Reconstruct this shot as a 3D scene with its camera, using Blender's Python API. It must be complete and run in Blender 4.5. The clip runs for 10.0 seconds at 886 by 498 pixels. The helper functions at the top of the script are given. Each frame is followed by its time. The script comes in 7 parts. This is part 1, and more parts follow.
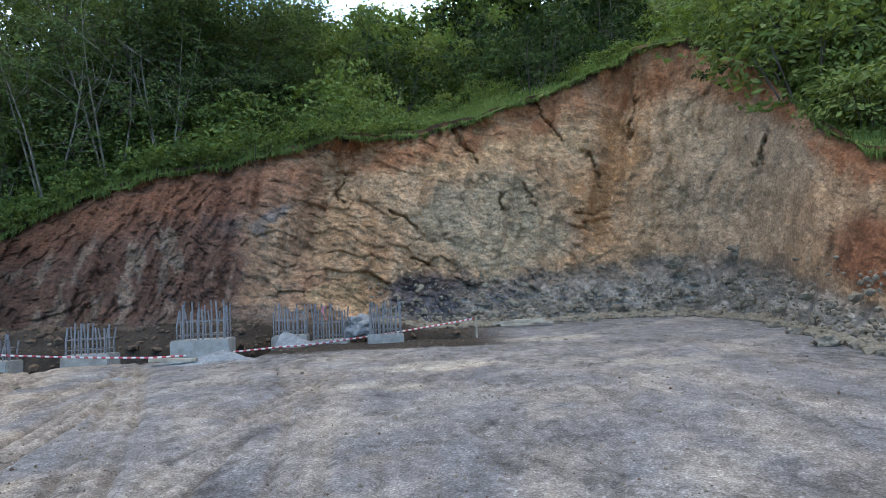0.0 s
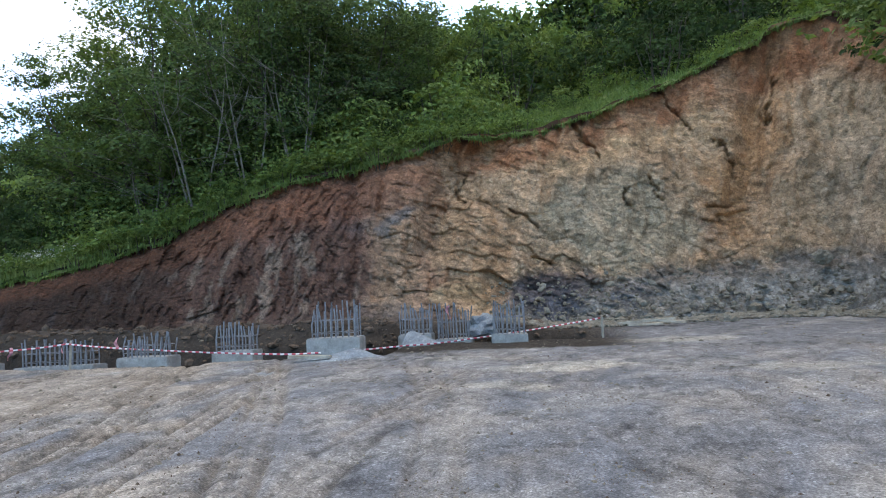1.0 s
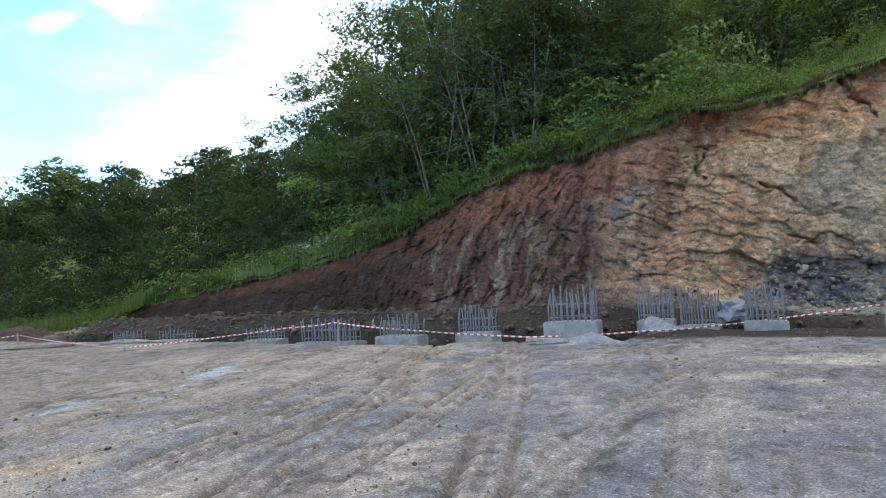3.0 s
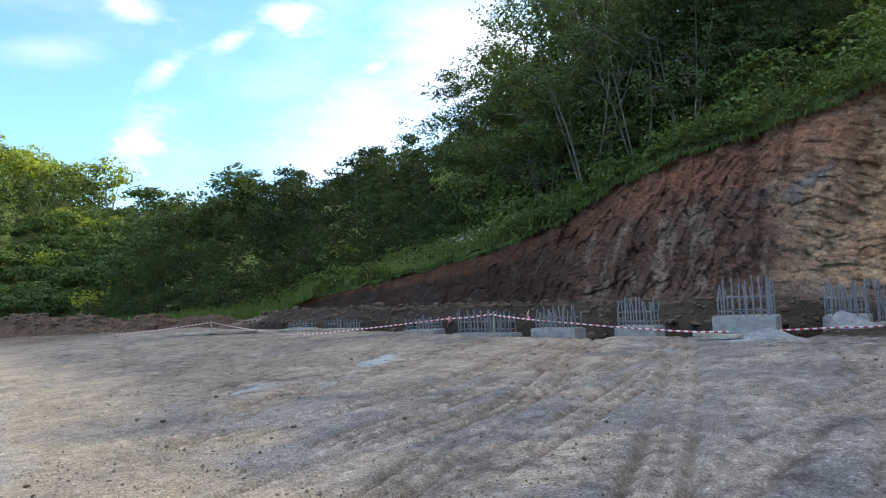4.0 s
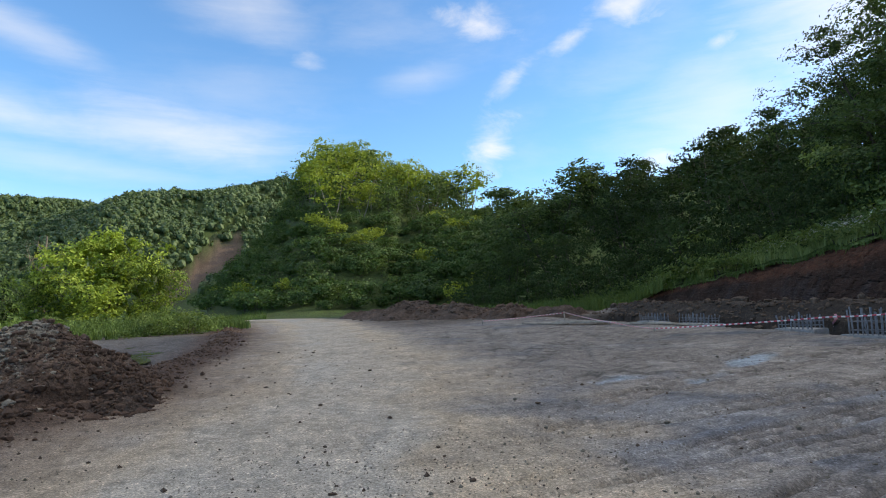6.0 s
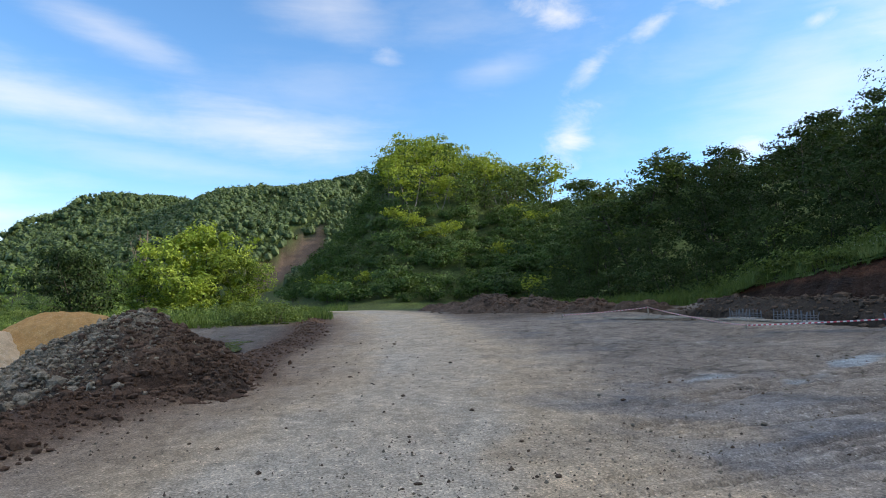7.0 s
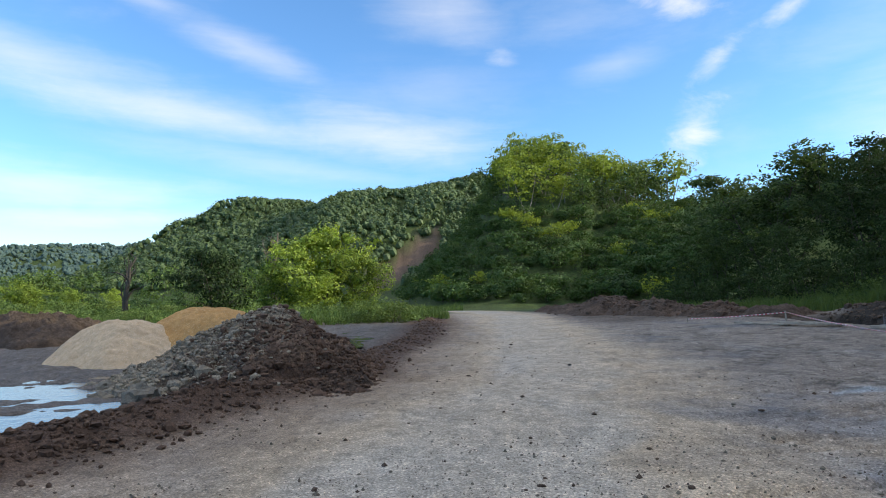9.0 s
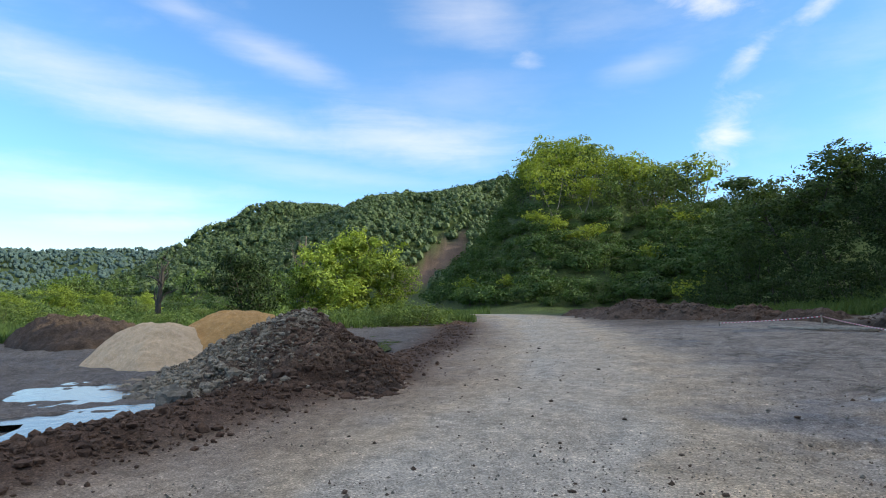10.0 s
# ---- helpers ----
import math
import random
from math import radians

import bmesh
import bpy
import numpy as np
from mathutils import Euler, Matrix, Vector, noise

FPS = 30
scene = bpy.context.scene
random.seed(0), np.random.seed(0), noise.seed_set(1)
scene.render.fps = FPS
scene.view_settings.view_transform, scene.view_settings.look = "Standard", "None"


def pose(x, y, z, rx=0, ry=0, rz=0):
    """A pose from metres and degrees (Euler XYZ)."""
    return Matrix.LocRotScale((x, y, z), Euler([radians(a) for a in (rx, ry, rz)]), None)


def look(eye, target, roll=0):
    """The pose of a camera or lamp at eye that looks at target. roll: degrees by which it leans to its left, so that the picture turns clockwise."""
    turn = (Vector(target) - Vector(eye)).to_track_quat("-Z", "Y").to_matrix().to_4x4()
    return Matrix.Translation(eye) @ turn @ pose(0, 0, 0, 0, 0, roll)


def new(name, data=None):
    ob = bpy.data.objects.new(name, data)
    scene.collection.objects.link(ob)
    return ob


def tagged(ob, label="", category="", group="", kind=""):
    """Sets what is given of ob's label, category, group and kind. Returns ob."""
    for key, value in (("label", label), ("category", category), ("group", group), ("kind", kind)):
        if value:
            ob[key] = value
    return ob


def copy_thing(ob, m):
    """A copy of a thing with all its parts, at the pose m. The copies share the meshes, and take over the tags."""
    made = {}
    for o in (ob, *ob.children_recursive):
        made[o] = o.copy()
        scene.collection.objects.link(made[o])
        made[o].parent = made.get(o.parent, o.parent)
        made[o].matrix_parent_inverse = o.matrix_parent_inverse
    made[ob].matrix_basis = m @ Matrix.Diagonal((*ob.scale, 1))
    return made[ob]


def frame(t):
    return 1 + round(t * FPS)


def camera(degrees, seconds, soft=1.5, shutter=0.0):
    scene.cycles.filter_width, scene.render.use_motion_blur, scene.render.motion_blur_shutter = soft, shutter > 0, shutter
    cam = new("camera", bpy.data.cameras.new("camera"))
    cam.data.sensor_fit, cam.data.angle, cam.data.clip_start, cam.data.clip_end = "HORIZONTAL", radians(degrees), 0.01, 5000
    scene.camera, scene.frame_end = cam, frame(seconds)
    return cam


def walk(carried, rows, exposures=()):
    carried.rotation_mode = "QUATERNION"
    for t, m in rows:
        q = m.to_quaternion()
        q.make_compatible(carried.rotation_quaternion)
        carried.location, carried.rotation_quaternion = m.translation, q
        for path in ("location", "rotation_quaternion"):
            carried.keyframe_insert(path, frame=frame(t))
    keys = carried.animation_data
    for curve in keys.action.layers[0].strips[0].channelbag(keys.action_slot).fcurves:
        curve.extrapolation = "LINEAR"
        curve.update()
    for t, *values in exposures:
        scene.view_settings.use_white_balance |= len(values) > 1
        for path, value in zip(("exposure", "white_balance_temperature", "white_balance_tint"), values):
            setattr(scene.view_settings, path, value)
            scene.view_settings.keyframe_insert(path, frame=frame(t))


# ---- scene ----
cam = camera(70.05, 10.0, soft=1.0)
ROWS = [
    (0, 0.441, 0.23, 1.592, 94.1, 2.401, 0.0),
    (0.5, 0.379, 0.237, 1.6, 94.36, 2.636, 5.318),
    (1, 0.329, 0.247, 1.602, 94.493, 2.668, 10.682),
    (1.5, 0.287, 0.253, 1.602, 94.475, 2.647, 15.252),
    (2, 0.238, 0.247, 1.601, 94.468, 2.605, 20.101),
    (3.5, 0.093, 0.138, 1.608, 93.845, 2.658, 37.342),
    (4, 0.029, 0.106, 1.608, 93.92, 2.542, 44.44),
    (4.5, -0.026, 0.069, 1.602, 94.201, 2.399, 51.999),
    (5, -0.088, -0.002, 1.597, 94.528, 2.212, 60.779),
    (5.5, -0.147, -0.059, 1.602, 94.599, 1.952, 68.495),
    (6, -0.185, -0.111, 1.602, 94.392, 1.725, 74.704),
    (7.5, -0.223, -0.185, 1.605, 93.92, 1.044, 84.093),
    (8, -0.234, -0.205, 1.601, 94.068, 0.863, 86.792),
    (8.5, -0.224, -0.223, 1.598, 94.202, 0.696, 89.42),
    (9, -0.227, -0.238, 1.592, 94.176, 0.574, 92.0),
    (9.5, -0.225, -0.248, 1.593, 94.201, 0.494, 93.68),
    (10, -0.217, -0.255, 1.597, 94.503, 0.539, 94.417),
]
EXPOSURES = [(0.0, 1.02, 7200, 10), (2.0, 0.98, 7200, 10), (3.3, 0.95, 7250, 10), (4.0, 0.62, 7050, 10), (4.6, 0.17, 6850, 10), (5.5, -0.10, 6750, 10), (7.5, -0.07, 6550, 10), (10.0, -0.05, 6400, 10)]
walk(cam, [(t, pose(x, y, z, rx, ry, rz)) for t, x, y, z, rx, ry, rz in ROWS], EXPOSURES)

# ---- sky and sun ----
SUN_AZ, SUN_EL = -4.0, 20.0      # degrees left of +y, degrees above the horizon


CLOUD_COLOR = (7.8, 7.55, 7.35, 1)
CLOUDS = [
    (116.0, 15.6, 19.0, 2.0, 0.10, 0.62, 0), (98.0, 14.3, 11.0, 2.6, 0.04, 0.66, 0), (108.0, 11.6, 12.0, 1.6, 0.10, 0.34, 0), (126.0, 18.0, 12.0, 2.2, 0.12, 0.5, 0),
    (110.0, 21.2, 7.5, 1.5, 0.30, 0.42, 0), (117.0, 23.6, 5.0, 1.4, 0.30, 0.34, 0), (91.5, 24.6, 6.0, 2.6, 0.10, 0.42, 0), (86.4, 20.7, 1.8, 0.9, 0.1, 0.34, 1), (94.0, 17.6, 9.0, 3.0, 0.0, 0.22, 0),
    (69.8, 13.6, 2.6, 2.7, -0.3, 0.80, 1), (67.8, 19.0, 2.3, 1.3, -0.55, 0.62, 1), (70.6, 23.9, 4.2, 1.5, 0.22, 0.72, 1), (61.7, 22.2, 1.9, 0.9, -0.35, 0.6, 1),
    (56.5, 24.3, 3.4, 1.8, -0.1, 0.8, 1), (50.1, 20.0, 2.0, 0.9, -0.3, 0.55, 1), (76.0, 19.6, 4.0, 1.3, -0.2, 0.28, 0), (55.0, 11.6, 3.2, 1.8, 0.0, 0.7, 1),
    (50.0, 14.5, 9.0, 7.0, -0.25, 0.5, 0), (39.0, 20.0, 11.0, 11.0, 0.1, 0.72, 0), (125.0, 8.6, 15.0, 2.2, 0.03, 0.55, 0), (121.0, 6.2, 12.0, 1.5, -0.05, 0.60, 0)]


def sky_world():
    w = bpy.data.worlds.new("sky")
    scene.world = w
    w.use_nodes = True
    nt = w.node_tree
    nt.nodes.clear()
    N = nt.nodes.new
    L = nt.links.new
    out = N("ShaderNodeOutputWorld")
    bg = N("ShaderNodeBackground")
    bg.inputs["Strength"].default_value = 0.16
    sky = N("ShaderNodeTexSky")
    sky.sky_type = "NISHITA"
    sky.sun_disc = False
    sky.sun_elevation = radians(SUN_EL)
    sky.sun_rotation = radians(-SUN_AZ)
    sky.air_density, sky.dust_density, sky.ozone_density = 1.0, 0.5, 3.0
    co = N("ShaderNodeTexCoord")
    sep = N("ShaderNodeSeparateXYZ")
    L(co.outputs["Generated"], sep.inputs[0])
    def math(op, p, q=0.0):
        nd = N("ShaderNodeMath")
        nd.operation = op
        for k, val in enumerate((p, q)):
            if isinstance(val, (int, float)):
                nd.inputs[k].default_value = val
            else:
                L(val, nd.inputs[k])
        return nd.outputs[0]

    def noise(scale, detail, stretch=(1, 1, 1), distort=0.3):
        mp = N("ShaderNodeMapping")
        mp.inputs["Scale"].default_value = stretch
        L(co.outputs["Generated"], mp.inputs[0])
        nz = N("ShaderNodeTexNoise")
        nz.inputs["Scale"].default_value = scale
        nz.inputs["Detail"].default_value = detail
        nz.inputs["Roughness"].default_value = 0.6
        nz.inputs["Distortion"].default_value = distort
        L(mp.outputs[0], nz.inputs["Vector"])
        return nz.outputs["Fac"]

    def band(val, lo, hi, to0=0.0, to1=1.0):
        r = N("ShaderNodeMapRange")
        r.interpolation_type = "SMOOTHSTEP"
        r.inputs[1].default_value, r.inputs[2].default_value = lo, hi
        r.inputs[3].default_value, r.inputs[4].default_value = to0, to1
        L(val, r.inputs[0])
        return r.outputs[0]

    # bearing and elevation in degrees
    brg = math("MULTIPLY", math("ARCTAN2", math("MULTIPLY", sep.outputs["X"], -1.0), sep.outputs["Y"]), 57.2958)
    elv = math("MULTIPLY", math("ARCSINE", sep.outputs["Z"]), 57.2958)
    fluff = noise(13.0, 9, (1, 1, 2.0), 0.4)
    comb = noise(4.5, 8, (1, 1, 6.5), 0.25)
    combed = math("ADD", math("MULTIPLY", comb, 0.7), math("MULTIPLY", fluff, 0.3))
    wisp = noise(3.2, 6, (1, 1, 3.0), 0.2)
    total = None
    # clouds: bearing, elevation, half length, half height, slope, strength, 1 for puffs and 0 for drawn-out veils
    for az, el, ha, he, slope, power, puff in CLOUDS:
        da = math("SUBTRACT", brg, az)
        de = math("SUBTRACT", math("SUBTRACT", elv, el), math("MULTIPLY", da, slope))
        da2 = math("POWER", math("ABSOLUTE", math("DIVIDE", da, ha)), 2.0)
        de2 = math("POWER", math("ABSOLUTE", math("DIVIDE", de, he)), 2.0)
        r = math("SQRT", math("ADD", da2, de2))
        body = band(math("ADD", r, math("MULTIPLY", math("SUBTRACT", fluff if puff else combed, 0.5), 2.7 if puff else 2.2)), 1.25 if puff else 1.5, -0.35, 0.0, power * 0.9)
        total = body if total is None else math("MAXIMUM", total, body)
    veil = band(wisp, 0.48, 0.80, 0.0, 0.16)
    total = math("MAXIMUM", total, veil)
    # haze near the horizon, and an unseen cloud sheet overhead, added to brighten the ground
    total = math("MAXIMUM", total, band(elv, 11.0, 0.0, 0.0, 0.60))
    over = math("MULTIPLY", band(elv, 29.0, 58.0, 0.0, 0.92), band(noise(2.2, 6), 0.25, 0.55, 0.55, 1.0))
    total = math("MAXIMUM", total, over)
    mix = N("ShaderNodeMixRGB")
    L(total, mix.inputs[0])
    blue = N("ShaderNodeMixRGB")
    blue.blend_type = "MULTIPLY"
    blue.inputs[0].default_value = 1.0
    L(sky.outputs[0], blue.inputs[1])
    blue.inputs[2].default_value = (1.20, 1.60, 1.88, 1)
    L(blue.outputs[0], mix.inputs[1])
    mix.inputs[2].default_value = CLOUD_COLOR
    L(mix.outputs[0], bg.inputs["Color"])
    L(bg.outputs[0], out.inputs[0])


sky_world()
sun = new("sun", bpy.data.lights.new("sun", "SUN"))
sun.data.energy, sun.data.angle, sun.data.color = 5.0, radians(0.6), (1.0, 0.90, 0.66)
_d = Vector((-math.sin(radians(SUN_AZ)) * math.cos(radians(SUN_EL)), math.cos(radians(SUN_AZ)) * math.cos(radians(SUN_EL)), math.sin(radians(SUN_EL))))
sun.matrix_world = look(_d * 200, (0, 0, 0))

# ---- small numeric tools ----


def lattice(ix, iy, iz, seed):
    h = (ix.astype(np.int64) * 374761393 + iy.astype(np.int64) * 668265263 + iz.astype(np.int64) * 2147483647 + seed * 974634777) & 0xFFFFFFFF
    h = ((h ^ (h >> 13)) * 1274126177) & 0xFFFFFFFF
    h = ((h ^ (h >> 16)) * 2246822519) & 0xFFFFFFFF
    return ((h ^ (h >> 15)) & 0xFFFFFF) / float(0xFFFFFF)


def vnoise(x, y, z=None, seed=0):
    """Smooth value noise in 0..1."""
    x, y = np.asarray(x, float), np.asarray(y, float)
    z = np.zeros_like(x) if z is None else np.asarray(z, float)
    ix, iy, iz = np.floor(x), np.floor(y), np.floor(z)
    fx, fy, fz = x - ix, y - iy, z - iz
    fx, fy, fz = (f * f * (3 - 2 * f) for f in (fx, fy, fz))
    r = 0
    for a in (0, 1):
        for b in (0, 1):
            for c in (0, 1):
                w = (fx if a else 1 - fx) * (fy if b else 1 - fy) * (fz if c else 1 - fz)
                r = r + w * lattice(ix + a, iy + b, iz + c, seed)
    return r


def fbm(x, y, z=None, octaves=4, seed=0, gain=0.5):
    s, a, n = 0, 1.0, 0
    z = np.zeros_like(np.asarray(x, float)) if z is None else z
    for k in range(octaves):
        f = 2.03 ** k
        s = s + a * vnoise(np.asarray(x) * f, np.asarray(y) * f, z * f, seed + 17 * k)
        n += a
        a *= gain
    return s / n


def cells(u, v, seed):
    """Irregular cells on a plane: three random numbers for the cell, the offset from its middle, and how far its edge is."""
    iu, iv, zero = np.floor(u), np.floor(v), np.zeros_like(u)
    best, second = np.full(u.shape, 9.0), np.full(u.shape, 9.0)
    bu, bv, ou, ov = np.zeros_like(u), np.zeros_like(u), np.zeros_like(u), np.zeros_like(u)
    for a in (-1, 0, 1):
        for b in (-1, 0, 1):
            cu, cv = iu + a, iv + b
            du = u - cu - lattice(cu, cv, zero, seed)
            dv = v - cv - lattice(cu, cv, zero, seed + 1)
            q = np.hypot(du, dv)
            near = q < best
            second = np.where(near, best, np.minimum(second, q))
            best = np.where(near, q, best)
            bu, bv = np.where(near, cu, bu), np.where(near, cv, bv)
            ou, ov = np.where(near, du, ou), np.where(near, dv, ov)
    r = [lattice(bu, bv, zero, seed + k) for k in (2, 3, 4)]
    return r[0], r[1], r[2], ou, ov, second - best


def smooth(lo, hi, x):
    t = np.clip((np.asarray(x, float) - lo) / (hi - lo), 0, 1)
    return t * t * (3 - 2 * t)


def mesh_np(name, v, faces, mat=None, shade=True, tint=None, parent=None, label="", mat_ids=None):
    """faces: an int array (n, 3) or (n, 4), or a list of such arrays."""
    me = bpy.data.meshes.new(name)
    fl = faces if isinstance(faces, list) else [faces]
    v = np.ascontiguousarray(v, np.float32)
    loops = np.concatenate([np.asarray(f, np.int32).ravel() for f in fl])
    sizes = np.concatenate([np.full(len(f), np.asarray(f).shape[1], np.int32) for f in fl])
    me.vertices.add(len(v))
    me.vertices.foreach_set("co", v.ravel())
    me.loops.add(len(loops))
    me.loops.foreach_set("vertex_index", loops)
    me.polygons.add(len(sizes))
    me.polygons.foreach_set("loop_start", np.concatenate([[0], np.cumsum(sizes)[:-1]]).astype(np.int32))
    me.polygons.foreach_set("use_smooth", np.full(len(sizes), shade))
    if tint is not None:
        at = me.attributes.new("tint", "FLOAT_COLOR", "POINT")
        c = np.ones((len(v), 4), np.float32)
        c[:, :tint.shape[1]] = tint
        at.data.foreach_set("color", c.ravel())
    for m in (mat if isinstance(mat, (list, tuple)) else [mat]):
        if m:
            me.materials.append(m)
    if mat_ids is not None:
        me.polygons.foreach_set("material_index", np.asarray(mat_ids, np.int32))
    me.update(calc_edges=True)
    me.validate()
    ob = new(name, me)
    if parent:
        ob.parent = parent
    if label:
        ob["label"] = label
    return ob


def part(name, bm, material, parent, label="", shade=False):
    """Link a bmesh as one mesh object under a thing or a part."""
    me = bpy.data.meshes.new(name)
    for f in bm.faces:
        f.smooth = shade
    bm.to_mesh(me)
    bm.free()
    me.materials.append(material)
    ob = new(name, me)
    ob.parent = parent
    if label:
        ob["label"] = label
    return ob


def grid_faces(nu, nv):
    """Quads of a grid with nu columns and nv rows, vertex k = i * nv + j."""
    i, j = np.meshgrid(np.arange(nu - 1), np.arange(nv - 1), indexing="ij")
    a = (i * nv + j).ravel()
    return np.stack([a, a + nv, a + nv + 1, a + 1], 1)


def thing(name, label, category, group="", at=(0, 0, 0), turn=0.0, kind=""):
    ob = new(name)
    ob.empty_display_size = 0.2
    ob.matrix_basis = pose(at[0], at[1], at[2], 0, 0, turn)
    return tagged(ob, label, category, group, kind)


# ---- materials ----


class Mat:
    """A short way to write node materials."""

    def __init__(self, name):
        self.m = bpy.data.materials.new(name)
        self.m.use_nodes = True
        self.nt = self.m.node_tree
        self.nt.nodes.clear()
        self.out = self.n("ShaderNodeOutputMaterial")

    def n(self, kind, **kw):
        nd = self.nt.nodes.new(kind)
        for k, val in kw.items():
            nd.inputs[k.replace("_", " ")].default_value = val
        return nd

    def l(self, a, b):
        self.nt.links.new(a, b)

    def pos(self, scale=(1, 1, 1), obj=False):
        c = self.n("ShaderNodeTexCoord") if obj else self.n("ShaderNodeNewGeometry")
        mp = self.n("ShaderNodeMapping")
        mp.inputs["Scale"].default_value = scale
        self.l(c.outputs["Object"] if obj else c.outputs["Position"], mp.inputs[0])
        return mp.outputs[0]

    def noise(self, vec, scale, detail=4.0, rough=0.55, distort=0.0):
        nz = self.n("ShaderNodeTexNoise", Scale=scale, Detail=detail, Roughness=rough, Distortion=distort)
        self.l(vec, nz.inputs["Vector"])
        return nz.outputs["Fac"]

    def voro(self, vec, scale, feature="F1"):
        nz = self.n("ShaderNodeTexVoronoi", Scale=scale)
        nz.feature = feature
        self.l(vec, nz.inputs["Vector"])
        return nz

    def ramp(self, fac, stops):
        r = self.n("ShaderNodeValToRGB")
        e = r.color_ramp.elements
        while len(e) < len(stops):
            e.new(0.5)
        for k, (p, c) in enumerate(stops):
            e[k].position = p
            e[k].color = (*c, 1) if not isinstance(c, (int, float)) else (c, c, c, 1)
        self.l(fac, r.inputs[0])
        return r.outputs[0]

    def mix(self, fac, a, b, kind="MIX"):
        m = self.n("ShaderNodeMixRGB")
        m.blend_type = kind
        for k, s in enumerate((fac, a, b)):
            if isinstance(s, (int, float)):
                m.inputs[k].default_value = s if k == 0 else (s, s, s, 1)
            elif isinstance(s, tuple):
                m.inputs[k].default_value = (*s, 1)
            else:
                self.l(s, m.inputs[k])
        return m.outputs[0]

    def math(self, op, a, b=0.0):
        m = self.n("ShaderNodeMath")
        m.operation = op
        for k, s in enumerate((a, b)):
            if isinstance(s, (int, float)):
                m.inputs[k].default_value = s
            else:
                self.l(s, m.inputs[k])
        return m.outputs[0]

    def bump(self, height, strength, distance, normal=None):
        b = self.n("ShaderNodeBump", Strength=strength, Distance=distance)
        self.l(height, b.inputs["Height"])
        if normal is not None:
            self.l(normal, b.inputs["Normal"])
        return b.outputs[0]

    def done(self, color, rough=0.9, normal=None, metal=0.0, spec=0.3):
        p = self.n("ShaderNodeBsdfPrincipled")
        for key, s in (("Base Color", color), ("Roughness", rough), ("Metallic", metal), ("Specular IOR Level", spec)):
            if isinstance(s, (int, float)):
                p.inputs[key].default_value = s
            elif isinstance(s, tuple):
                p.inputs[key].default_value = (*s, 1)
            else:
                self.l(s, p.inputs[key])
        if normal is not None:
            self.l(normal, p.inputs["Normal"])
        self.l(p.outputs[0], self.out.inputs[0])
        return self.m


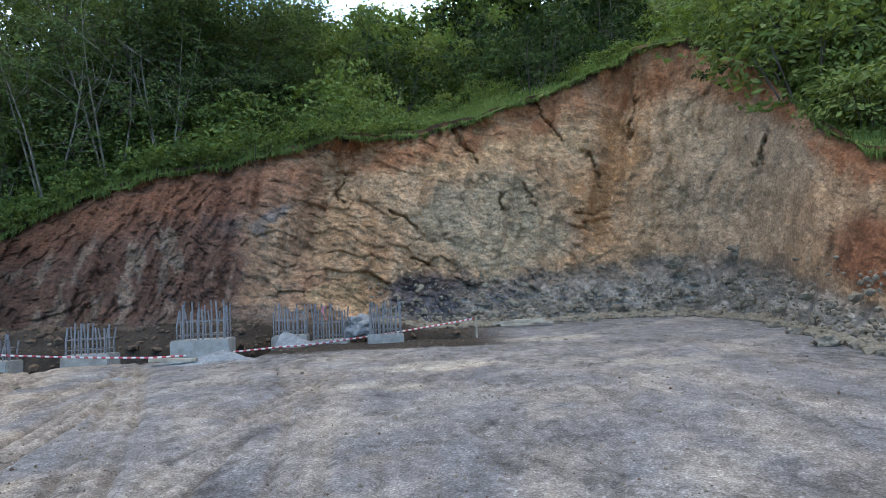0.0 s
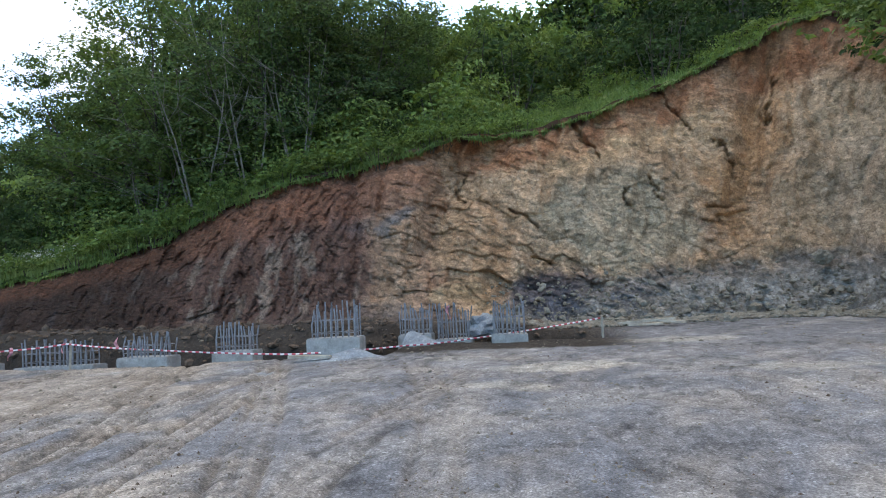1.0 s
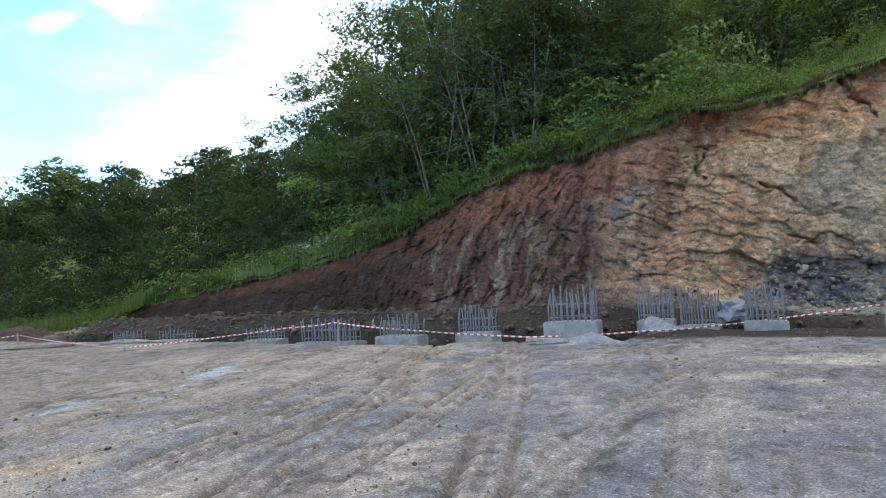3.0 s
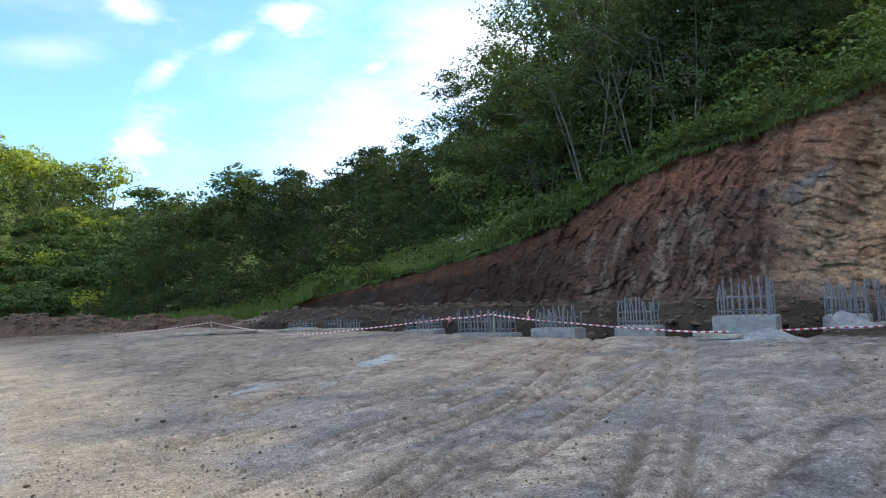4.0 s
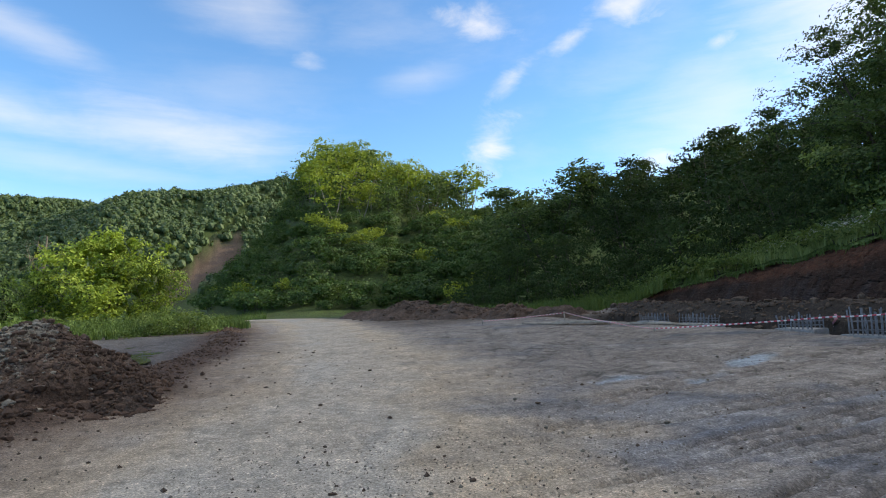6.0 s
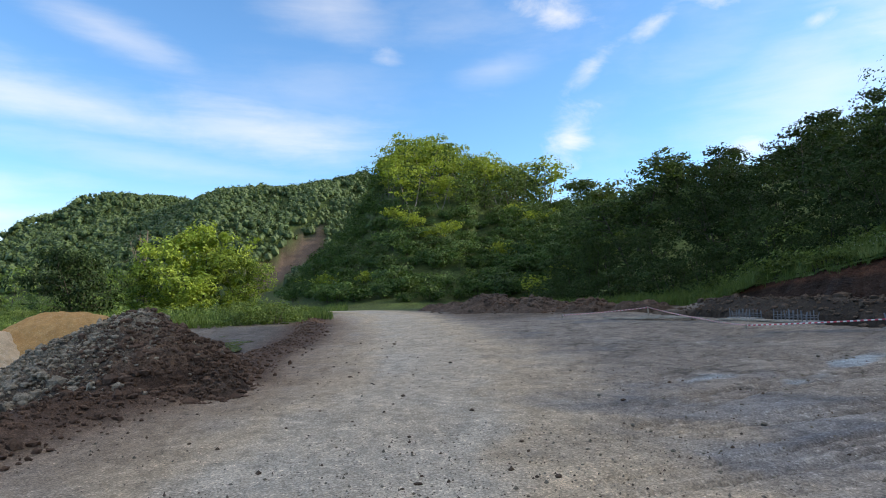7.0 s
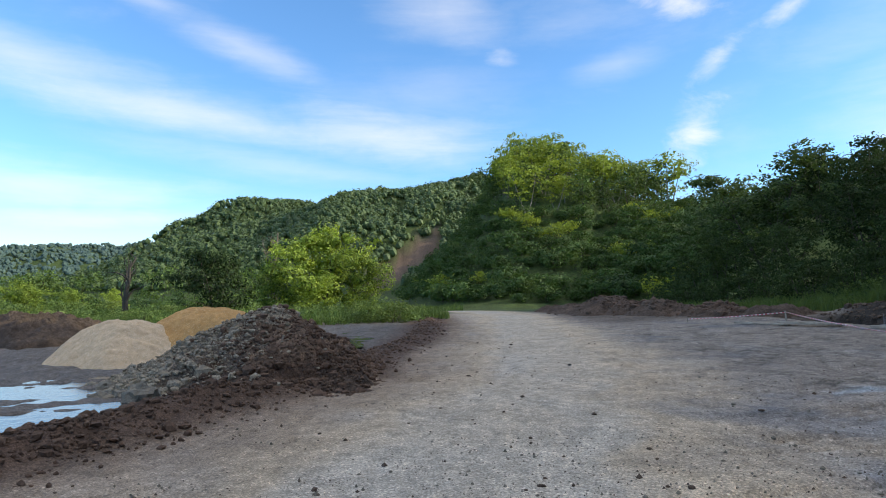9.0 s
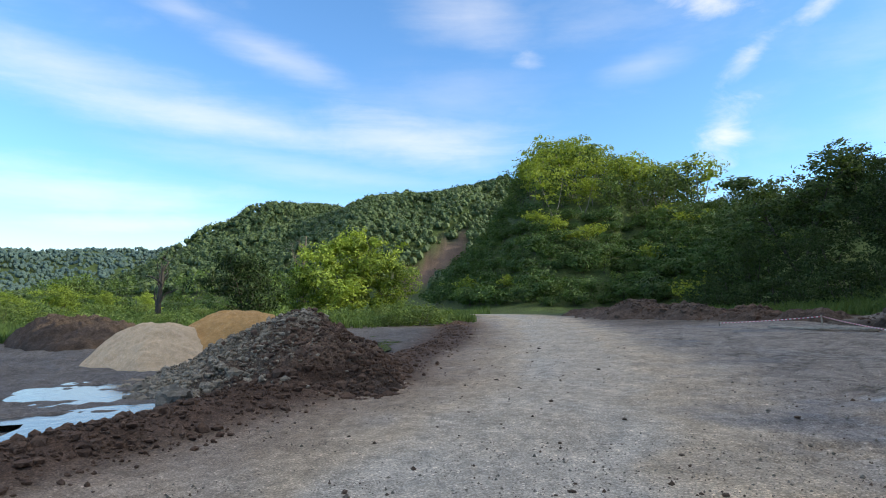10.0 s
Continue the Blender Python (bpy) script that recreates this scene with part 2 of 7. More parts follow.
def ground_material(name="yard_earth", depth=0.06, speck=0.6):
    """Earth whose main colour comes with the mesh, with pebbles, grit, damp mud and painted ridge shade."""
    m = Mat(name)
    at = m.n("ShaderNodeAttribute")
    at.attribute_name = "tint"
    p = m.pos()
    big = m.noise(p, 0.9, 6, 0.6, 0.4)
    mid = m.noise(p, 6.0, 5, 0.65)
    fine = m.noise(p, 45.0, 3, 0.7)
    peb = m.voro(p, 22.0)
    col = m.mix(1.0, at.outputs["Color"], m.ramp(big, [(0.3, 0.86), (0.7, 1.13)]), "MULTIPLY")
    col = m.mix(1.0, col, m.ramp(mid, [(0.32, 0.74), (0.70, 1.22)]), "MULTIPLY")
    col = m.mix(1.0, col, m.ramp(fine, [(0.28, 0.6), (0.72, 1.38)]), "MULTIPLY")
    sp = m.n("ShaderNodeSeparateXYZ")
    m.l(p, sp.inputs[0])
    road = m.math("MULTIPLY", m.math("MINIMUM", m.math("MAXIMUM", m.math("MULTIPLY", m.math("ADD", sp.outputs["X"], 3.0), -0.3), 0.0), 1.0), m.math("MINIMUM", m.math("MAXIMUM", m.math("MULTIPLY", m.math("SUBTRACT", 5.5, sp.outputs["Y"]), 0.35), 0.0), 1.0))
    wear = m.mix(road, m.noise(m.pos((1.0, 0.55, 1.0)), 2.8, 7, 0.72, 0.8), m.noise(m.pos((0.4, 1.0, 1.0)), 2.8, 7, 0.72, 0.8))
    col = m.mix(1.0, col, m.mix(m.math("MULTIPLY", road, 0.45), m.ramp(wear, [(0.36, 0.76), (0.5, 1.0), (0.64, 1.22)]), (1.0, 1.0, 1.0)), "MULTIPLY")
    torn = m.mix(road, m.noise(m.pos((1.25, 0.8, 1.0)), 2.4, 9, 0.72, 0.5), m.noise(m.pos((0.7, 1.5, 1.0)), 2.2, 9, 0.72, 0.5))
    patch = m.noise(p, 0.35, 3, 0.6)
    torn = m.math("ADD", torn, m.math("MULTIPLY", m.math("SUBTRACT", patch, 0.5), 0.45))
    mud = m.math("SUBTRACT", 1.0, m.math("MULTIPLY", road, 0.6))
    # dark dashes: damp mud, and the shade of mud ridges painted in
    col = m.mix(mud, col, m.mix(1.0, col, m.ramp(torn, [(0.33, 0.52), (0.41, 0.80), (0.46, 1.08), (0.58, 1.12), (0.66, 1.38)]), "MULTIPLY"))
    pick = m.math("GREATER_THAN", peb.outputs["Color"], 0.66)
    stone = m.math("MULTIPLY", pick, m.math("LESS_THAN", peb.outputs["Distance"], 0.33))
    col = m.mix(m.math("MULTIPLY", stone, speck), col, m.mix(1.0, col, (1.75, 1.8, 1.85), "MULTIPLY"))
    peb2 = m.voro(p, 60.0)
    bw = m.n("ShaderNodeRGBToBW")
    m.l(peb2.outputs["Color"], bw.inputs[0])
    col = m.mix(1.0, col, m.ramp(bw.outputs[0], [(0.15, 0.75), (0.5, 1.0), (0.85, 1.35)]), "MULTIPLY")
    hgt = m.math("ADD", m.math("MULTIPLY", mid, 0.6), m.math("MULTIPLY", fine, 0.35))
    hgt = m.math("ADD", hgt, m.math("MULTIPLY", stone, 0.25))
    hgt = m.math("ADD", hgt, m.math("MULTIPLY", torn, 0.9))
    nrm = m.bump(hgt, 1.0, depth)
    return m.done(col, 0.92, nrm, spec=0.25)


def rock_material():
    """Cut hillside: the zones' colours come with the mesh; cracks, chips and dust are added here."""
    m = Mat("cut_rock")
    at = m.n("ShaderNodeAttribute")
    at.attribute_name = "tint"
    p = m.pos()
    pv = m.pos((1.0, 1.0, 0.55))
    big = m.noise(p, 0.7, 6, 0.62, 0.6)
    mid = m.noise(pv, 5.0, 7, 0.68, 0.5)
    fine = m.noise(p, 22.0, 4, 0.7)
    wob = m.n("ShaderNodeTexNoise", Scale=1.8, Detail=4.0).outputs["Color"]
    wv = m.mix(0.9, m.pos((2.4, 2.4, 5.5)), wob, "ADD")
    chips = m.voro(wv, 1.0, "F1")
    gaps = m.voro(wv, 1.0, "DISTANCE_TO_EDGE")
    wv2 = m.mix(0.9, m.pos((6.5, 6.5, 13.0)), wob, "ADD")
    flecks = m.voro(wv2, 1.0, "F1")
    chips2 = m.voro(p, 16.0, "F1")
    crack = m.voro(m.mix(0.25, pv, m.n("ShaderNodeTexNoise", Scale=1.5).outputs["Color"], "ADD"), 1.1, "DISTANCE_TO_EDGE")
    col = m.mix(1.0, at.outputs["Color"], m.ramp(big, [(0.3, 0.95), (0.7, 1.05)]), "MULTIPLY")
    streak = m.noise(m.pos((1.0, 1.0, 0.3)), 7.0, 6, 0.7, 1.2)
    col = m.mix(1.0, col, m.ramp(streak, [(0.34, 0.93), (0.5, 1.0), (0.66, 1.06)]), "MULTIPLY")
    col = m.mix(1.0, col, m.ramp(mid, [(0.30, 0.93), (0.5, 1.01), (0.72, 1.07)]), "MULTIPLY")
    col = m.mix(1.0, col, m.ramp(fine, [(0.3, 0.78), (0.72, 1.26)]), "MULTIPLY")
    facet = m.n("ShaderNodeRGBToBW")
    m.l(chips.outputs["Color"], facet.inputs[0])
    col = m.mix(1.0, col, m.ramp(facet.outputs[0], [(0.1, 0.88), (0.5, 1.0), (0.9, 1.12)]), "MULTIPLY")
    fb = m.n("ShaderNodeRGBToBW")
    m.l(flecks.outputs["Color"], fb.inputs[0])
    col = m.mix(1.0, col, m.ramp(fb.outputs[0], [(0.12, 0.84), (0.5, 1.0), (0.86, 1.18)]), "MULTIPLY")
    gap = m.math("LESS_THAN", m.math("ADD", gaps.outputs["Distance"], m.math("MULTIPLY", fine, 0.14)), 0.10)
    col = m.mix(m.math("MULTIPLY", gap, 0.28), col, (0.10, 0.078, 0.058))
    edge = m.math("LESS_THAN", m.math("ADD", crack.outputs["Distance"], m.math("MULTIPLY", mid, 0.10)), 0.046)
    col = m.mix(m.math("MULTIPLY", edge, 0.35), col, (0.10, 0.08, 0.06))
    layers = m.noise(m.pos((1.0, 1.0, 3.2)), 7.0, 5, 0.7, 0.8)
    col = m.mix(1.0, col, m.ramp(layers, [(0.34, 0.92), (0.5, 1.0), (0.68, 1.08)]), "MULTIPLY")
    bw = m.n("ShaderNodeRGBToBW")
    m.l(chips2.outputs["Color"], bw.inputs[0])
    col = m.mix(1.0, col, m.ramp(bw.outputs[0], [(0.15, 0.80), (0.85, 1.22)]), "MULTIPLY")
    hgt = m.math("ADD", m.math("MULTIPLY", mid, 1.0), m.math("MULTIPLY", fine, 0.22))
    hgt = m.math("ADD", m.math("MULTIPLY", hgt, 0.7), m.math("ADD", m.math("MULTIPLY", facet.outputs[0], 0.5), m.math("MULTIPLY", fb.outputs[0], 0.25)))
    hgt = m.math("SUBTRACT", hgt, m.math("MULTIPLY", gap, 0.3))
    hgt = m.math("ADD", hgt, m.math("MULTIPLY", layers, 0.3))
    hgt = m.math("ADD", hgt, m.math("MULTIPLY", streak, 0.45))
    hgt = m.math("SUBTRACT", hgt, m.math("MULTIPLY", edge, 0.25))
    nrm = m.bump(hgt, 1.0, 0.06)
    return m.done(col, 0.95, nrm, spec=0.15)


def soil_material(name, dark, light, stone, scale=1.0, bumpy=0.08):
    m = Mat(name)
    p = m.pos()
    mid = m.noise(p, 2.2 * scale, 6, 0.65, 0.3)
    fine = m.noise(p, 24.0 * scale, 5, 0.72)
    v = m.voro(p, 9.0 * scale)
    col = m.ramp(mid, [(0.3, dark), (0.7, light)])
    col = m.mix(1.0, col, m.ramp(fine, [(0.28, 0.6), (0.75, 1.4)]), "MULTIPLY")
    sel = m.math("MULTIPLY", m.math("GREATER_THAN", v.outputs["Color"], 0.72), m.math("LESS_THAN", v.outputs["Distance"], 0.42))
    col = m.mix(m.math("MULTIPLY", sel, 0.6), col, stone)
    h = m.math("ADD", m.math("MULTIPLY", mid, 0.5), m.math("MULTIPLY", fine, 0.5))
    h = m.math("ADD", h, m.math("MULTIPLY", sel, 0.3))
    return m.done(col, 0.93, m.bump(h, 0.9, bumpy), spec=0.2)


def leaf_material(name, dark, light, trans=0.35, gloss=0.25):
    """Leaves: every leaf its own tone, a little light comes through."""
    m = Mat(name)
    geo = m.n("ShaderNodeNewGeometry")
    info = m.n("ShaderNodeObjectInfo")
    p = m.pos()
    clump = m.noise(p, 0.55, 3, 0.6)
    f = m.math("ADD", m.math("MULTIPLY", geo.outputs["Random Per Island"], 0.46), m.math("MULTIPLY", info.outputs["Random"], 0.34))
    f = m.math("ADD", f, m.math("MULTIPLY", clump, 0.42))
    col = m.ramp(f, [(0.2, dark), (0.95, light)])
    d = m.n("ShaderNodeBsdfPrincipled", Roughness=0.55)
    d.inputs["Specular IOR Level"].default_value = gloss
    m.l(col, d.inputs["Base Color"])
    t = m.n("ShaderNodeBsdfTranslucent")
    m.l(m.mix(1.0, col, (1.25, 1.2, 0.5), "MULTIPLY"), t.inputs["Color"])
    mx = m.n("ShaderNodeMixShader")
    mx.inputs[0].default_value = trans
    m.l(d.outputs[0], mx.inputs[1])
    m.l(t.outputs[0], mx.inputs[2])
    m.l(mx.outputs[0], m.out.inputs[0])
    return m.m


def plain_material(name, dark, light, scale=6.0, rough=0.8, metal=0.0, bump=0.01, strength=0.4, spec=0.3, obj=True):
    m = Mat(name)
    p = m.pos(obj=obj)
    a = m.noise(p, scale, 6, 0.65)
    b = m.noise(p, scale * 9, 3, 0.6)
    col = m.ramp(a, [(0.3, dark), (0.72, light)])
    col = m.mix(1.0, col, m.ramp(b, [(0.3, 0.85), (0.7, 1.15)]), "MULTIPLY")
    return m.done(col, rough, m.bump(m.math("ADD", a, m.math("MULTIPLY", b, 0.4)), strength, bump), metal, spec)


def bark_material(name="bark", dark=(0.09, 0.08, 0.068), light=(0.33, 0.30, 0.26)):
    m = Mat(name)
    p = m.pos((1, 1, 0.25), obj=True)
    a = m.noise(p, 9, 6, 0.7)
    col = m.ramp(a, [(0.3, dark), (0.7, light)])
    return m.done(col, 0.9, m.bump(a, 0.8, 0.03))


def puddle_material():
    m = Mat("puddle_water")
    p = m.pos()
    a = m.noise(p, 2.5, 4, 0.6)
    return m.done(m.ramp(a, [(0.3, (0.05, 0.05, 0.05)), (0.7, (0.12, 0.115, 0.105))]), 0.10, m.bump(m.noise(p, 5, 5), 0.35, 0.014), spec=0.5)


def tape_material():
    m = Mat("barrier_tape")
    co = m.n("ShaderNodeUVMap")
    sep = m.n("ShaderNodeSeparateXYZ")
    m.l(co.outputs[0], sep.inputs[0])
    w = m.math("FRACT", m.math("MULTIPLY", sep.outputs["X"], 6.0))
    col = m.mix(m.math("GREATER_THAN", w, 0.5), (0.72, 0.70, 0.70), (0.50, 0.07, 0.10))
    return m.done(col, 0.45, spec=0.4)


M_GROUND = ground_material()
M_ROCK = rock_material()
M_HEAP = ground_material("loose_earth", 0.16, 0.15)
M_TURF = soil_material("hill_turf", (0.085, 0.120, 0.036), (0.20, 0.255, 0.080), (0.15, 0.15, 0.08), 1.0, 0.06)
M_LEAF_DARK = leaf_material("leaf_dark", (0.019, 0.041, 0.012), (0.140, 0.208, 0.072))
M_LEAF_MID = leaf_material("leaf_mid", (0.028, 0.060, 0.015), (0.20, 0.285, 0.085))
# brighter yellow-green that paints sunlight onto the far hill's leaves
M_LEAF_SUNLIT = leaf_material("leaf_sunlit", (0.070, 0.120, 0.018), (0.42, 0.50, 0.085), 0.40)
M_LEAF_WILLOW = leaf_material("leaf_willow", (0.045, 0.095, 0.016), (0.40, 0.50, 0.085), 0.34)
M_MEADOW = leaf_material("meadow_blade", (0.030, 0.064, 0.017), (0.150, 0.225, 0.060), 0.3)
M_GRASS_PALE = leaf_material("pale_grass_blade", (0.13, 0.19, 0.06), (0.34, 0.42, 0.17), 0.35)
M_GRASS = leaf_material("grass_blade", (0.046, 0.085, 0.024), (0.175, 0.250, 0.075), 0.35)
M_FLOWER = plain_material("white_flower", (0.5, 0.52, 0.42), (0.75, 0.75, 0.68), 8)
M_BARK = bark_material()
M_BARK_DARK = bark_material("dark_bark", (0.035, 0.030, 0.024), (0.12, 0.105, 0.088))
M_CONCRETE = plain_material("raw_concrete", (0.20, 0.197, 0.19), (0.38, 0.38, 0.37), 4.0, 0.9, 0, 0.012, 0.5)
M_DUSTBLUE = soil_material("blue_stone_dust", (0.17, 0.19, 0.215), (0.29, 0.325, 0.355), (0.36, 0.38, 0.39), 1.5, 0.05)
M_STEEL = plain_material("grey_rebar", (0.085, 0.085, 0.09), (0.30, 0.32, 0.355), 9.0, 0.55, 0.2, 0.003, 0.4)
M_STONE = soil_material("grey_stone", (0.13, 0.115, 0.09), (0.285, 0.255, 0.205), (0.35, 0.32, 0.27), 2.0, 0.03)
M_CLOD = soil_material("brown_clod", (0.065, 0.047, 0.035), (0.16, 0.115, 0.085), (0.20, 0.16, 0.125), 2.0, 0.03)
M_SOIL = soil_material("wet_soil", (0.070, 0.045, 0.032), (0.175, 0.112, 0.077), (0.20, 0.145, 0.108), 2.0, 0.03)
M_COBBLE = soil_material("grey_cobble", (0.20, 0.165, 0.120), (0.40, 0.345, 0.26), (0.46, 0.41, 0.32), 2.0, 0.03)
M_GRAVEL = soil_material("pale_gravel", (0.56, 0.405, 0.25), (0.76, 0.58, 0.385), (0.80, 0.67, 0.49), 3.5, 0.035)
M_SAND = soil_material("orange_sand", (0.42, 0.235, 0.085), (0.60, 0.365, 0.15), (0.62, 0.45, 0.25), 3.0, 0.03)
M_PUDDLE = puddle_material()
M_TAPE = tape_material()
M_SCRAP = plain_material("pink_tape", (0.50, 0.10, 0.14), (0.72, 0.45, 0.45), 14.0, 0.5)
M_WOOD = plain_material("weathered_wood", (0.22, 0.19, 0.15), (0.45, 0.41, 0.34), 5.0, 0.85, 0, 0.006, 0.5)
M_DEADWOOD = plain_material("dead_wood", (0.14, 0.10, 0.07), (0.30, 0.24, 0.18), 6.0, 0.9, 0, 0.01, 0.5)
# green darkened to paint in the shade of slope woods and meadow willow
M_LEAF_SHADED = leaf_material("leaf_shaded", (0.010, 0.022, 0.008), (0.066, 0.104, 0.036), 0.2, 0.08)
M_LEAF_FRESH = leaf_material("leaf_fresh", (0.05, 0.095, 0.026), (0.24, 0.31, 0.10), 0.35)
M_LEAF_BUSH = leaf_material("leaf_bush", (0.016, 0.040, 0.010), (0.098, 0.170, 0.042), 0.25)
M_LEAF_FAR = leaf_material("leaf_far", (0.028, 0.058, 0.023), (0.160, 0.215, 0.085), 0.2)
# bluish tones put the haze of distance into the leaf colour
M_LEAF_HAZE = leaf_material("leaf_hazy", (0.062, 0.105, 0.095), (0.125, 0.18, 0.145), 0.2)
M_CAR = plain_material("car_paint", (0.6, 0.6, 0.6), (0.75, 0.75, 0.75), 3.0, 0.35, 0.0, 0.001, 0.1)
M_GLASS = plain_material("dark_glass", (0.02, 0.025, 0.03), (0.04, 0.045, 0.05), 3.0, 0.1, 0.0, 0.001, 0.05, 0.6)
M_RUBBER = plain_material("black_rubber", (0.015, 0.015, 0.015), (0.03, 0.03, 0.03), 10.0, 0.8)

# ---- plan of the land ----
EYE0 = np.array([0.4, 0.2, 1.6])
# foot and upper edge of the cut: bearing (degrees left of +y), foot's distance, edge's distance, edge's elevation
CUT = np.array([
    (-75, 9.5, 14.0, 10.0), (-50, 10.5, 15.5, 9.0), (-40, 12.0, 16.0, 8.5), (-34.5, 13.5, 17.0, 9.9), (-31.0, 15.2, 19.5, 13.0),
    (-28.0, 18.0, 22.5, 17.3), (-26.1, 19.5, 24.0, 18.6), (-21.8, 21.2, 26.0, 20.3), (-18.2, 21.2, 25.8, 20.1), (-17.0, 21.1, 25.2, 19.2), (-11.9, 20.3, 24.5, 17.9),
    (-6.8, 19.5, 23.5, 16.6), (-1.5, 19.1, 22.9, 15.4), (1.7, 19.0, 22.8, 14.6), (8.9, 19.0, 22.8, 14.7), (13.9, 19.2, 22.9, 13.4),
    (17.8, 19.6, 23.0, 12.2), (23.2, 20.1, 23.4, 11.3), (29.4, 21.3, 24.3, 9.1), (34.0, 22.4, 25.0, 6.4), (39.4, 24.0, 26.2, 4.5),
    (46.6, 26.8, 28.8, 2.5), (51.5, 29.4, 31.0, 1.5), (56.7, 33.3, 34.6, 0.25)])
WEST = np.array([(59.5, 35.6, 36.6, -1.1), (64.0, 40.0, 41.0, -1.4), (68.0, 46.0, 48.0, -1.2), (74.0, 56.0, 60.0, -1.0)])
STATIONS = np.concatenate([CUT, WEST])


def station(az):
    """Foot distance, edge distance and edge height at a bearing."""
    a = STATIONS[:, 0]
    foot, edge, el = (np.interp(az, a, STATIONS[:, k]) for k in (1, 2, 3))
    return foot, edge, EYE0[2] + edge * np.tan(np.radians(el))


def polar(az, d):
    r = np.radians(az)
    return EYE0[0] - np.sin(r) * d, EYE0[1] + np.cos(r) * d


def bearing(x, y):
    dx, dy = np.asarray(x, float) - EYE0[0], np.asarray(y, float) - EYE0[1]
    return np.degrees(np.arctan2(-dx, dy)), np.hypot(dx, dy)


def along(x, y, line):
    """Distance from a polyline of (x, y, value), and the value at the nearest place."""
    x, y = np.asarray(x, float), np.asarray(y, float)
    best, val = np.full(x.shape, 1e9), np.zeros(x.shape)
    for (x0, y0, h0), (x1, y1, h1) in zip(line, line[1:]):
        vx, vy = x1 - x0, y1 - y0
        t = np.clip(((x - x0) * vx + (y - y0) * vy) / (vx * vx + vy * vy), 0, 1)
        d = np.hypot(x - x0 - t * vx, y - y0 - t * vy)
        near = d < best
        best = np.where(near, d, best)
        val = np.where(near, h0 + t * (h1 - h0), val)
    return best, val


# wooded ridges: crest lines (x, y, height) and half widths
RIDGES = [
    # largely out of view, its heights set to shade yard and far hill's foot
    ([(95, -30, 20), (75, 10, 26), (52, 44, 28), (0, 82, 31), (-30, 95, 35), (-48, 98, 27), (-62, 98, 19), (-95, 94, 28), (-112, 86, 22), (-130, 76, 17), (-150, 66, 12)], 58),
    ([(-134, 62, 16), (-144, 44, 21), (-149, 34, 25), (-152, 19, 32), (-175, 12, 31), (-230, 20, 36)], 68),
    ([(-150, 20, 27), (-130, 8, 14), (-116, 3, 6)], 36),
    ([(-330, 60, 44), (-380, 8, 70), (-375, -43, 61), (-388, -95, 52), (-420, -130, 66), (-440, -158, 46), (-464, -205, 27), (-494, -263, 15), (-540, -330, 14)], 165),
    ([(-1300, -500, 96), (-1235, -655, 102), (-1150, -850, 94), (-900, -1100, 95), (-600, -1400, 90)], 420),
    ([(400, -700, 60), (900, -200, 70), (700, 500, 60)], 400),
]
ROAD = [(6, -2.5, 2.8), (-2, -1.0, 2.8), (-6, -0.3, 2.4), (-13, 1.4, 2.1), (-25, 2.2, 2.1), (-45, 2.9, 2.2), (-58, 1.6, 2.3), (-70, -2.5, 2.3), (-85, -9, 2.3), (-125, -26, 2.2), (-220, -70, 2.2)]
BERM = [(-3.2, -6.4, 0.24), (-5.8, -5.2, 0.26), (-7.9, -4.6, 0.28), (-10.4, -3.9, 0.32), (-13.2, -2.6, 0.30), (-17.5, -2.7, 0.16), (-25, -2.0, 0.14), (-33, -2.2, 0.16), (-42, -2.6, 0.20), (-52, -3.6, 0.12)]


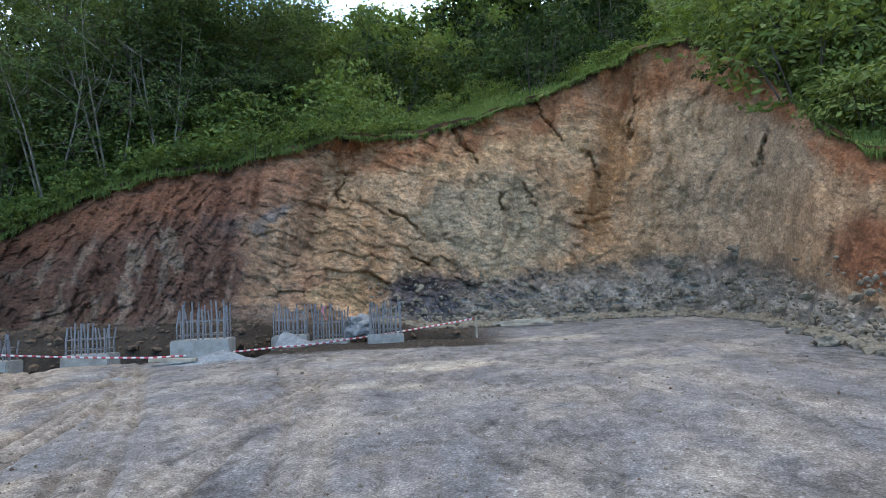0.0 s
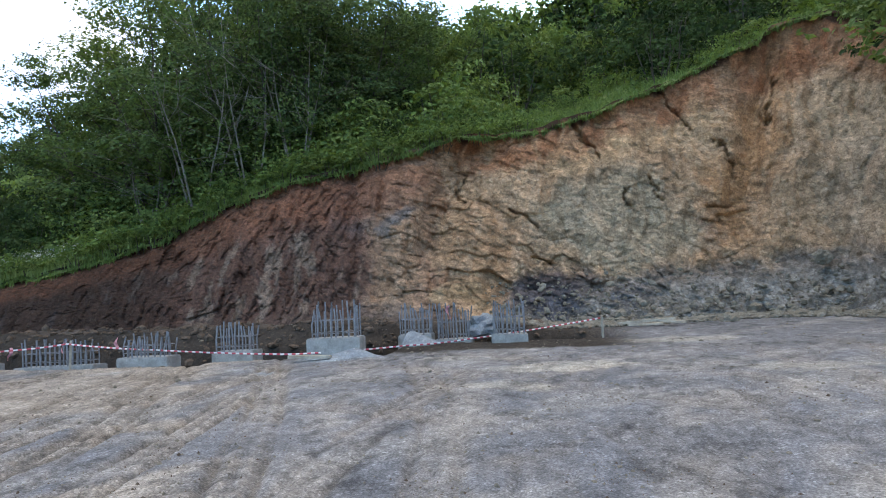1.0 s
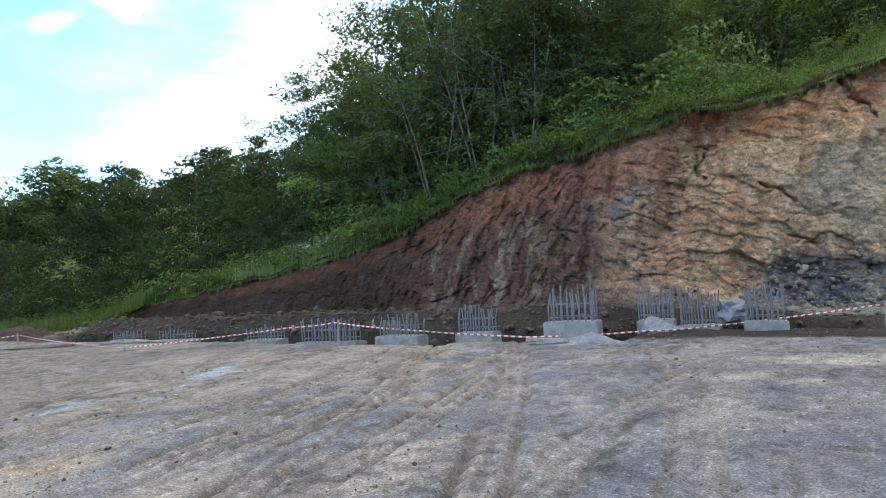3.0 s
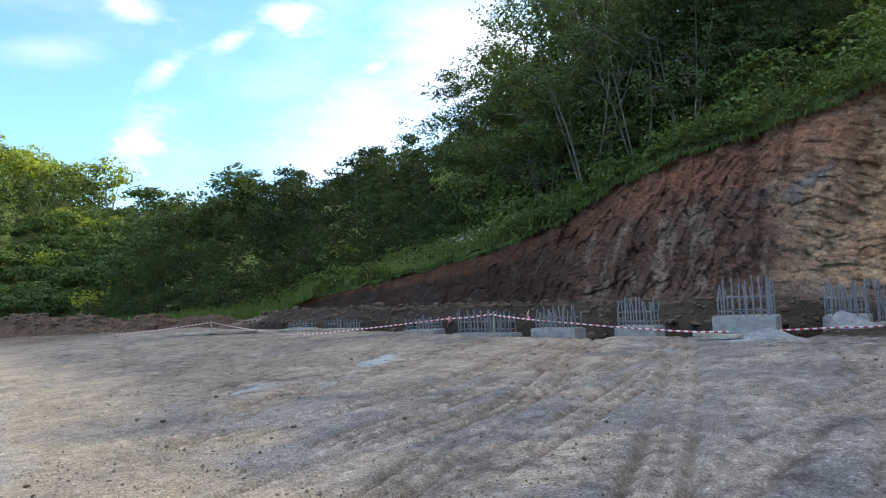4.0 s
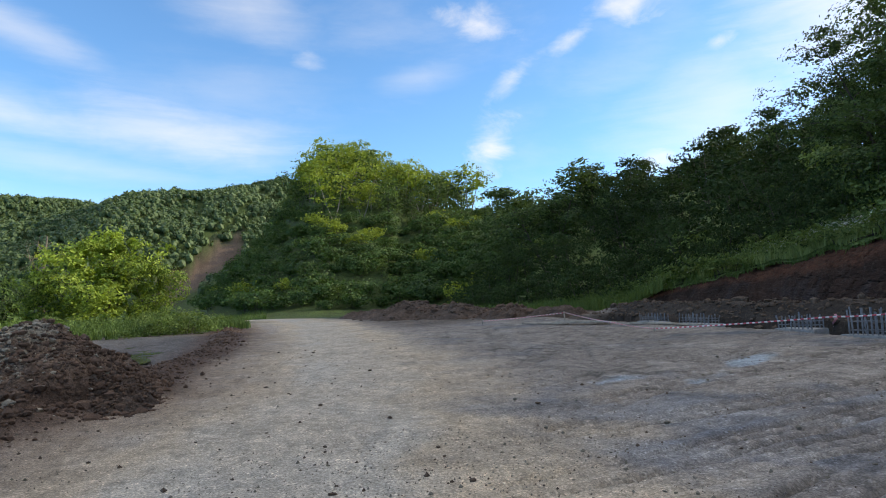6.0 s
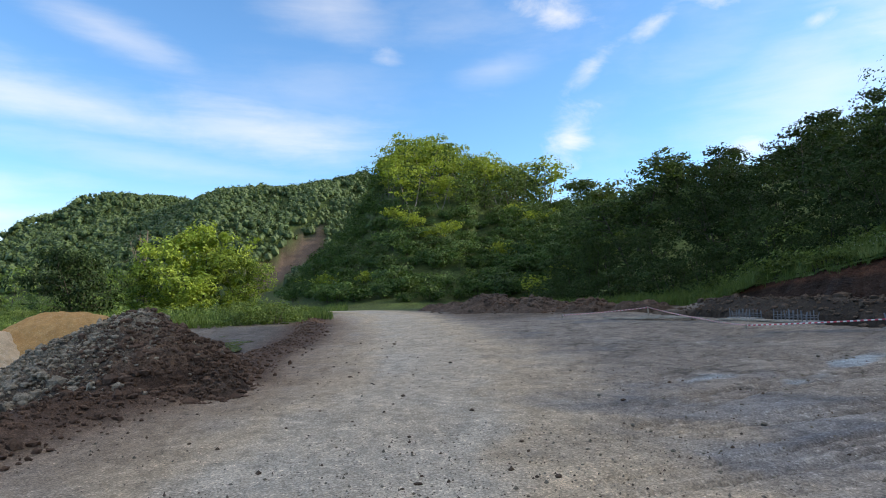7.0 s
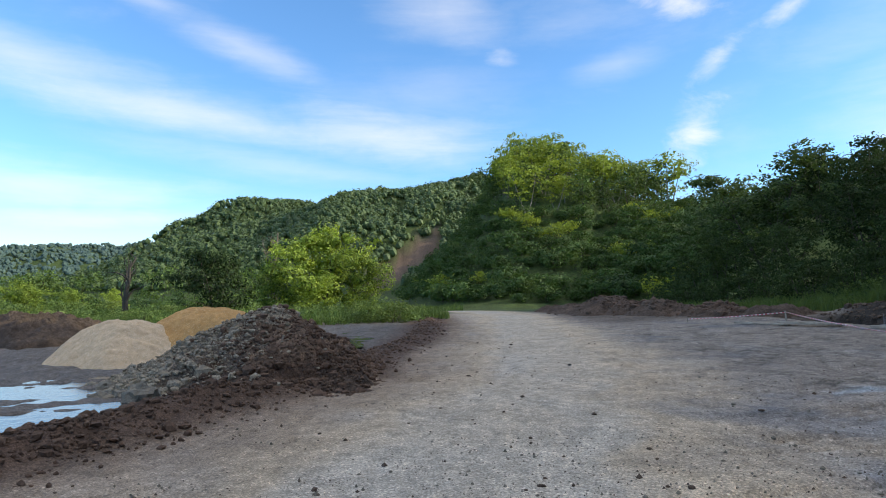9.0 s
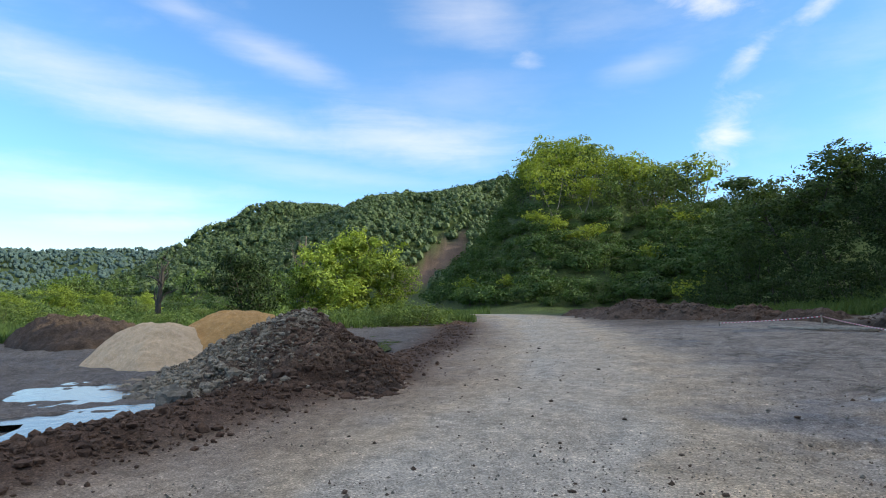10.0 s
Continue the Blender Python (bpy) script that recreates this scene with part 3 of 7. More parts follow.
def land(x, y):
    """Height of the ground sheet."""
    x, y = np.asarray(x, float), np.asarray(y, float)
    z = 0.035 * np.clip(y, -2.0, 22.0) * smooth(-75, -25, x)
    hill = np.zeros_like(z)
    az, dist = bearing(x, y)
    for k, (line, w) in enumerate(RIDGES):
        d, h = along(x, y, line)
        f = np.cos(np.clip(d / w, 0, 1) * np.pi / 2) ** 2
        if k in (1, 2):                     # steep side towards the valley road, cut by bearing to fit the camera's view
            f = f * np.clip((96.6 - az) / 10.5, 0, 1)
        hill = np.maximum(hill, h * f)
    hill = hill * (0.86 + 0.28 * fbm(x / 35, y / 35, octaves=3, seed=5))
    # the hills keep clear of the yard in front of the cut
    az, dist = bearing(x, y)
    _, edge, _ = station(az)
    clear = np.where((az > -90) & (az < 74), smooth(0.0, 16.0, dist - edge - 1.0), 1.0)
    clear = clear + (1 - clear) * smooth(60.0, 72.0, az)
    hill = hill * clear
    z = z + hill
    # river plain a little lower than the yard
    z = z - 1.2 * smooth(-60, -110, x) * (1 - smooth(0.5, 6, hill))
    # the mud yard beyond the berm lies lower
    d, h = along(x, y, BERM)
    z = z + h * np.exp(-(d / 0.55) ** 2) * (0.6 + 0.8 * fbm(x * 2.2, y * 2.2, seed=9))
    mudyard = smooth(0.2, 1.4, d) * smooth(0.0, 1.0, -y - np.interp(-x, [3, 6, 8, 10.4, 13.2, 17.5, 25, 60], [6.4, 5.0, 4.7, 4.3, 2.4, 2.4, 1.6, 1.0])) * smooth(4, 7, -x) * (1 - smooth(30, 40, -x))
    z = z - mudyard * (0.05 + 0.42 * (fbm(-0.5 * x * 0.7 + 0.87 * y * 0.7, (0.87 * x + 0.5 * y) * 1.7, octaves=5, seed=14, gain=0.6) - 0.5))
    # trench with the foundations
    n = (fbm(x * 0.8, y * 0.8, octaves=3, seed=3) - 0.5) * 0.9
    tr = smooth(-29, -27, x) * (1 - smooth(-3.9, -3.4, x)) * smooth(13.3 - 0.75 * smooth(-7.2, -7.4, x) * smooth(-15, -11, x) + n * 0.15, 13.45 - 0.75 * smooth(-7.2, -7.4, x) * smooth(-15, -11, x) + n * 0.15, y) * (1 - smooth(15.5 + n * 0.7, 15.9 + n * 0.7, y))
    tr2 = smooth(-4.4, -3.6, x) * (1 - smooth(1.2, 1.8, x)) * smooth(15.35, 15.6, y) * (1 - smooth(16.8 + n, 17.4 + n, y))
    z = z - 0.95 * tr - 0.55 * tr2
    # rubble bank between trench and rock face
    bank = smooth(-32, -28, x) * (1 - smooth(-3, 1, x)) * smooth(16.1, 17.0, y) * (1 - smooth(18.5, 20, y))
    z = z + bank * (0.30 + 0.5 * (fbm(x * 0.9, y * 0.9, octaves=5, seed=12, gain=0.6) - 0.3))
    return z


def make_tracks():
    """Arcs driven by lorries: centre, radius, first and last angle, weight."""
    rg = np.random.default_rng(44)
    out = []
    for (sx, sy, head, rad, ln, wt) in ((-4.0, 1.5, 99, 120, 11.5, 1.0), (-5.6, 2.0, 96, -160, 11, 1.0), (-2.4, 2.0, 107, 60, 12, 0.9), (-6.8, 2.5, 101, 90, 10, 0.8), (0.4, 2.6, 92, 30, 11, 0.7), (1.9, 2.6, 80, -26, 12, 0.8), (3.4, 2.6, 66, 18, 12, 0.8),
                                        (-0.6, 3.0, 100, -18, 12, 0.7), (-9, 2.2, 128, 40, 13, 0.4), (-11, 3.0, 150, -60, 15, 0.4), (-4, 6.0, 165, 30, 18, 0.4), (5.2, 4.0, 108, 14, 13, 0.7), (2.2, 7, 150, 25, 16, 0.6),
                                        (-14, 4, 158, 80, 14, 0.4), (-8, 5, 150, 60, 14, 0.4), (-7.6, 1.9, 118, 50, 13, 0.4)):
        h = math.radians(head)
        cx, cy = sx - math.sin(h) * rad, sy + math.cos(h) * rad
        out.append((cx, cy, abs(rad), math.atan2(sy - cy, sx - cx), math.copysign(ln / abs(rad), rad), wt))
    return out


TRACKS = make_tracks()


def track_marks(x, y):
    """For each wheel: how much a point lies in its print, the lug pattern, and the print's weight."""
    for cx, cy, rad, a0, sweep, wt in TRACKS:
        r = np.hypot(x - cx, y - cy)
        a = np.arctan2(y - cy, x - cx) - a0
        a = (a + np.pi) % (2 * np.pi) - np.pi
        t = a / sweep
        ends = smooth(-0.02, 0.08, t) * (1 - smooth(0.85, 1.05, t))
        fade = 0.4 + 0.6 * smooth(0.35, 0.6, fbm(x * 0.6 + cx, y * 0.6, octaves=2, seed=45))
        for off in (-0.95, 0.95):
            q = r - rad - off
            lug = 0.5 + 0.5 * np.sin(a * rad * 20 + np.abs(q) * 18)
            lug = 0.5 * lug + 0.5 * (0.5 + 0.5 * np.cos(q * 2 * np.pi / 0.19))
            yield np.exp(-(q / 0.27) ** 6) * ends * fade, lug, wt
            rim = np.exp(-((np.abs(q) - 0.22) / 0.045) ** 2) * ends * fade
            yield rim, np.ones_like(rim) * 0.95, wt


def relief(x, y):
    """Small bumps, tyre ruts and clods of the yard."""
    d = np.hypot(x, y)
    near = 1 - smooth(35, 60, d)
    z = 0.05 * (fbm(x * 0.7, y * 0.7, octaves=3, seed=21) - 0.5) + 0.035 * (fbm(x * 3.1, y * 3.1, octaves=3, seed=22) - 0.5)
    rd, rw = along(x, y, ROAD)
    on = 1 - smooth(rw * 0.8, rw * 1.25, rd)
    z = z * (1 - 0.6 * on)
    # wheel tracks on the road and across the yard
    z = z - on * 0.025 * (np.exp(-((rd - 0.9) / 0.28) ** 2))
    for w, lug, wt in track_marks(x, y):
        z = z - 0.05 * w * lug * wt * (1 - 0.5 * smooth(-2.5, 0.5, x))
    return z * near


TAN, BLUE, BROWN = np.array((0.33, 0.288, 0.243)), np.array((0.150, 0.158, 0.176)), np.array((0.098, 0.062, 0.043))


def slip_mask(x, y, z):
    """The strip of bare landslip below the far woods."""
    az, d = bearing(x, y)
    el = np.degrees(np.arctan2(np.asarray(z) - EYE0[2], d)) + (fbm(np.asarray(x) / 14, np.asarray(y) / 14, octaves=3, seed=73) - 0.5) * 1.6
    mid = 4.6 - (az - 93.0) * 0.62
    return smooth(1.5, 0.9, np.abs(el - mid)) * smooth(91.5, 93, az) * smooth(100, 98.5, az) * smooth(150, 180, d) * smooth(340, 320, d)


def ground_tint(x, y, z):
    """Base colours: tan mud, blue-grey crushed stone, pale road, brown soil, grass and wood floor."""
    d = np.hypot(x, y)
    az, _ = bearing(x, y)
    n1 = fbm(x * 0.33, y * 0.33, octaves=4, seed=31)
    n2 = fbm(x * 1.1, y * 1.1, octaves=4, seed=32)
    # streaks drawn out along the vehicles' way
    n3 = fbm((x * 0.8 + y * 0.6) * 0.35, (x * 0.6 - y * 0.8) * 1.5, octaves=4, seed=33)
    blue = smooth(0.44, 0.60, 0.45 * n1 + 0.25 * n2 + 0.30 * n3 + 0.185 * smooth(-8, 0, x) - 0.06 * smooth(-4, -9, x) - 0.05 * smooth(-12, -22, x))
    blue = blue * (1 - smooth(-1, 1.5, -x) * smooth(1.0, -1.0, y))
    c = TAN[None] * (1 - blue[:, None] * 0.9) + BLUE[None] * blue[:, None] * 0.9
    # tyre prints in packed soil, the ruts' shade painted into lugs and rims
    for w, lug, wt in track_marks(x, y):
        k = np.minimum(1.0, w * wt * 0.72 * (1 - 0.65 * smooth(-2.5, 0.5, x)))[:, None]
        c = c * (1 - k) + (np.array((0.33, 0.285, 0.24)) * (1.14 - 0.80 * lug[:, None])) * k
    pale = smooth(0.56, 0.7, n3)[:, None] * 0.35
    c = c * (1 - pale) + np.array((0.36, 0.34, 0.31)) * pale
    c = c * (1 - 0.26 * smooth(-3, -16, x) * smooth(0.0, 6.0, y))[:, None]
    rd, rw = along(x, y, ROAD)
    on = (1 - smooth(rw * 0.6, rw * 1.75, rd + (n2 - 0.5) * 2.2 + (n3 - 0.5) * 1.6))[:, None]
    lane = (smooth(1.7, 0.9, rd + (n2 - 0.5) * 1.3) * (0.55 + 0.45 * smooth(0.35, 0.6, n1)))[:, None]
    road = np.array((0.49, 0.395, 0.28)) * (1 - lane) + np.array((0.475, 0.42, 0.34)) * lane
    c = c * (1 - on * (1 - smooth(64, 74, d))[:, None]) + road * on * (1 - smooth(64, 74, d))[:, None]
    # smears of pale blue stone dust, light planed patches
    for px, py, rx, ry, tn in ((-5.3, 11.6, 1.0, 0.5, 20), (-8.8, 6.4, 0.9, 0.35, 120), (-9.5, 5.4, 1.1, 0.4, 110), (-9.9, 8.2, 1.2, 0.25, 120), (-4.2, 12.9, 1.2, 0.5, 0)):
        ct, st = math.cos(math.radians(tn)), math.sin(math.radians(tn))
        q = np.hypot(((x - px) * ct + (y - py) * st) / rx, (-(x - px) * st + (y - py) * ct) / ry)
        k = (smooth(1.1, 0.3, q + (n2 - 0.5) * 2.4) * 0.62)[:, None]
        c = c * (1 - k) + np.array((0.32, 0.40, 0.465)) * k
    for px, py, rx, ry in ((0.25, 11.2, 1.1, 0.45), (-1.1, 9.4, 0.9, 0.4), (3.8, 10.6, 0.9, 0.4), (-2.0, 12.6, 0.7, 0.3), (2.2, 14.5, 1.5, 0.4)):
        q = np.hypot((x - px) / rx, (y - py) / ry)
        k = (smooth(1.1, 0.5, q + (n2 - 0.5) * 2.8) * 0.5)[:, None]
        c = c * (1 - k) + np.array((0.42, 0.39, 0.33)) * k
    # pale wheel paths over the crushed stone: foot, slope, bend
    for px, slope, bend in ((1.05, 0.14, 0.004), (2.55, -0.06, -0.004), (3.6, -0.04, -0.012), (4.75, -0.05, -0.010), (-0.2, -0.20, 0.004), (-1.6, -0.24, 0.0), (6.6, -0.02, -0.012)):
        q = (x - px - slope * (y - 4.0) - bend * (y - 4.0) ** 2) / (0.20 + 0.02 * y)
        k = (np.exp(-q ** 2) * smooth(2.2, 3.2, y) * smooth(15, 10, y) * (0.10 + 0.55 * smooth(0.40, 0.64, n2)))[:, None]
        c = c * (1 - k) + np.array((0.325, 0.292, 0.258)) * k
    # soil along the berm and the wet mud yard behind it
    bd, bh = along(x, y, BERM)
    side = smooth(0.0, 1.2, (-(y) - np.interp(-x, [3, 6, 8, 10.4, 13.2, 17.5, 25, 60], [6.4, 5.0, 4.7, 4.3, 2.4, 2.4, 1.6, 1.0])) + (n2 - 0.5))
    mud = (side * smooth(2, 6, -x) * (1 - smooth(45, 60, -x)))[:, None]
    c = c * (1 - mud) + (np.array((0.145, 0.128, 0.113)) * (0.8 + 0.5 * n1[:, None])) * mud
    shoulder = (smooth(3.4, 1.2, bd + (n2 - 0.5) * 1.5) * (1 - side) * smooth(2, 4, -x) * 0.8)[:, None]
    c = c * (1 - shoulder) + np.array((0.30, 0.225, 0.155)) * (0.7 + 0.6 * n2[:, None]) * shoulder
    soil = np.exp(-(bd / (1.0 + 0.7 * smooth(15, 40, -x))) ** 4) * smooth(0.25, 0.45, n2 + 0.35 * np.exp(-(bd / 0.7) ** 2))
    c = c * (1 - soil[:, None]) + BROWN[None] * soil[:, None]
    # trench and its banks: dark earth, the pit's shade painted in near-black
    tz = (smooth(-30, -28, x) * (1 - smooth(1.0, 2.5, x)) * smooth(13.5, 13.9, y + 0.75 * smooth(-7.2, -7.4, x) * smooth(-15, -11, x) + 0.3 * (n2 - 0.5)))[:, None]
    pit_shade = smooth(17.7, 17.1, y + 0.5 * (n2 - 0.5))[:, None]
    earth = (np.array((0.032, 0.026, 0.021)) * pit_shade + np.array((0.065, 0.053, 0.044)) * (1 - pit_shade)) * (0.6 + 0.9 * n2[:, None])
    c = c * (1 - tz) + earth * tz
    # heaps' ground beyond the yard's west end
    west = (smooth(27, 34, -x) * smooth(4.5, 7.5, y))[:, None]
    c = c * (1 - west) + np.array((0.12, 0.095, 0.075)) * (0.7 + 0.7 * n2[:, None]) * west
    # fields and wood floor
    green = smooth(0.45, 0.62, n1 * 0.3 + 0.5 * smooth(40, 62, d) + 0.2 * smooth(4.0, 8.0, rd) * smooth(30, 50, d))
    green = np.maximum(green, smooth(0.6, 2.5, z - 1.2)) * (1 - on[:, 0] * (1 - smooth(64, 74, d))) * np.maximum(smooth(24, 40, d), smooth(1.5, 3.5, z))
    green = np.maximum(green, smooth(58, 66, d) * smooth(2.6, 3.6, rd))
    g = np.array((0.05, 0.075, 0.02)) * (0.6 + 0.8 * n1[:, None])
    c = c * (1 - green[:, None]) + g * green[:, None]
    # bare landslip on the flank of the far hill, darkened to paint in tree shade
    slip = slip_mask(x, y, z)
    c = c * (1 - slip[:, None]) + np.array((0.125, 0.088, 0.066)) * (0.6 + 0.8 * n1[:, None]) * slip[:, None]
    return c


def build_ground():
    az = np.concatenate([np.arange(-48, 138, 0.36), np.arange(138, 312.01, 6.0)])
    r1 = np.exp(np.arange(math.log(0.8), math.log(70), 0.0115))
    r2 = np.exp(np.arange(math.log(71), math.log(4200), 0.045))
    rr = np.concatenate([r1, r2])
    A, D = np.meshgrid(az, rr, indexing="ij")
    x, y = polar(A.ravel(), D.ravel())
    z = land(x, y) + relief(x, y)
    v = np.stack([x, y, z], 1)
    f = grid_faces(len(az), len(rr))
    # close the ring round the centre
    v = np.concatenate([v, [[EYE0[0], EYE0[1], 0.0]]])
    n = len(rr)
    i = np.arange(len(az) - 1) * n
    tri = np.stack([np.full(len(i), len(v) - 1), i + n, i], 1)
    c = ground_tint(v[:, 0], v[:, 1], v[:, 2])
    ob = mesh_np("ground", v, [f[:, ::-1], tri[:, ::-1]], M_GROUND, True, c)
    return tagged(ob, "rutted construction yard of tan mud and blue-grey crushed stone", "ground", kind="structure")


def profile(az, u):
    """Rise of the hillside u metres behind the edge of the cut."""
    s = np.interp(az, [-75, -30, -18, 0, 25, 36, 46, 57, 66, 74], [0.42, 0.36, 0.36, 0.36, 0.34, 0.27, 0.23, 0.24, 0.25, 0.22])
    return s * (u - 1.2 * (1 - np.exp(-u / 1.2)) * 0.5)


def hill_at(az, u):
    """Point on the hillside behind the edge."""
    _, edge, zt = station(az)
    x, y = polar(az, edge + u)
    n = fbm(x * 0.22, y * 0.22, octaves=3, seed=41) - 0.5
    z = zt + profile(az, u) + n * 1.3 * smooth(0.5, 6, u) + (fbm(x * 1.3, y * 1.3, octaves=3, seed=42) - 0.5) * 0.35
    w = smooth(62, 73, az)
    z = z * (1 - w) + (land(x, y) - 0.3 * w) * w
    return x, y, z


def edge_wobble(az):
    return (fbm(az * 0.55, az * 0 + 3.3, octaves=3, seed=47) - 0.5) * 0.9


def build_hillside():
    az = np.arange(-75, 74.01, 0.35)
    u = np.concatenate([np.linspace(-0.35, 6, 28), np.linspace(6.6, 62, 44)])
    A, U = np.meshgrid(az, u, indexing="ij")
    x, y, z = hill_at(A.ravel(), np.maximum(U.ravel() + edge_wobble(A.ravel()) * (U.ravel() < 3), -0.6))
    lip = np.exp(-((U.ravel() + 0.35) / 0.35) ** 2)
    z = z - 0.16 * lip - smooth(45, 62, U.ravel()) * 6
    ob = mesh_np("hillside", np.stack([x, y, z], 1), grid_faces(len(az), len(u)), M_TURF, True)
    return tagged(ob, "grassy wooded hillside above the excavated rock face", "hillside", kind="structure")


def rock_tint(az, h, x, y, z, rel):
    """Colour zones of the cut by bearing and elevation; h runs from 0 at the foot to 1 at the edge."""
    n1 = fbm(x * 0.5, z * 0.5, y * 0.2, octaves=4, seed=51)
    n2 = fbm(x * 1.7, z * 1.7, y * 0.8, octaves=5, seed=52, gain=0.6)
    n3 = fbm(x * 2.6, z * 0.7, y * 1.3, octaves=4, seed=53)
    dist = np.hypot(x - EYE0[0], y - EYE0[1])
    el = np.degrees(np.arctan2(z - EYE0[2], dist)) + (n1 - 0.5) * 4.5 + (n2 - 0.5) * 2.0
    a = az + (n1[::-1] * 0 + fbm(x * 0.6 + 9, z * 0.6, octaves=4, seed=54) - 0.5) * 6 + (n2 - 0.5) * 2.5
    hh = h + (n1 - 0.5) * 0.22 + (n2 - 0.5) * 0.14

    def put(c, col, w):
        w = np.clip(w, 0, 1)[:, None]
        return c * (1 - w) + np.array(col)[None] * w

    def blob(a0, e0, ra, re, tilt=0.0, soft=0.35):
        q = np.hypot((a - a0 - tilt * (el - e0)) / ra, (el - e0) / re)
        return smooth(1 + soft, 1 - soft, q)

    c = np.tile(np.array((0.43, 0.345, 0.24)), (len(az), 1))                # tan and ochre, the main mass
    c = put(c, (0.30, 0.20, 0.138), smooth(9.5, 11.5, a))                  # brown left part
    c = put(c, (0.175, 0.112, 0.086), smooth(16.5, 19, a) * smooth(0.95, 0.75, hh))
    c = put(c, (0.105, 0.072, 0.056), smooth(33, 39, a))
    c = put(c, (0.31, 0.205, 0.135), blob(13.6, 6.0, 2.6, 9.0, -0.25))      # brown slide of soil
    c = put(c, (0.385, 0.29, 0.19), blob(7.2, 3.5, 3.4, 6.0, 0.1) * 0.9)     # yellowish scree
    c = put(c, (0.37, 0.355, 0.275), blob(-4.8, 5.6, 7.0, 4.4) * 0.95)
    c = put(c, (0.20, 0.21, 0.24), blob(-12.4, 4.6, 0.7, 1.7, 0.1, 0.6) * 0.55)            # olive-grey stone
    c = put(c, (0.48, 0.385, 0.25), blob(-3.0, 13.2, 9.5, 2.6) * 0.9)
    c = put(c, (0.42, 0.375, 0.29), blob(-26.0, 8.5, 5.5, 8.0))
    c = put(c, (0.44, 0.30, 0.175), blob(-16.0, 11.0, 2.2, 8.5, -0.42) * 0.9)   # rusty gully
    c = put(c, (0.54, 0.47, 0.35), blob(-23.2, 13.8, 4.2, 2.6) * 0.8)       # pale limestone
    c = put(c, (0.13, 0.125, 0.128), blob(19.5, 8.6, 2.0, 2.0) * 0.6)        # slate
    c = put(c, (0.17, 0.165, 0.165), blob(15.4, 7.3, 1.0, 0.9) * 0.7)
    c = put(c, (0.125, 0.112, 0.108), smooth(0.57, 0.66, n3) * smooth(18, 21, a) * 0.7)
    c = put(c, (0.36, 0.29, 0.215), smooth(0.60, 0.66, n3) * smooth(16, 19, a) * smooth(40, 34, a) * 0.6)
    c = put(c, (0.55, 0.50, 0.40), smooth(0.57, 0.63, n3) * smooth(12, 8, a) * smooth(0.15, 0.3, h) * 0.22)
    c = put(c, (0.21, 0.165, 0.115), smooth(0.42, 0.36, n3) * smooth(12, 8, a) * 0.1)
    c = put(c, (0.33, 0.18, 0.105), smooth(0.74, 0.86, hh) * (0.5 + 0.45 * smooth(0.40, 0.55, n3)))
    c = put(c, (0.27, 0.138, 0.086), smooth(0.58, 0.76, hh) * smooth(11, 14, a) * 0.85)   # red subsoil
    c = put(c, (0.22, 0.12, 0.075), blob(-34.8, 2.0, 2.8, 3.0))
    c = put(c, (0.07, 0.046, 0.034), smooth(0.955, 0.985, h + (n2 - 0.5) * 0.07 + (vnoise(az * 1.1, az * 0, seed=57) - 0.5) * 0.06))             # dark topsoil under the turf
    c = put(c, (0.205, 0.195, 0.18), smooth(0.24, 0.15, hh) * smooth(7, 3, a) * 0.95)          # grey rubble at the foot
    c = put(c, (0.32, 0.30, 0.27), smooth(0.2, 0.1, hh) * smooth(-25, -29, a) * 0.8)
    c = put(c, (0.085, 0.085, 0.10), blob(0.9, -0.6, 2.6, 2.0) * 0.9)                          # dark slate at the foot
    c = put(c, (0.11, 0.108, 0.115), blob(-4.5, -0.8, 2.0, 1.2) * 0.7)
    c = put(c, (0.16, 0.16, 0.09), blob(9.2, 0.4, 2.2, 1.0) * 0.35)                             # moss
    c = put(c, (0.15, 0.118, 0.098), smooth(0.14, 0.05, hh) * smooth(8, 13, a) * 0.8)
    k = (np.clip((14 - az) / 4, 0, 1) * np.maximum(np.clip((h - 0.12) / 0.1, 0, 1), smooth(2, 5, az)))[:, None]
    c = c * (1 + k * (np.array((0.90, 0.72, 0.63)) - 1))
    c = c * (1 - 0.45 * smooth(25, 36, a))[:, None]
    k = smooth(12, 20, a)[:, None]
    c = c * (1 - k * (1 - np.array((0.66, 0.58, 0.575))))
    return c


# clefts in the face, as bearings and elevations
CLEFTS = [
    [(-1.8, 14.6), (-2.4, 13.4), (-3.3, 12.6), (-4.0, 11.6)], [(-13.6, 12.0), (-14.1, 10.9), (-14.7, 8.6)], [(-12.4, 6.6), (-14.1, 6.9)],
    [(-8.9, 17.0), (-9.9, 15.4), (-11.2, 13.3)], [(4.4, 7.8), (3.1, 7.1), (2.1, 6.0)], [(8.4, 11.5), (8.9, 9.0)], [(2.6, 3.4), (1.0, 2.8)], [(-18.0, 16.5), (-17.4, 13.0)],
    [(-5.5, 9.0), (-6.1, 7.2)], [(-8.0, 9.4), (-8.7, 7.6)], [(-28.0, 12.0), (-27.2, 9.0)]]


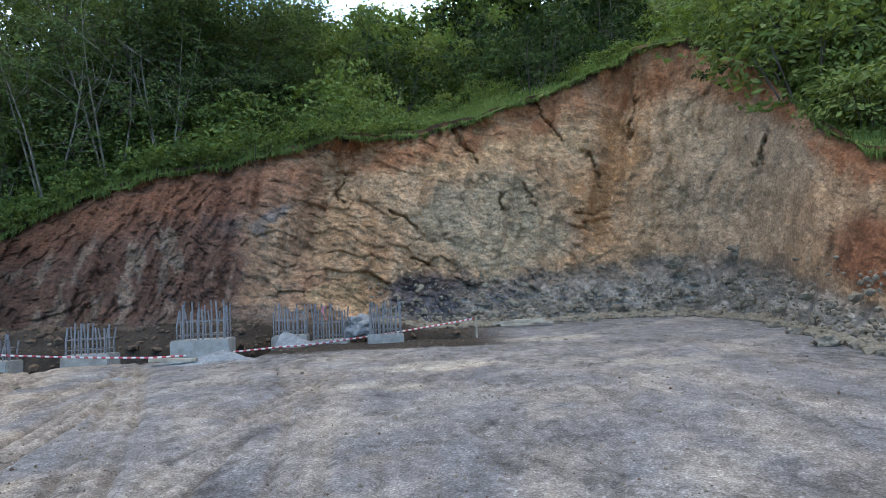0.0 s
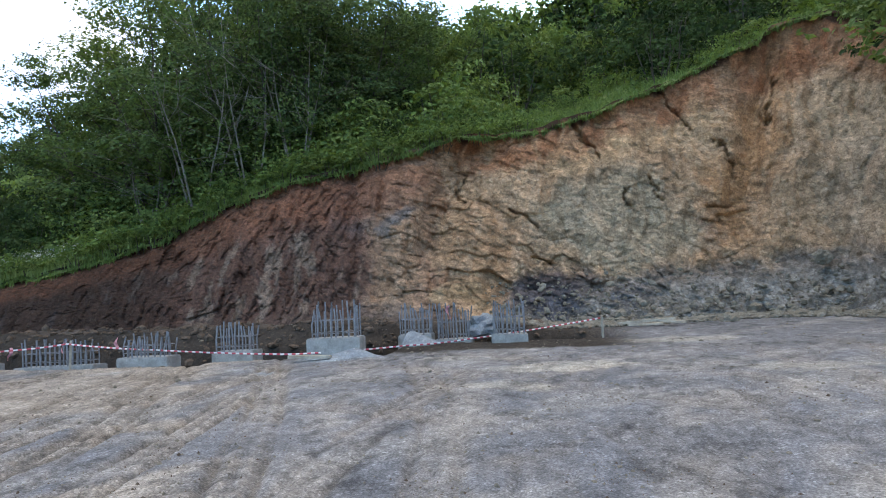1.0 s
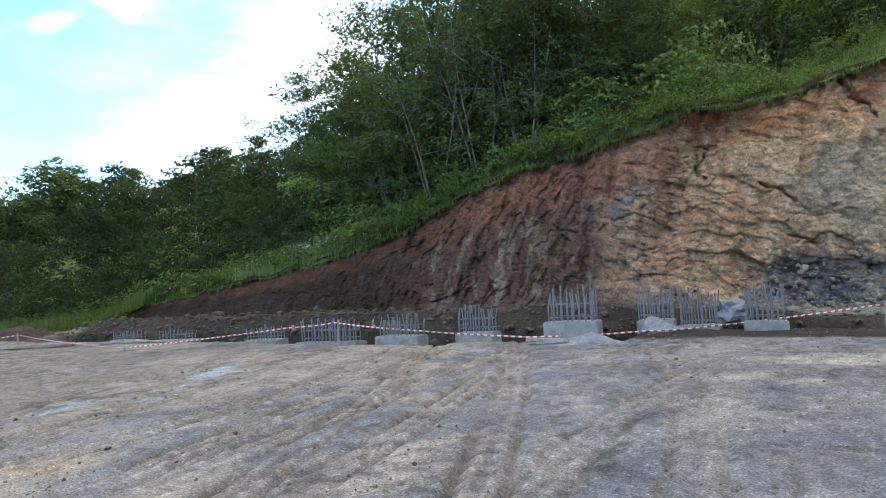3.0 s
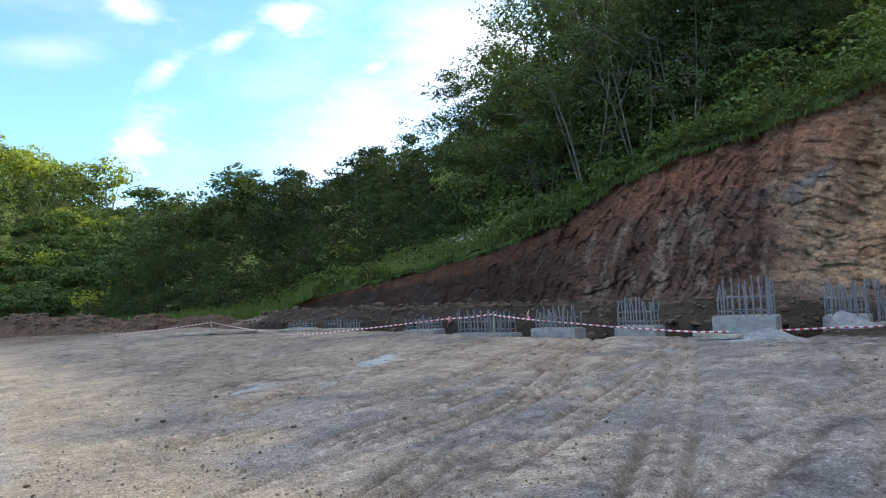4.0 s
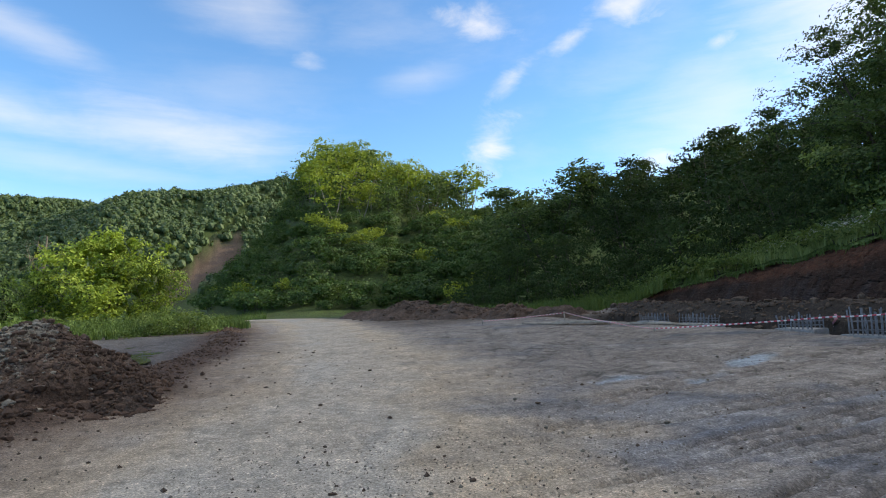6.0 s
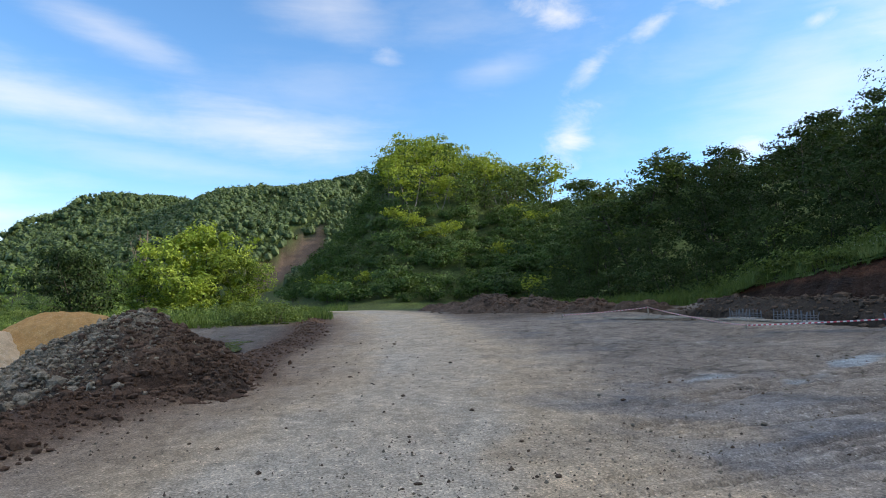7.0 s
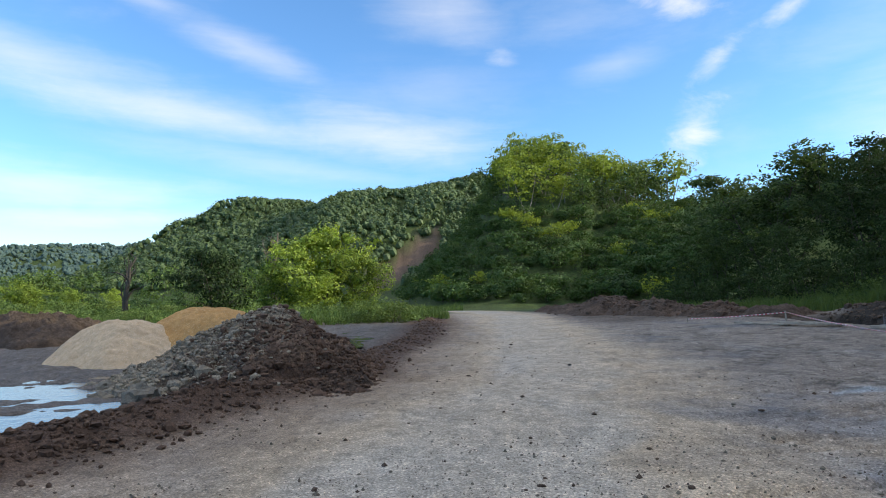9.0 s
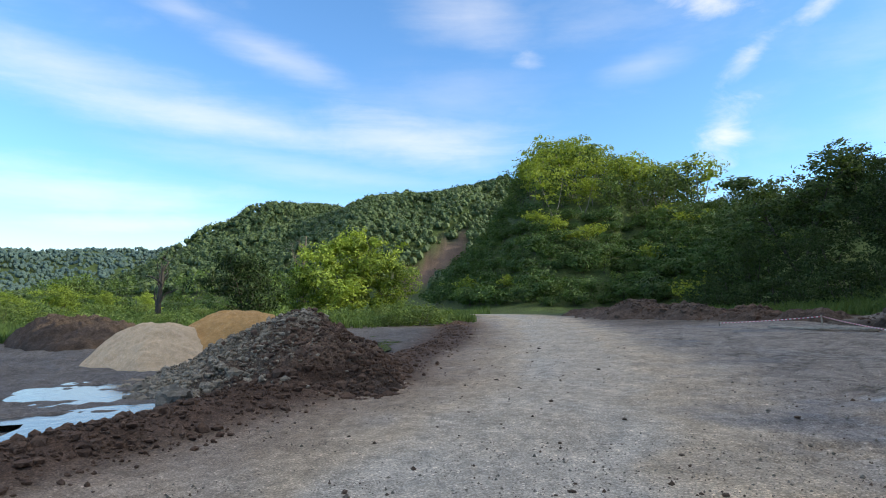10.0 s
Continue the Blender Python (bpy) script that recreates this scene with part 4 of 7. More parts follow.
def build_rock_face():
    az = np.concatenate([np.arange(-75, -38, 0.5), np.arange(-38, 59.6, 0.12)])
    t = np.linspace(0, 1, 200)
    A, H = np.meshgrid(az, t, indexing="ij")
    A, H = A.ravel(), H.ravel()
    foot, edge, zt = station(A)
    edge = edge + edge_wobble(A)
    fx, fy = polar(A, foot)
    zb = land(fx, fy) - 0.25
    # profile: debris apron at the foot, steep face, slight overhang under the turf
    apron = smooth(26, -6, A) * (1 - 0.35 * smooth(-24, -32, A))
    g = np.where(H < 0.18, 0.46 * apron * (H / 0.18) + 0.16 * (1 - apron) * (H / 0.18), 0)
    k = 0.46 * apron + 0.16 * (1 - apron)
    g = np.where(H >= 0.18, k + (1 - k) * ((H - 0.18) / 0.82) ** 1.15, g)
    d = foot + (edge - foot) * g
    z = zb + (zt - zb - 0.05) * H
    x, y = polar(A, d)
    hgt = zt - zb
    s = A * 0.40                                       # metres along the face
    amp = smooth(0.0, 0.2, H) * (1 - 0.75 * smooth(0.9, 1.0, H)) * np.clip(hgt / 6.5, 0.12, 1.2)
    warp = (fbm(s * 0.5, z * 0.5, octaves=3, seed=61) - 0.5) * 1.6
    ribs = np.abs(fbm((s + warp) * 0.75, z * 0.18, octaves=2, seed=62) - 0.5) * 2
    ribs2 = np.abs(fbm((s + warp * 0.6 + z * 0.15) * 1.9, z * 0.40, octaves=2, seed=63) - 0.5) * 2
    rough = fbm(s * 1.2, z * 1.4, octaves=6, seed=64, gain=0.58) - 0.5
    ridged = 0.5 - np.abs(fbm((s + warp * 0.4 - z * 0.30) * 3.0, z * 0.9, octaves=4, seed=68, gain=0.6) - 0.5) * 2
    left = smooth(12, 20, A)
    # chipped blocks: bedded slabs on the ochre side, leaning columns on the brown side, broken stone at the foot
    chips, shade = 0.0, 1.0
    bold_bed = 0.22 + 0.40 * smooth(0.42, 0.62, fbm(s * 0.28, z * 0.28, octaves=3, seed=72))
    tall = smooth(14, 19, A + (fbm(s, z, octaves=3, seed=71) - 0.5) * 4)
    slid = 0.8 * smooth(-13, -18, A)
    for k, (wu, wv, step, tilt, gap) in enumerate(((0.95, 0.55, 0.30, 0.42, 0.12), (0.40, 0.21, 0.13, 0.24, 0.06), (0.19, 0.11, 0.06, 0.10, 0.03))):
        bed = cells((s + warp * 0.3) / wu, (z - s * 0.22 + warp * 0.35) / wv, 140 + 10 * k)
        col = cells((s + z * 0.38 + warp * 0.3) / (wu * 0.55), (z + warp * 0.8) / (wv * 3.2), 180 + 10 * k)
        for w, bold, (r1, r2, r3, ou, ov, e) in ((1 - tall - slid, bold_bed, bed), (tall, (0.45, 0.9, 0.9)[k], col), (slid, (0.25, 0.4, 0.6)[k], col)):
            chips = chips + w * bold * ((r1 - 0.5) * step + ((r2 - 0.5) * ou + (r3 - 0.7) * ov) * tilt - gap * np.exp(-(e / 0.09) ** 2))
            shade = shade * (1 + w * (r2 - 0.5) * (0.16, 0.26, 0.34)[k])
    loose = cells(s / 0.26, z / 0.17, 230)
    foot_w = (1 - smooth(0.12, 0.26, H)) * apron
    out = chips * (0.35 + 0.65 * amp) * (1 - 0.7 * smooth(0.93, 1.0, H)) + foot_w * 0.22 * (loose[0] - 0.3 + loose[4] * 0.5)
    shade = shade * (1 + foot_w * (loose[1] - 0.5) * 0.7)
    out = out + ((0.55 - 0.25 * left) * (ribs - 0.35) + (0.36 + 0.1 * left) * (ribs2 - 0.35) + 0.26 * rough + (0.16 + 0.12 * left) * ridged) * amp
    gully = np.exp(-((A + 15.5 + 3.5 * (H - 0.5)) / 1.6) ** 2) * 0.9 + np.exp(-((A - 11 + 7 * (H - 0.5)) / 2.2) ** 2) * 0.8
    out = out - gully * smooth(0.1, 0.4, H) * (1 - smooth(0.85, 1, H))
    out = out + 0.32 * (fbm(s * 2.0, H * 6, octaves=4, seed=66) - 0.4) * (1 - smooth(0.12, 0.3, H)) * apron
    out = out + 0.10 * np.exp(-((H - 1) / 0.03) ** 2)
    out = out - 0.14 * np.exp(-((H - 0.93) / 0.035) ** 2) * (0.5 + vnoise(s * 1.3, s * 0, seed=67))
    ela = np.degrees(np.arctan2(z - EYE0[2], d))
    wig = (fbm(A * 1.6, ela * 1.6, octaves=4, seed=69, gain=0.6) - 0.5) * 1.6
    for line in CLEFTS:
        q, wd = along(A + wig, ela + wig * 0.6, [(p0, p1, 1.0 - 0.7 * i / len(line)) for i, (p0, p1) in enumerate(line)])
        out = out - 0.40 * np.exp(-(q / (0.085 * wd + 0.02)) ** 2)
    x, y = polar(A, d - out)
    z = z + 0.14 * rough * amp
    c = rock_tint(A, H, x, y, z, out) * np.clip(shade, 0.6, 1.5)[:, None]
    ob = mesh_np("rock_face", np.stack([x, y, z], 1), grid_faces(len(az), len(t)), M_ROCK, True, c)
    return tagged(ob, "freshly cut rock face in ochre, grey and red-brown", "rock face", kind="structure")


build_ground()
build_hillside()
build_rock_face()

# ---- plants ----
rng = np.random.default_rng(7)


def tube_np(paths, sides=5):
    """Tubes along paths of (points (n,3), radii (n,)). Returns vertices and quads."""
    V, F, base = [], [], 0
    ang = np.arange(sides) * 2 * np.pi / sides
    for p, r in paths:
        p, r = np.asarray(p, float), np.asarray(r, float)
        t = np.gradient(p, axis=0)
        t /= np.linalg.norm(t, axis=1)[:, None] + 1e-9
        ref = np.where(np.abs(t[:, 2:3]) > 0.9, np.array([[1.0, 0, 0]]), np.array([[0, 0, 1.0]]))
        a = np.cross(t, ref)
        a /= np.linalg.norm(a, axis=1)[:, None] + 1e-9
        b = np.cross(t, a)
        ring = p[:, None] + r[:, None, None] * (a[:, None] * np.cos(ang)[None, :, None] + b[:, None] * np.sin(ang)[None, :, None])
        n = len(p)
        V.append(ring.reshape(-1, 3))
        i, j = np.meshgrid(np.arange(n - 1), np.arange(sides), indexing="ij")
        j2 = (j + 1) % sides
        F.append((np.stack([i * sides + j, i * sides + j2, (i + 1) * sides + j2, (i + 1) * sides + j], -1).reshape(-1, 4)) + base)
        base += n * sides
    return np.concatenate(V), np.concatenate(F)


def leaves_np(centers, size, rng, droop=0.3, length=1.7, facing=None):
    """Small folded leaves (two triangles each) at the centres, turned towards a facing where one is given."""
    n = len(centers)
    d = rng.normal(size=(n, 3))
    d[:, 2] = d[:, 2] * 0.5 - droop
    up = rng.normal(size=(n, 3)) * 0.55 + np.array([0, 0, 1.0])
    if facing is not None:
        up = rng.normal(size=(n, 3)) * 0.34 + facing + np.array([0, 0, 0.30])
        up /= np.linalg.norm(up, axis=1)[:, None]
        d = d - up * (d * up).sum(1)[:, None] * 0.9
    d /= np.linalg.norm(d, axis=1)[:, None]
    w = np.cross(d, up)
    w /= np.linalg.norm(w, axis=1)[:, None] + 1e-9
    nrm = np.cross(w, d)
    s = size * rng.uniform(0.6, 1.3, n)[:, None]
    a = centers - d * s * length * 0.5
    tip = centers + d * s * length * 0.5
    l = centers + w * s * 0.45 + nrm * s * 0.16
    r = centers - w * s * 0.45 + nrm * s * 0.16
    v = np.stack([a, l, tip, r], 1).reshape(-1, 3)
    k = np.arange(n)[:, None] * 4
    f = np.concatenate([k + np.array([[0, 2, 1]]), k + np.array([[0, 3, 2]])], 1).reshape(-1, 3)
    return v, f


def curve_path(p0, d0, length, n, rng, bend=0.25, rise=0.15):
    pts, p, d = [p0], np.array(p0, float), np.array(d0, float)
    for _ in range(n):
        d = d + rng.normal(size=3) * bend / n ** 0.5 + np.array([0, 0, rise / n])
        d /= np.linalg.norm(d)
        p = p + d * length / n
        pts.append(p.copy())
    return np.array(pts)


def tree_mesh(seed, height, spread, stems=3, limbs=11, leaves=6000, leaf=0.13, low=0.12, airy=0.0, leafmat=None, name="tree", clump=0.42, weeping=0.0, wood=5, spray=7, stout=1.0, lumps=26, pull=0.27, tight=0.86):
    """One tree: stems and limbs as a trunk mesh, leaves in sprays as a crown mesh. Stands at the origin."""
    rg = np.random.default_rng(seed)
    paths, twigs = [], []
    for s in range(stems):
        a = s * 2 * np.pi / stems + rg.uniform(-0.5, 0.5)
        lean = 0.10 if stems == 1 else rg.uniform(0.18, 0.42)
        d = np.array([math.cos(a) * lean, math.sin(a) * lean, 1.0])
        h = height * rg.uniform(0.82, 1.0) * (0.94 if s else 1.0)
        p = curve_path((math.cos(a) * 0.12 * (stems > 1), math.sin(a) * 0.12 * (stems > 1), -0.4), d / np.linalg.norm(d), h, 10, rg, 0.14, 0.25)
        rad = np.linspace(stout * 0.035 * height ** 0.7 / stems ** 0.35 * 0.85, 0.012, 11)
        paths.append((p, rad))
        for k in range(max(3, limbs // stems)):
            f = low + (1 - low) * (k + rg.uniform(0.1, 0.9)) / max(3, limbs // stems)
            i = min(9, int(f * 10))
            q = p[i] + (p[i + 1] - p[i]) * (f * 10 - i)
            b = rg.uniform(0, 2 * np.pi)
            width = math.sin(min(1.0, (f - low) / (1 - low) * 0.85 + 0.22) * math.pi) ** 0.7
            ln = spread * 0.5 * width * rg.uniform(0.7, 1.2) + 0.3
            dd = np.array([math.cos(b), math.sin(b), rg.uniform(0.15, 0.7)])
            lp = curve_path(q, dd / np.linalg.norm(dd), ln, 6, rg, 0.35, 0.25 - weeping)
            paths.append((lp, np.linspace(max(0.012, rad[i] * 0.45), 0.006, 7)))
            for m in range(5):
                j = 1 + int(rg.integers(0, 6))
                b2 = rg.normal(size=3) * 0.8 + dd * 0.7
                b2[2] = b2[2] * 0.5 + 0.1
                tw = curve_path(lp[j], b2 / np.linalg.norm(b2), rg.uniform(0.5, 1.0) * max(0.5, ln * 0.42), 4, rg, 0.3, 0.1 - 2 * weeping)
                if m < 3:
                    paths.append((tw, np.linspace(0.010, 0.004, 5)))
                twigs.append(tw)
            twigs.append(lp[2:])
        twigs.append(p[6:])
    if wood == 2:
        paths = [(q[::3], r[::3]) for q, r in paths if len(q) == 11]
    elif wood == 3:
        paths = [(q[::2], r[::2]) for q, r in paths if r[0] > 0.0101]
    elif wood == 4:
        paths = [(q[::2], r[::2]) for q, r in paths]
    v, f = tube_np(paths, 3 if wood < 5 else 5)
    if airy:
        twigs = [t for t in twigs if rg.random() > airy]
    per = max(4, leaves // len(twigs))
    cs = []
    for t in twigs:
        m = max(1, per // spray)
        k = rg.uniform(0, len(t) - 1.001, m)
        i = k.astype(int)
        c = t[i] + (t[i + 1] - t[i]) * (k - i)[:, None]
        c = c + rg.normal(size=(m, 3)) * np.array([clump, clump, clump * 0.5]) * (0.35 + height / 14) * 0.85
        # each spray is a flat, slightly tilted fan of leaves
        off = rg.normal(size=(m, spray, 3)) * np.array([1, 1, 0.28]) * leaf * 1.9
        off[..., 2] += (off[..., :2] * rg.normal(size=(m, 1, 2)) * 0.35).sum(-1)
        cs.append((c[:, None] + off).reshape(-1, 3))
    # the leaves gather on the shells of flattened lumps with dark gaps between them
    cs = np.concatenate(cs)
    mid = cs[rg.integers(0, len(cs), lumps)]
    near = np.argmin(((cs[:, None] - mid[None]) ** 2).sum(-1), 1)
    off = cs - mid[near]
    far = np.linalg.norm(off, axis=1) + 1e-6
    way = off / far[:, None]
    way[:, 2] = way[:, 2] * 0.8 + 0.12
    reach = np.zeros(lumps)
    np.maximum.at(reach, near, far)
    reach = np.minimum(reach * 0.62, np.median(reach) * 0.95) * rg.uniform(0.75, 1.25, lumps)
    shell = mid[near] + way * (reach[near] * rg.uniform(0.72, 1.06, len(cs)) ** 0.8)[:, None] * np.array([1, 1, 0.72])
    loose = rg.random(len(cs)) < 1 - tight
    cs = np.where(loose[:, None], mid[near] + off * (1 - pull), shell)
    lv, lf = leaves_np(cs, leaf, rg, 0.25 + weeping, facing=way)
    keep = lv[:, 2].reshape(-1, 4).min(1) > 0.05
    lf = lf.reshape(-1, 2, 3)[keep].reshape(-1, 3)
    return (v, f), (lv, lf)


class Kind:
    """A kind of tree: built once, then copied."""

    def __init__(self, name, label, category, group, leafmat, bark=None, **kw):
        (v, f), (lv, lf) = tree_mesh(leafmat=leafmat, **kw)
        self.root = thing(name, label, category, group, (0, 0, -400))
        self.bark = bark or M_BARK_DARK
        mesh_np("trunk", v, f, self.bark, True, parent=self.root)
        # drop unused leaf vertices
        used = np.unique(lf)
        remap = np.zeros(len(lv), np.int64)
        remap[used] = np.arange(len(used))
        mesh_np("crown", lv[used], remap[lf], leafmat, False, parent=self.root)
        self.first = True
        self.wood, self.leaf, self.leafmat = (v, f), (lv[used], remap[lf]), leafmat
        self.rest = []

    def also(self, x, y, z, turn, scale):
        """Put off: one more of the kind, to be joined with the rest of the woods."""
        self.rest.append((x, y, z, radians(turn), scale))

    def join_rest(self, name, label, category):
        if not self.rest:
            return
        V, F, ids, base = [], [], [], 0
        for x, y, z, a, s in self.rest:
            for k, (v, f) in enumerate((self.wood, self.leaf)):
                w = v * s
                w = np.stack([w[:, 0] * math.cos(a) - w[:, 1] * math.sin(a) + x, w[:, 0] * math.sin(a) + w[:, 1] * math.cos(a) + y, w[:, 2] + z], 1)
                V.append(w)
                if f.shape[1] == 4:
                    f = np.concatenate([f[:, :3], f[:, [0, 2, 3]]])
                F.append(f + base)
                ids.append(np.full(len(f), k))
                base += len(v)
        ob = mesh_np(name, np.concatenate(V), np.concatenate(F), [self.bark, self.leafmat], False, mat_ids=np.concatenate(ids))
        tagged(ob, label, category, kind="stuff")

    def plant(self, x, y, z, turn, scale=1.0, label=""):
        m = pose(x, y, z, 0, 0, turn)
        if self.first:
            ob, self.first = self.root, False
        else:
            ob = copy_thing(self.root, m)
        w = 0.88 + 0.26 * ((x * 7.3 + y * 3.1) % 1.0)
        ob.matrix_basis = m @ Matrix.Diagonal((scale * w, scale * w, scale * (2 - w) ** 0.6, 1))
        if label:
            ob["label"] = label
        return ob


def grass_np(x, y, z, height, rng, width=0.02, blades=1):
    """Bent blades: a tapered quad and a tip each."""
    n = len(x)
    a = rng.uniform(0, 2 * np.pi, n)
    h = height * rng.uniform(0.5, 1.25, n)
    lean = rng.uniform(0.1, 0.6, n) * h
    b = rng.uniform(0, 2 * np.pi, n)
    w = width * rng.uniform(0.7, 1.4, n)
    p = np.stack([x, y, z], 1)
    side = np.stack([np.cos(a), np.sin(a), np.zeros(n)], 1) * w[:, None]
    tip = np.stack([np.cos(b) * lean, np.sin(b) * lean, h], 1)
    midp = np.stack([np.cos(b) * lean * 0.3, np.sin(b) * lean * 0.3, h * 0.6], 1)
    v = np.stack([p - side, p + side, p + midp + side * 0.7, p + midp - side * 0.7, p + tip], 1).reshape(-1, 3)
    k = np.arange(n)[:, None] * 5
    return v, [k + np.array([[0, 1, 2, 3]]), k + np.array([[3, 2, 4]])]


def stuff(name, v, f, mat, label, category, shade=False):
    return tagged(mesh_np(name, v, f, mat, shade), label, category, kind="stuff")


SLOPE = ("tree", "trees on the slope")
TREE_A = Kind("broadleaf_tree", "dark green multi-stemmed broadleaf tree on the wooded slope", *SLOPE, M_LEAF_DARK, seed=11, height=9.0, spread=6.5, stems=4, lumps=110, limbs=48, leaves=26000, leaf=0.079, low=0.03, wood=4, spray=9, clump=0.5, pull=0.2)
TREE_B = Kind("broadleaf_tree", "dense dark green broadleaf tree on the wooded slope", *SLOPE, M_LEAF_DARK, seed=12, height=8.0, spread=5.5, stems=2, lumps=90, limbs=38, leaves=20000, leaf=0.079, low=0.03, wood=4, spray=9, clump=0.5, pull=0.2)
TREE_P = Kind("broadleaf_tree", "tree with pale bare branching stems and thin foliage", *SLOPE, M_LEAF_DARK, M_BARK, seed=27, height=7.5, spread=4.6, stems=6, limbs=30, leaves=3000, leaf=0.085, low=0.34, wood=4, airy=0.35, spray=8, stout=0.8, pull=0.2)
TREE_M = Kind("broadleaf_tree", "dark green broadleaf tree among the others on the slope", *SLOPE, M_LEAF_DARK, seed=43, height=8.5, spread=6.0, stems=3, lumps=80, limbs=36, leaves=7500, leaf=0.14, low=0.03, wood=3, pull=0.2)
TREE_D = Kind("broadleaf_tree", "broadleaf tree with the slope's shade in its dark leaf colour", *SLOPE, M_LEAF_SHADED, seed=41, height=8.0, spread=6.0, stems=3, lumps=80, limbs=36, leaves=7500, leaf=0.135, low=0.03, wood=3, pull=0.2)
TREE_C = Kind("broadleaf_tree", "fresh green broadleaf tree on the wooded slope", *SLOPE, M_LEAF_FRESH, seed=13, height=7.0, spread=5.0, stems=3, lumps=70, limbs=33, leaves=7500, leaf=0.12, low=0.03, wood=3, pull=0.2)
BUSHES = ("bush", "bushes on the slope")
BUSH_A = Kind("bush", "leafy green bush on the hillside", *BUSHES, M_LEAF_MID, seed=14, height=2.6, spread=3.2, stems=5, limbs=25, leaves=1700, wood=2, leaf=0.118, low=0.02, clump=0.55)
BUSH_B = Kind("bush", "dark green bush on the hillside", *BUSHES, M_LEAF_SHADED, seed=15, height=3.4, spread=3.4, stems=5, limbs=25, leaves=1800, wood=2, leaf=0.122, low=0.02, clump=0.55)
BUSH_Y = Kind("bush", "fresh light green bush on the hillside", *BUSHES, M_LEAF_FRESH, seed=16, height=2.8, spread=3.0, stems=5, limbs=25, leaves=1700, wood=2, leaf=0.118, low=0.02, clump=0.55)
WEED = Kind("weed_plant", "leafy weeds at the edge of the cut", "weed", "weeds along the edge", M_LEAF_MID, seed=19, height=0.9, spread=1.1, stems=6, limbs=18, leaves=420, leaf=0.075, low=0.02, wood=2, clump=0.4, spray=4)
BACK_A = Kind("broadleaf_tree", "dark green broadleaf tree deep in the woods", *SLOPE, M_LEAF_SHADED, seed=17, height=9.0, spread=7.0, stems=2, lumps=44, limbs=26, leaves=2600, leaf=0.22, low=0.1, wood=3, clump=0.5, spray=5)
BACK_B = Kind("broadleaf_tree", "green broadleaf tree deep in the woods", *SLOPE, M_LEAF_MID, seed=18, height=8.0, spread=6.5, stems=2, lumps=44, limbs=24, leaves=2500, leaf=0.22, low=0.1, wood=3, clump=0.5, spray=5)
FAR = ("tree", "trees on the far hill")
FAR_A = Kind("broadleaf_tree", "far-hill tree, sunlight put into its yellow-green leaves", *FAR, M_LEAF_SUNLIT, M_BARK, seed=21, height=10.0, spread=6.5, stems=2, limbs=24, leaves=1250, wood=2, leaf=0.34, low=0.34, clump=0.5, spray=5, lumps=20, stout=1.3)
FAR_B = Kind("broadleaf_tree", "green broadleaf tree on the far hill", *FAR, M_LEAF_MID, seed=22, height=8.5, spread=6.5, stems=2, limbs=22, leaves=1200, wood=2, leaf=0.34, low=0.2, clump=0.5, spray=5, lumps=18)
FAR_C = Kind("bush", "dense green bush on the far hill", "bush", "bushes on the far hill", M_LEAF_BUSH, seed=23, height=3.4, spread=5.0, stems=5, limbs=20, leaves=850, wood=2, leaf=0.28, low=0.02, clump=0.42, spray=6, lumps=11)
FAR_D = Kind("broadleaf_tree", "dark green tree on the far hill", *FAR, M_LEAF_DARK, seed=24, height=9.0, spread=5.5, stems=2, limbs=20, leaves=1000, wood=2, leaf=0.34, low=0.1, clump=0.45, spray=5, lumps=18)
FAR_E = Kind("bush", "far-hill bush, sunlight put into its light green leaves", "bush", "bushes on the far hill", M_LEAF_SUNLIT, seed=26, height=3.6, spread=5.0, stems=5, limbs=20, leaves=850, wood=2, leaf=0.28, low=0.02, clump=0.42, spray=6, lumps=11)


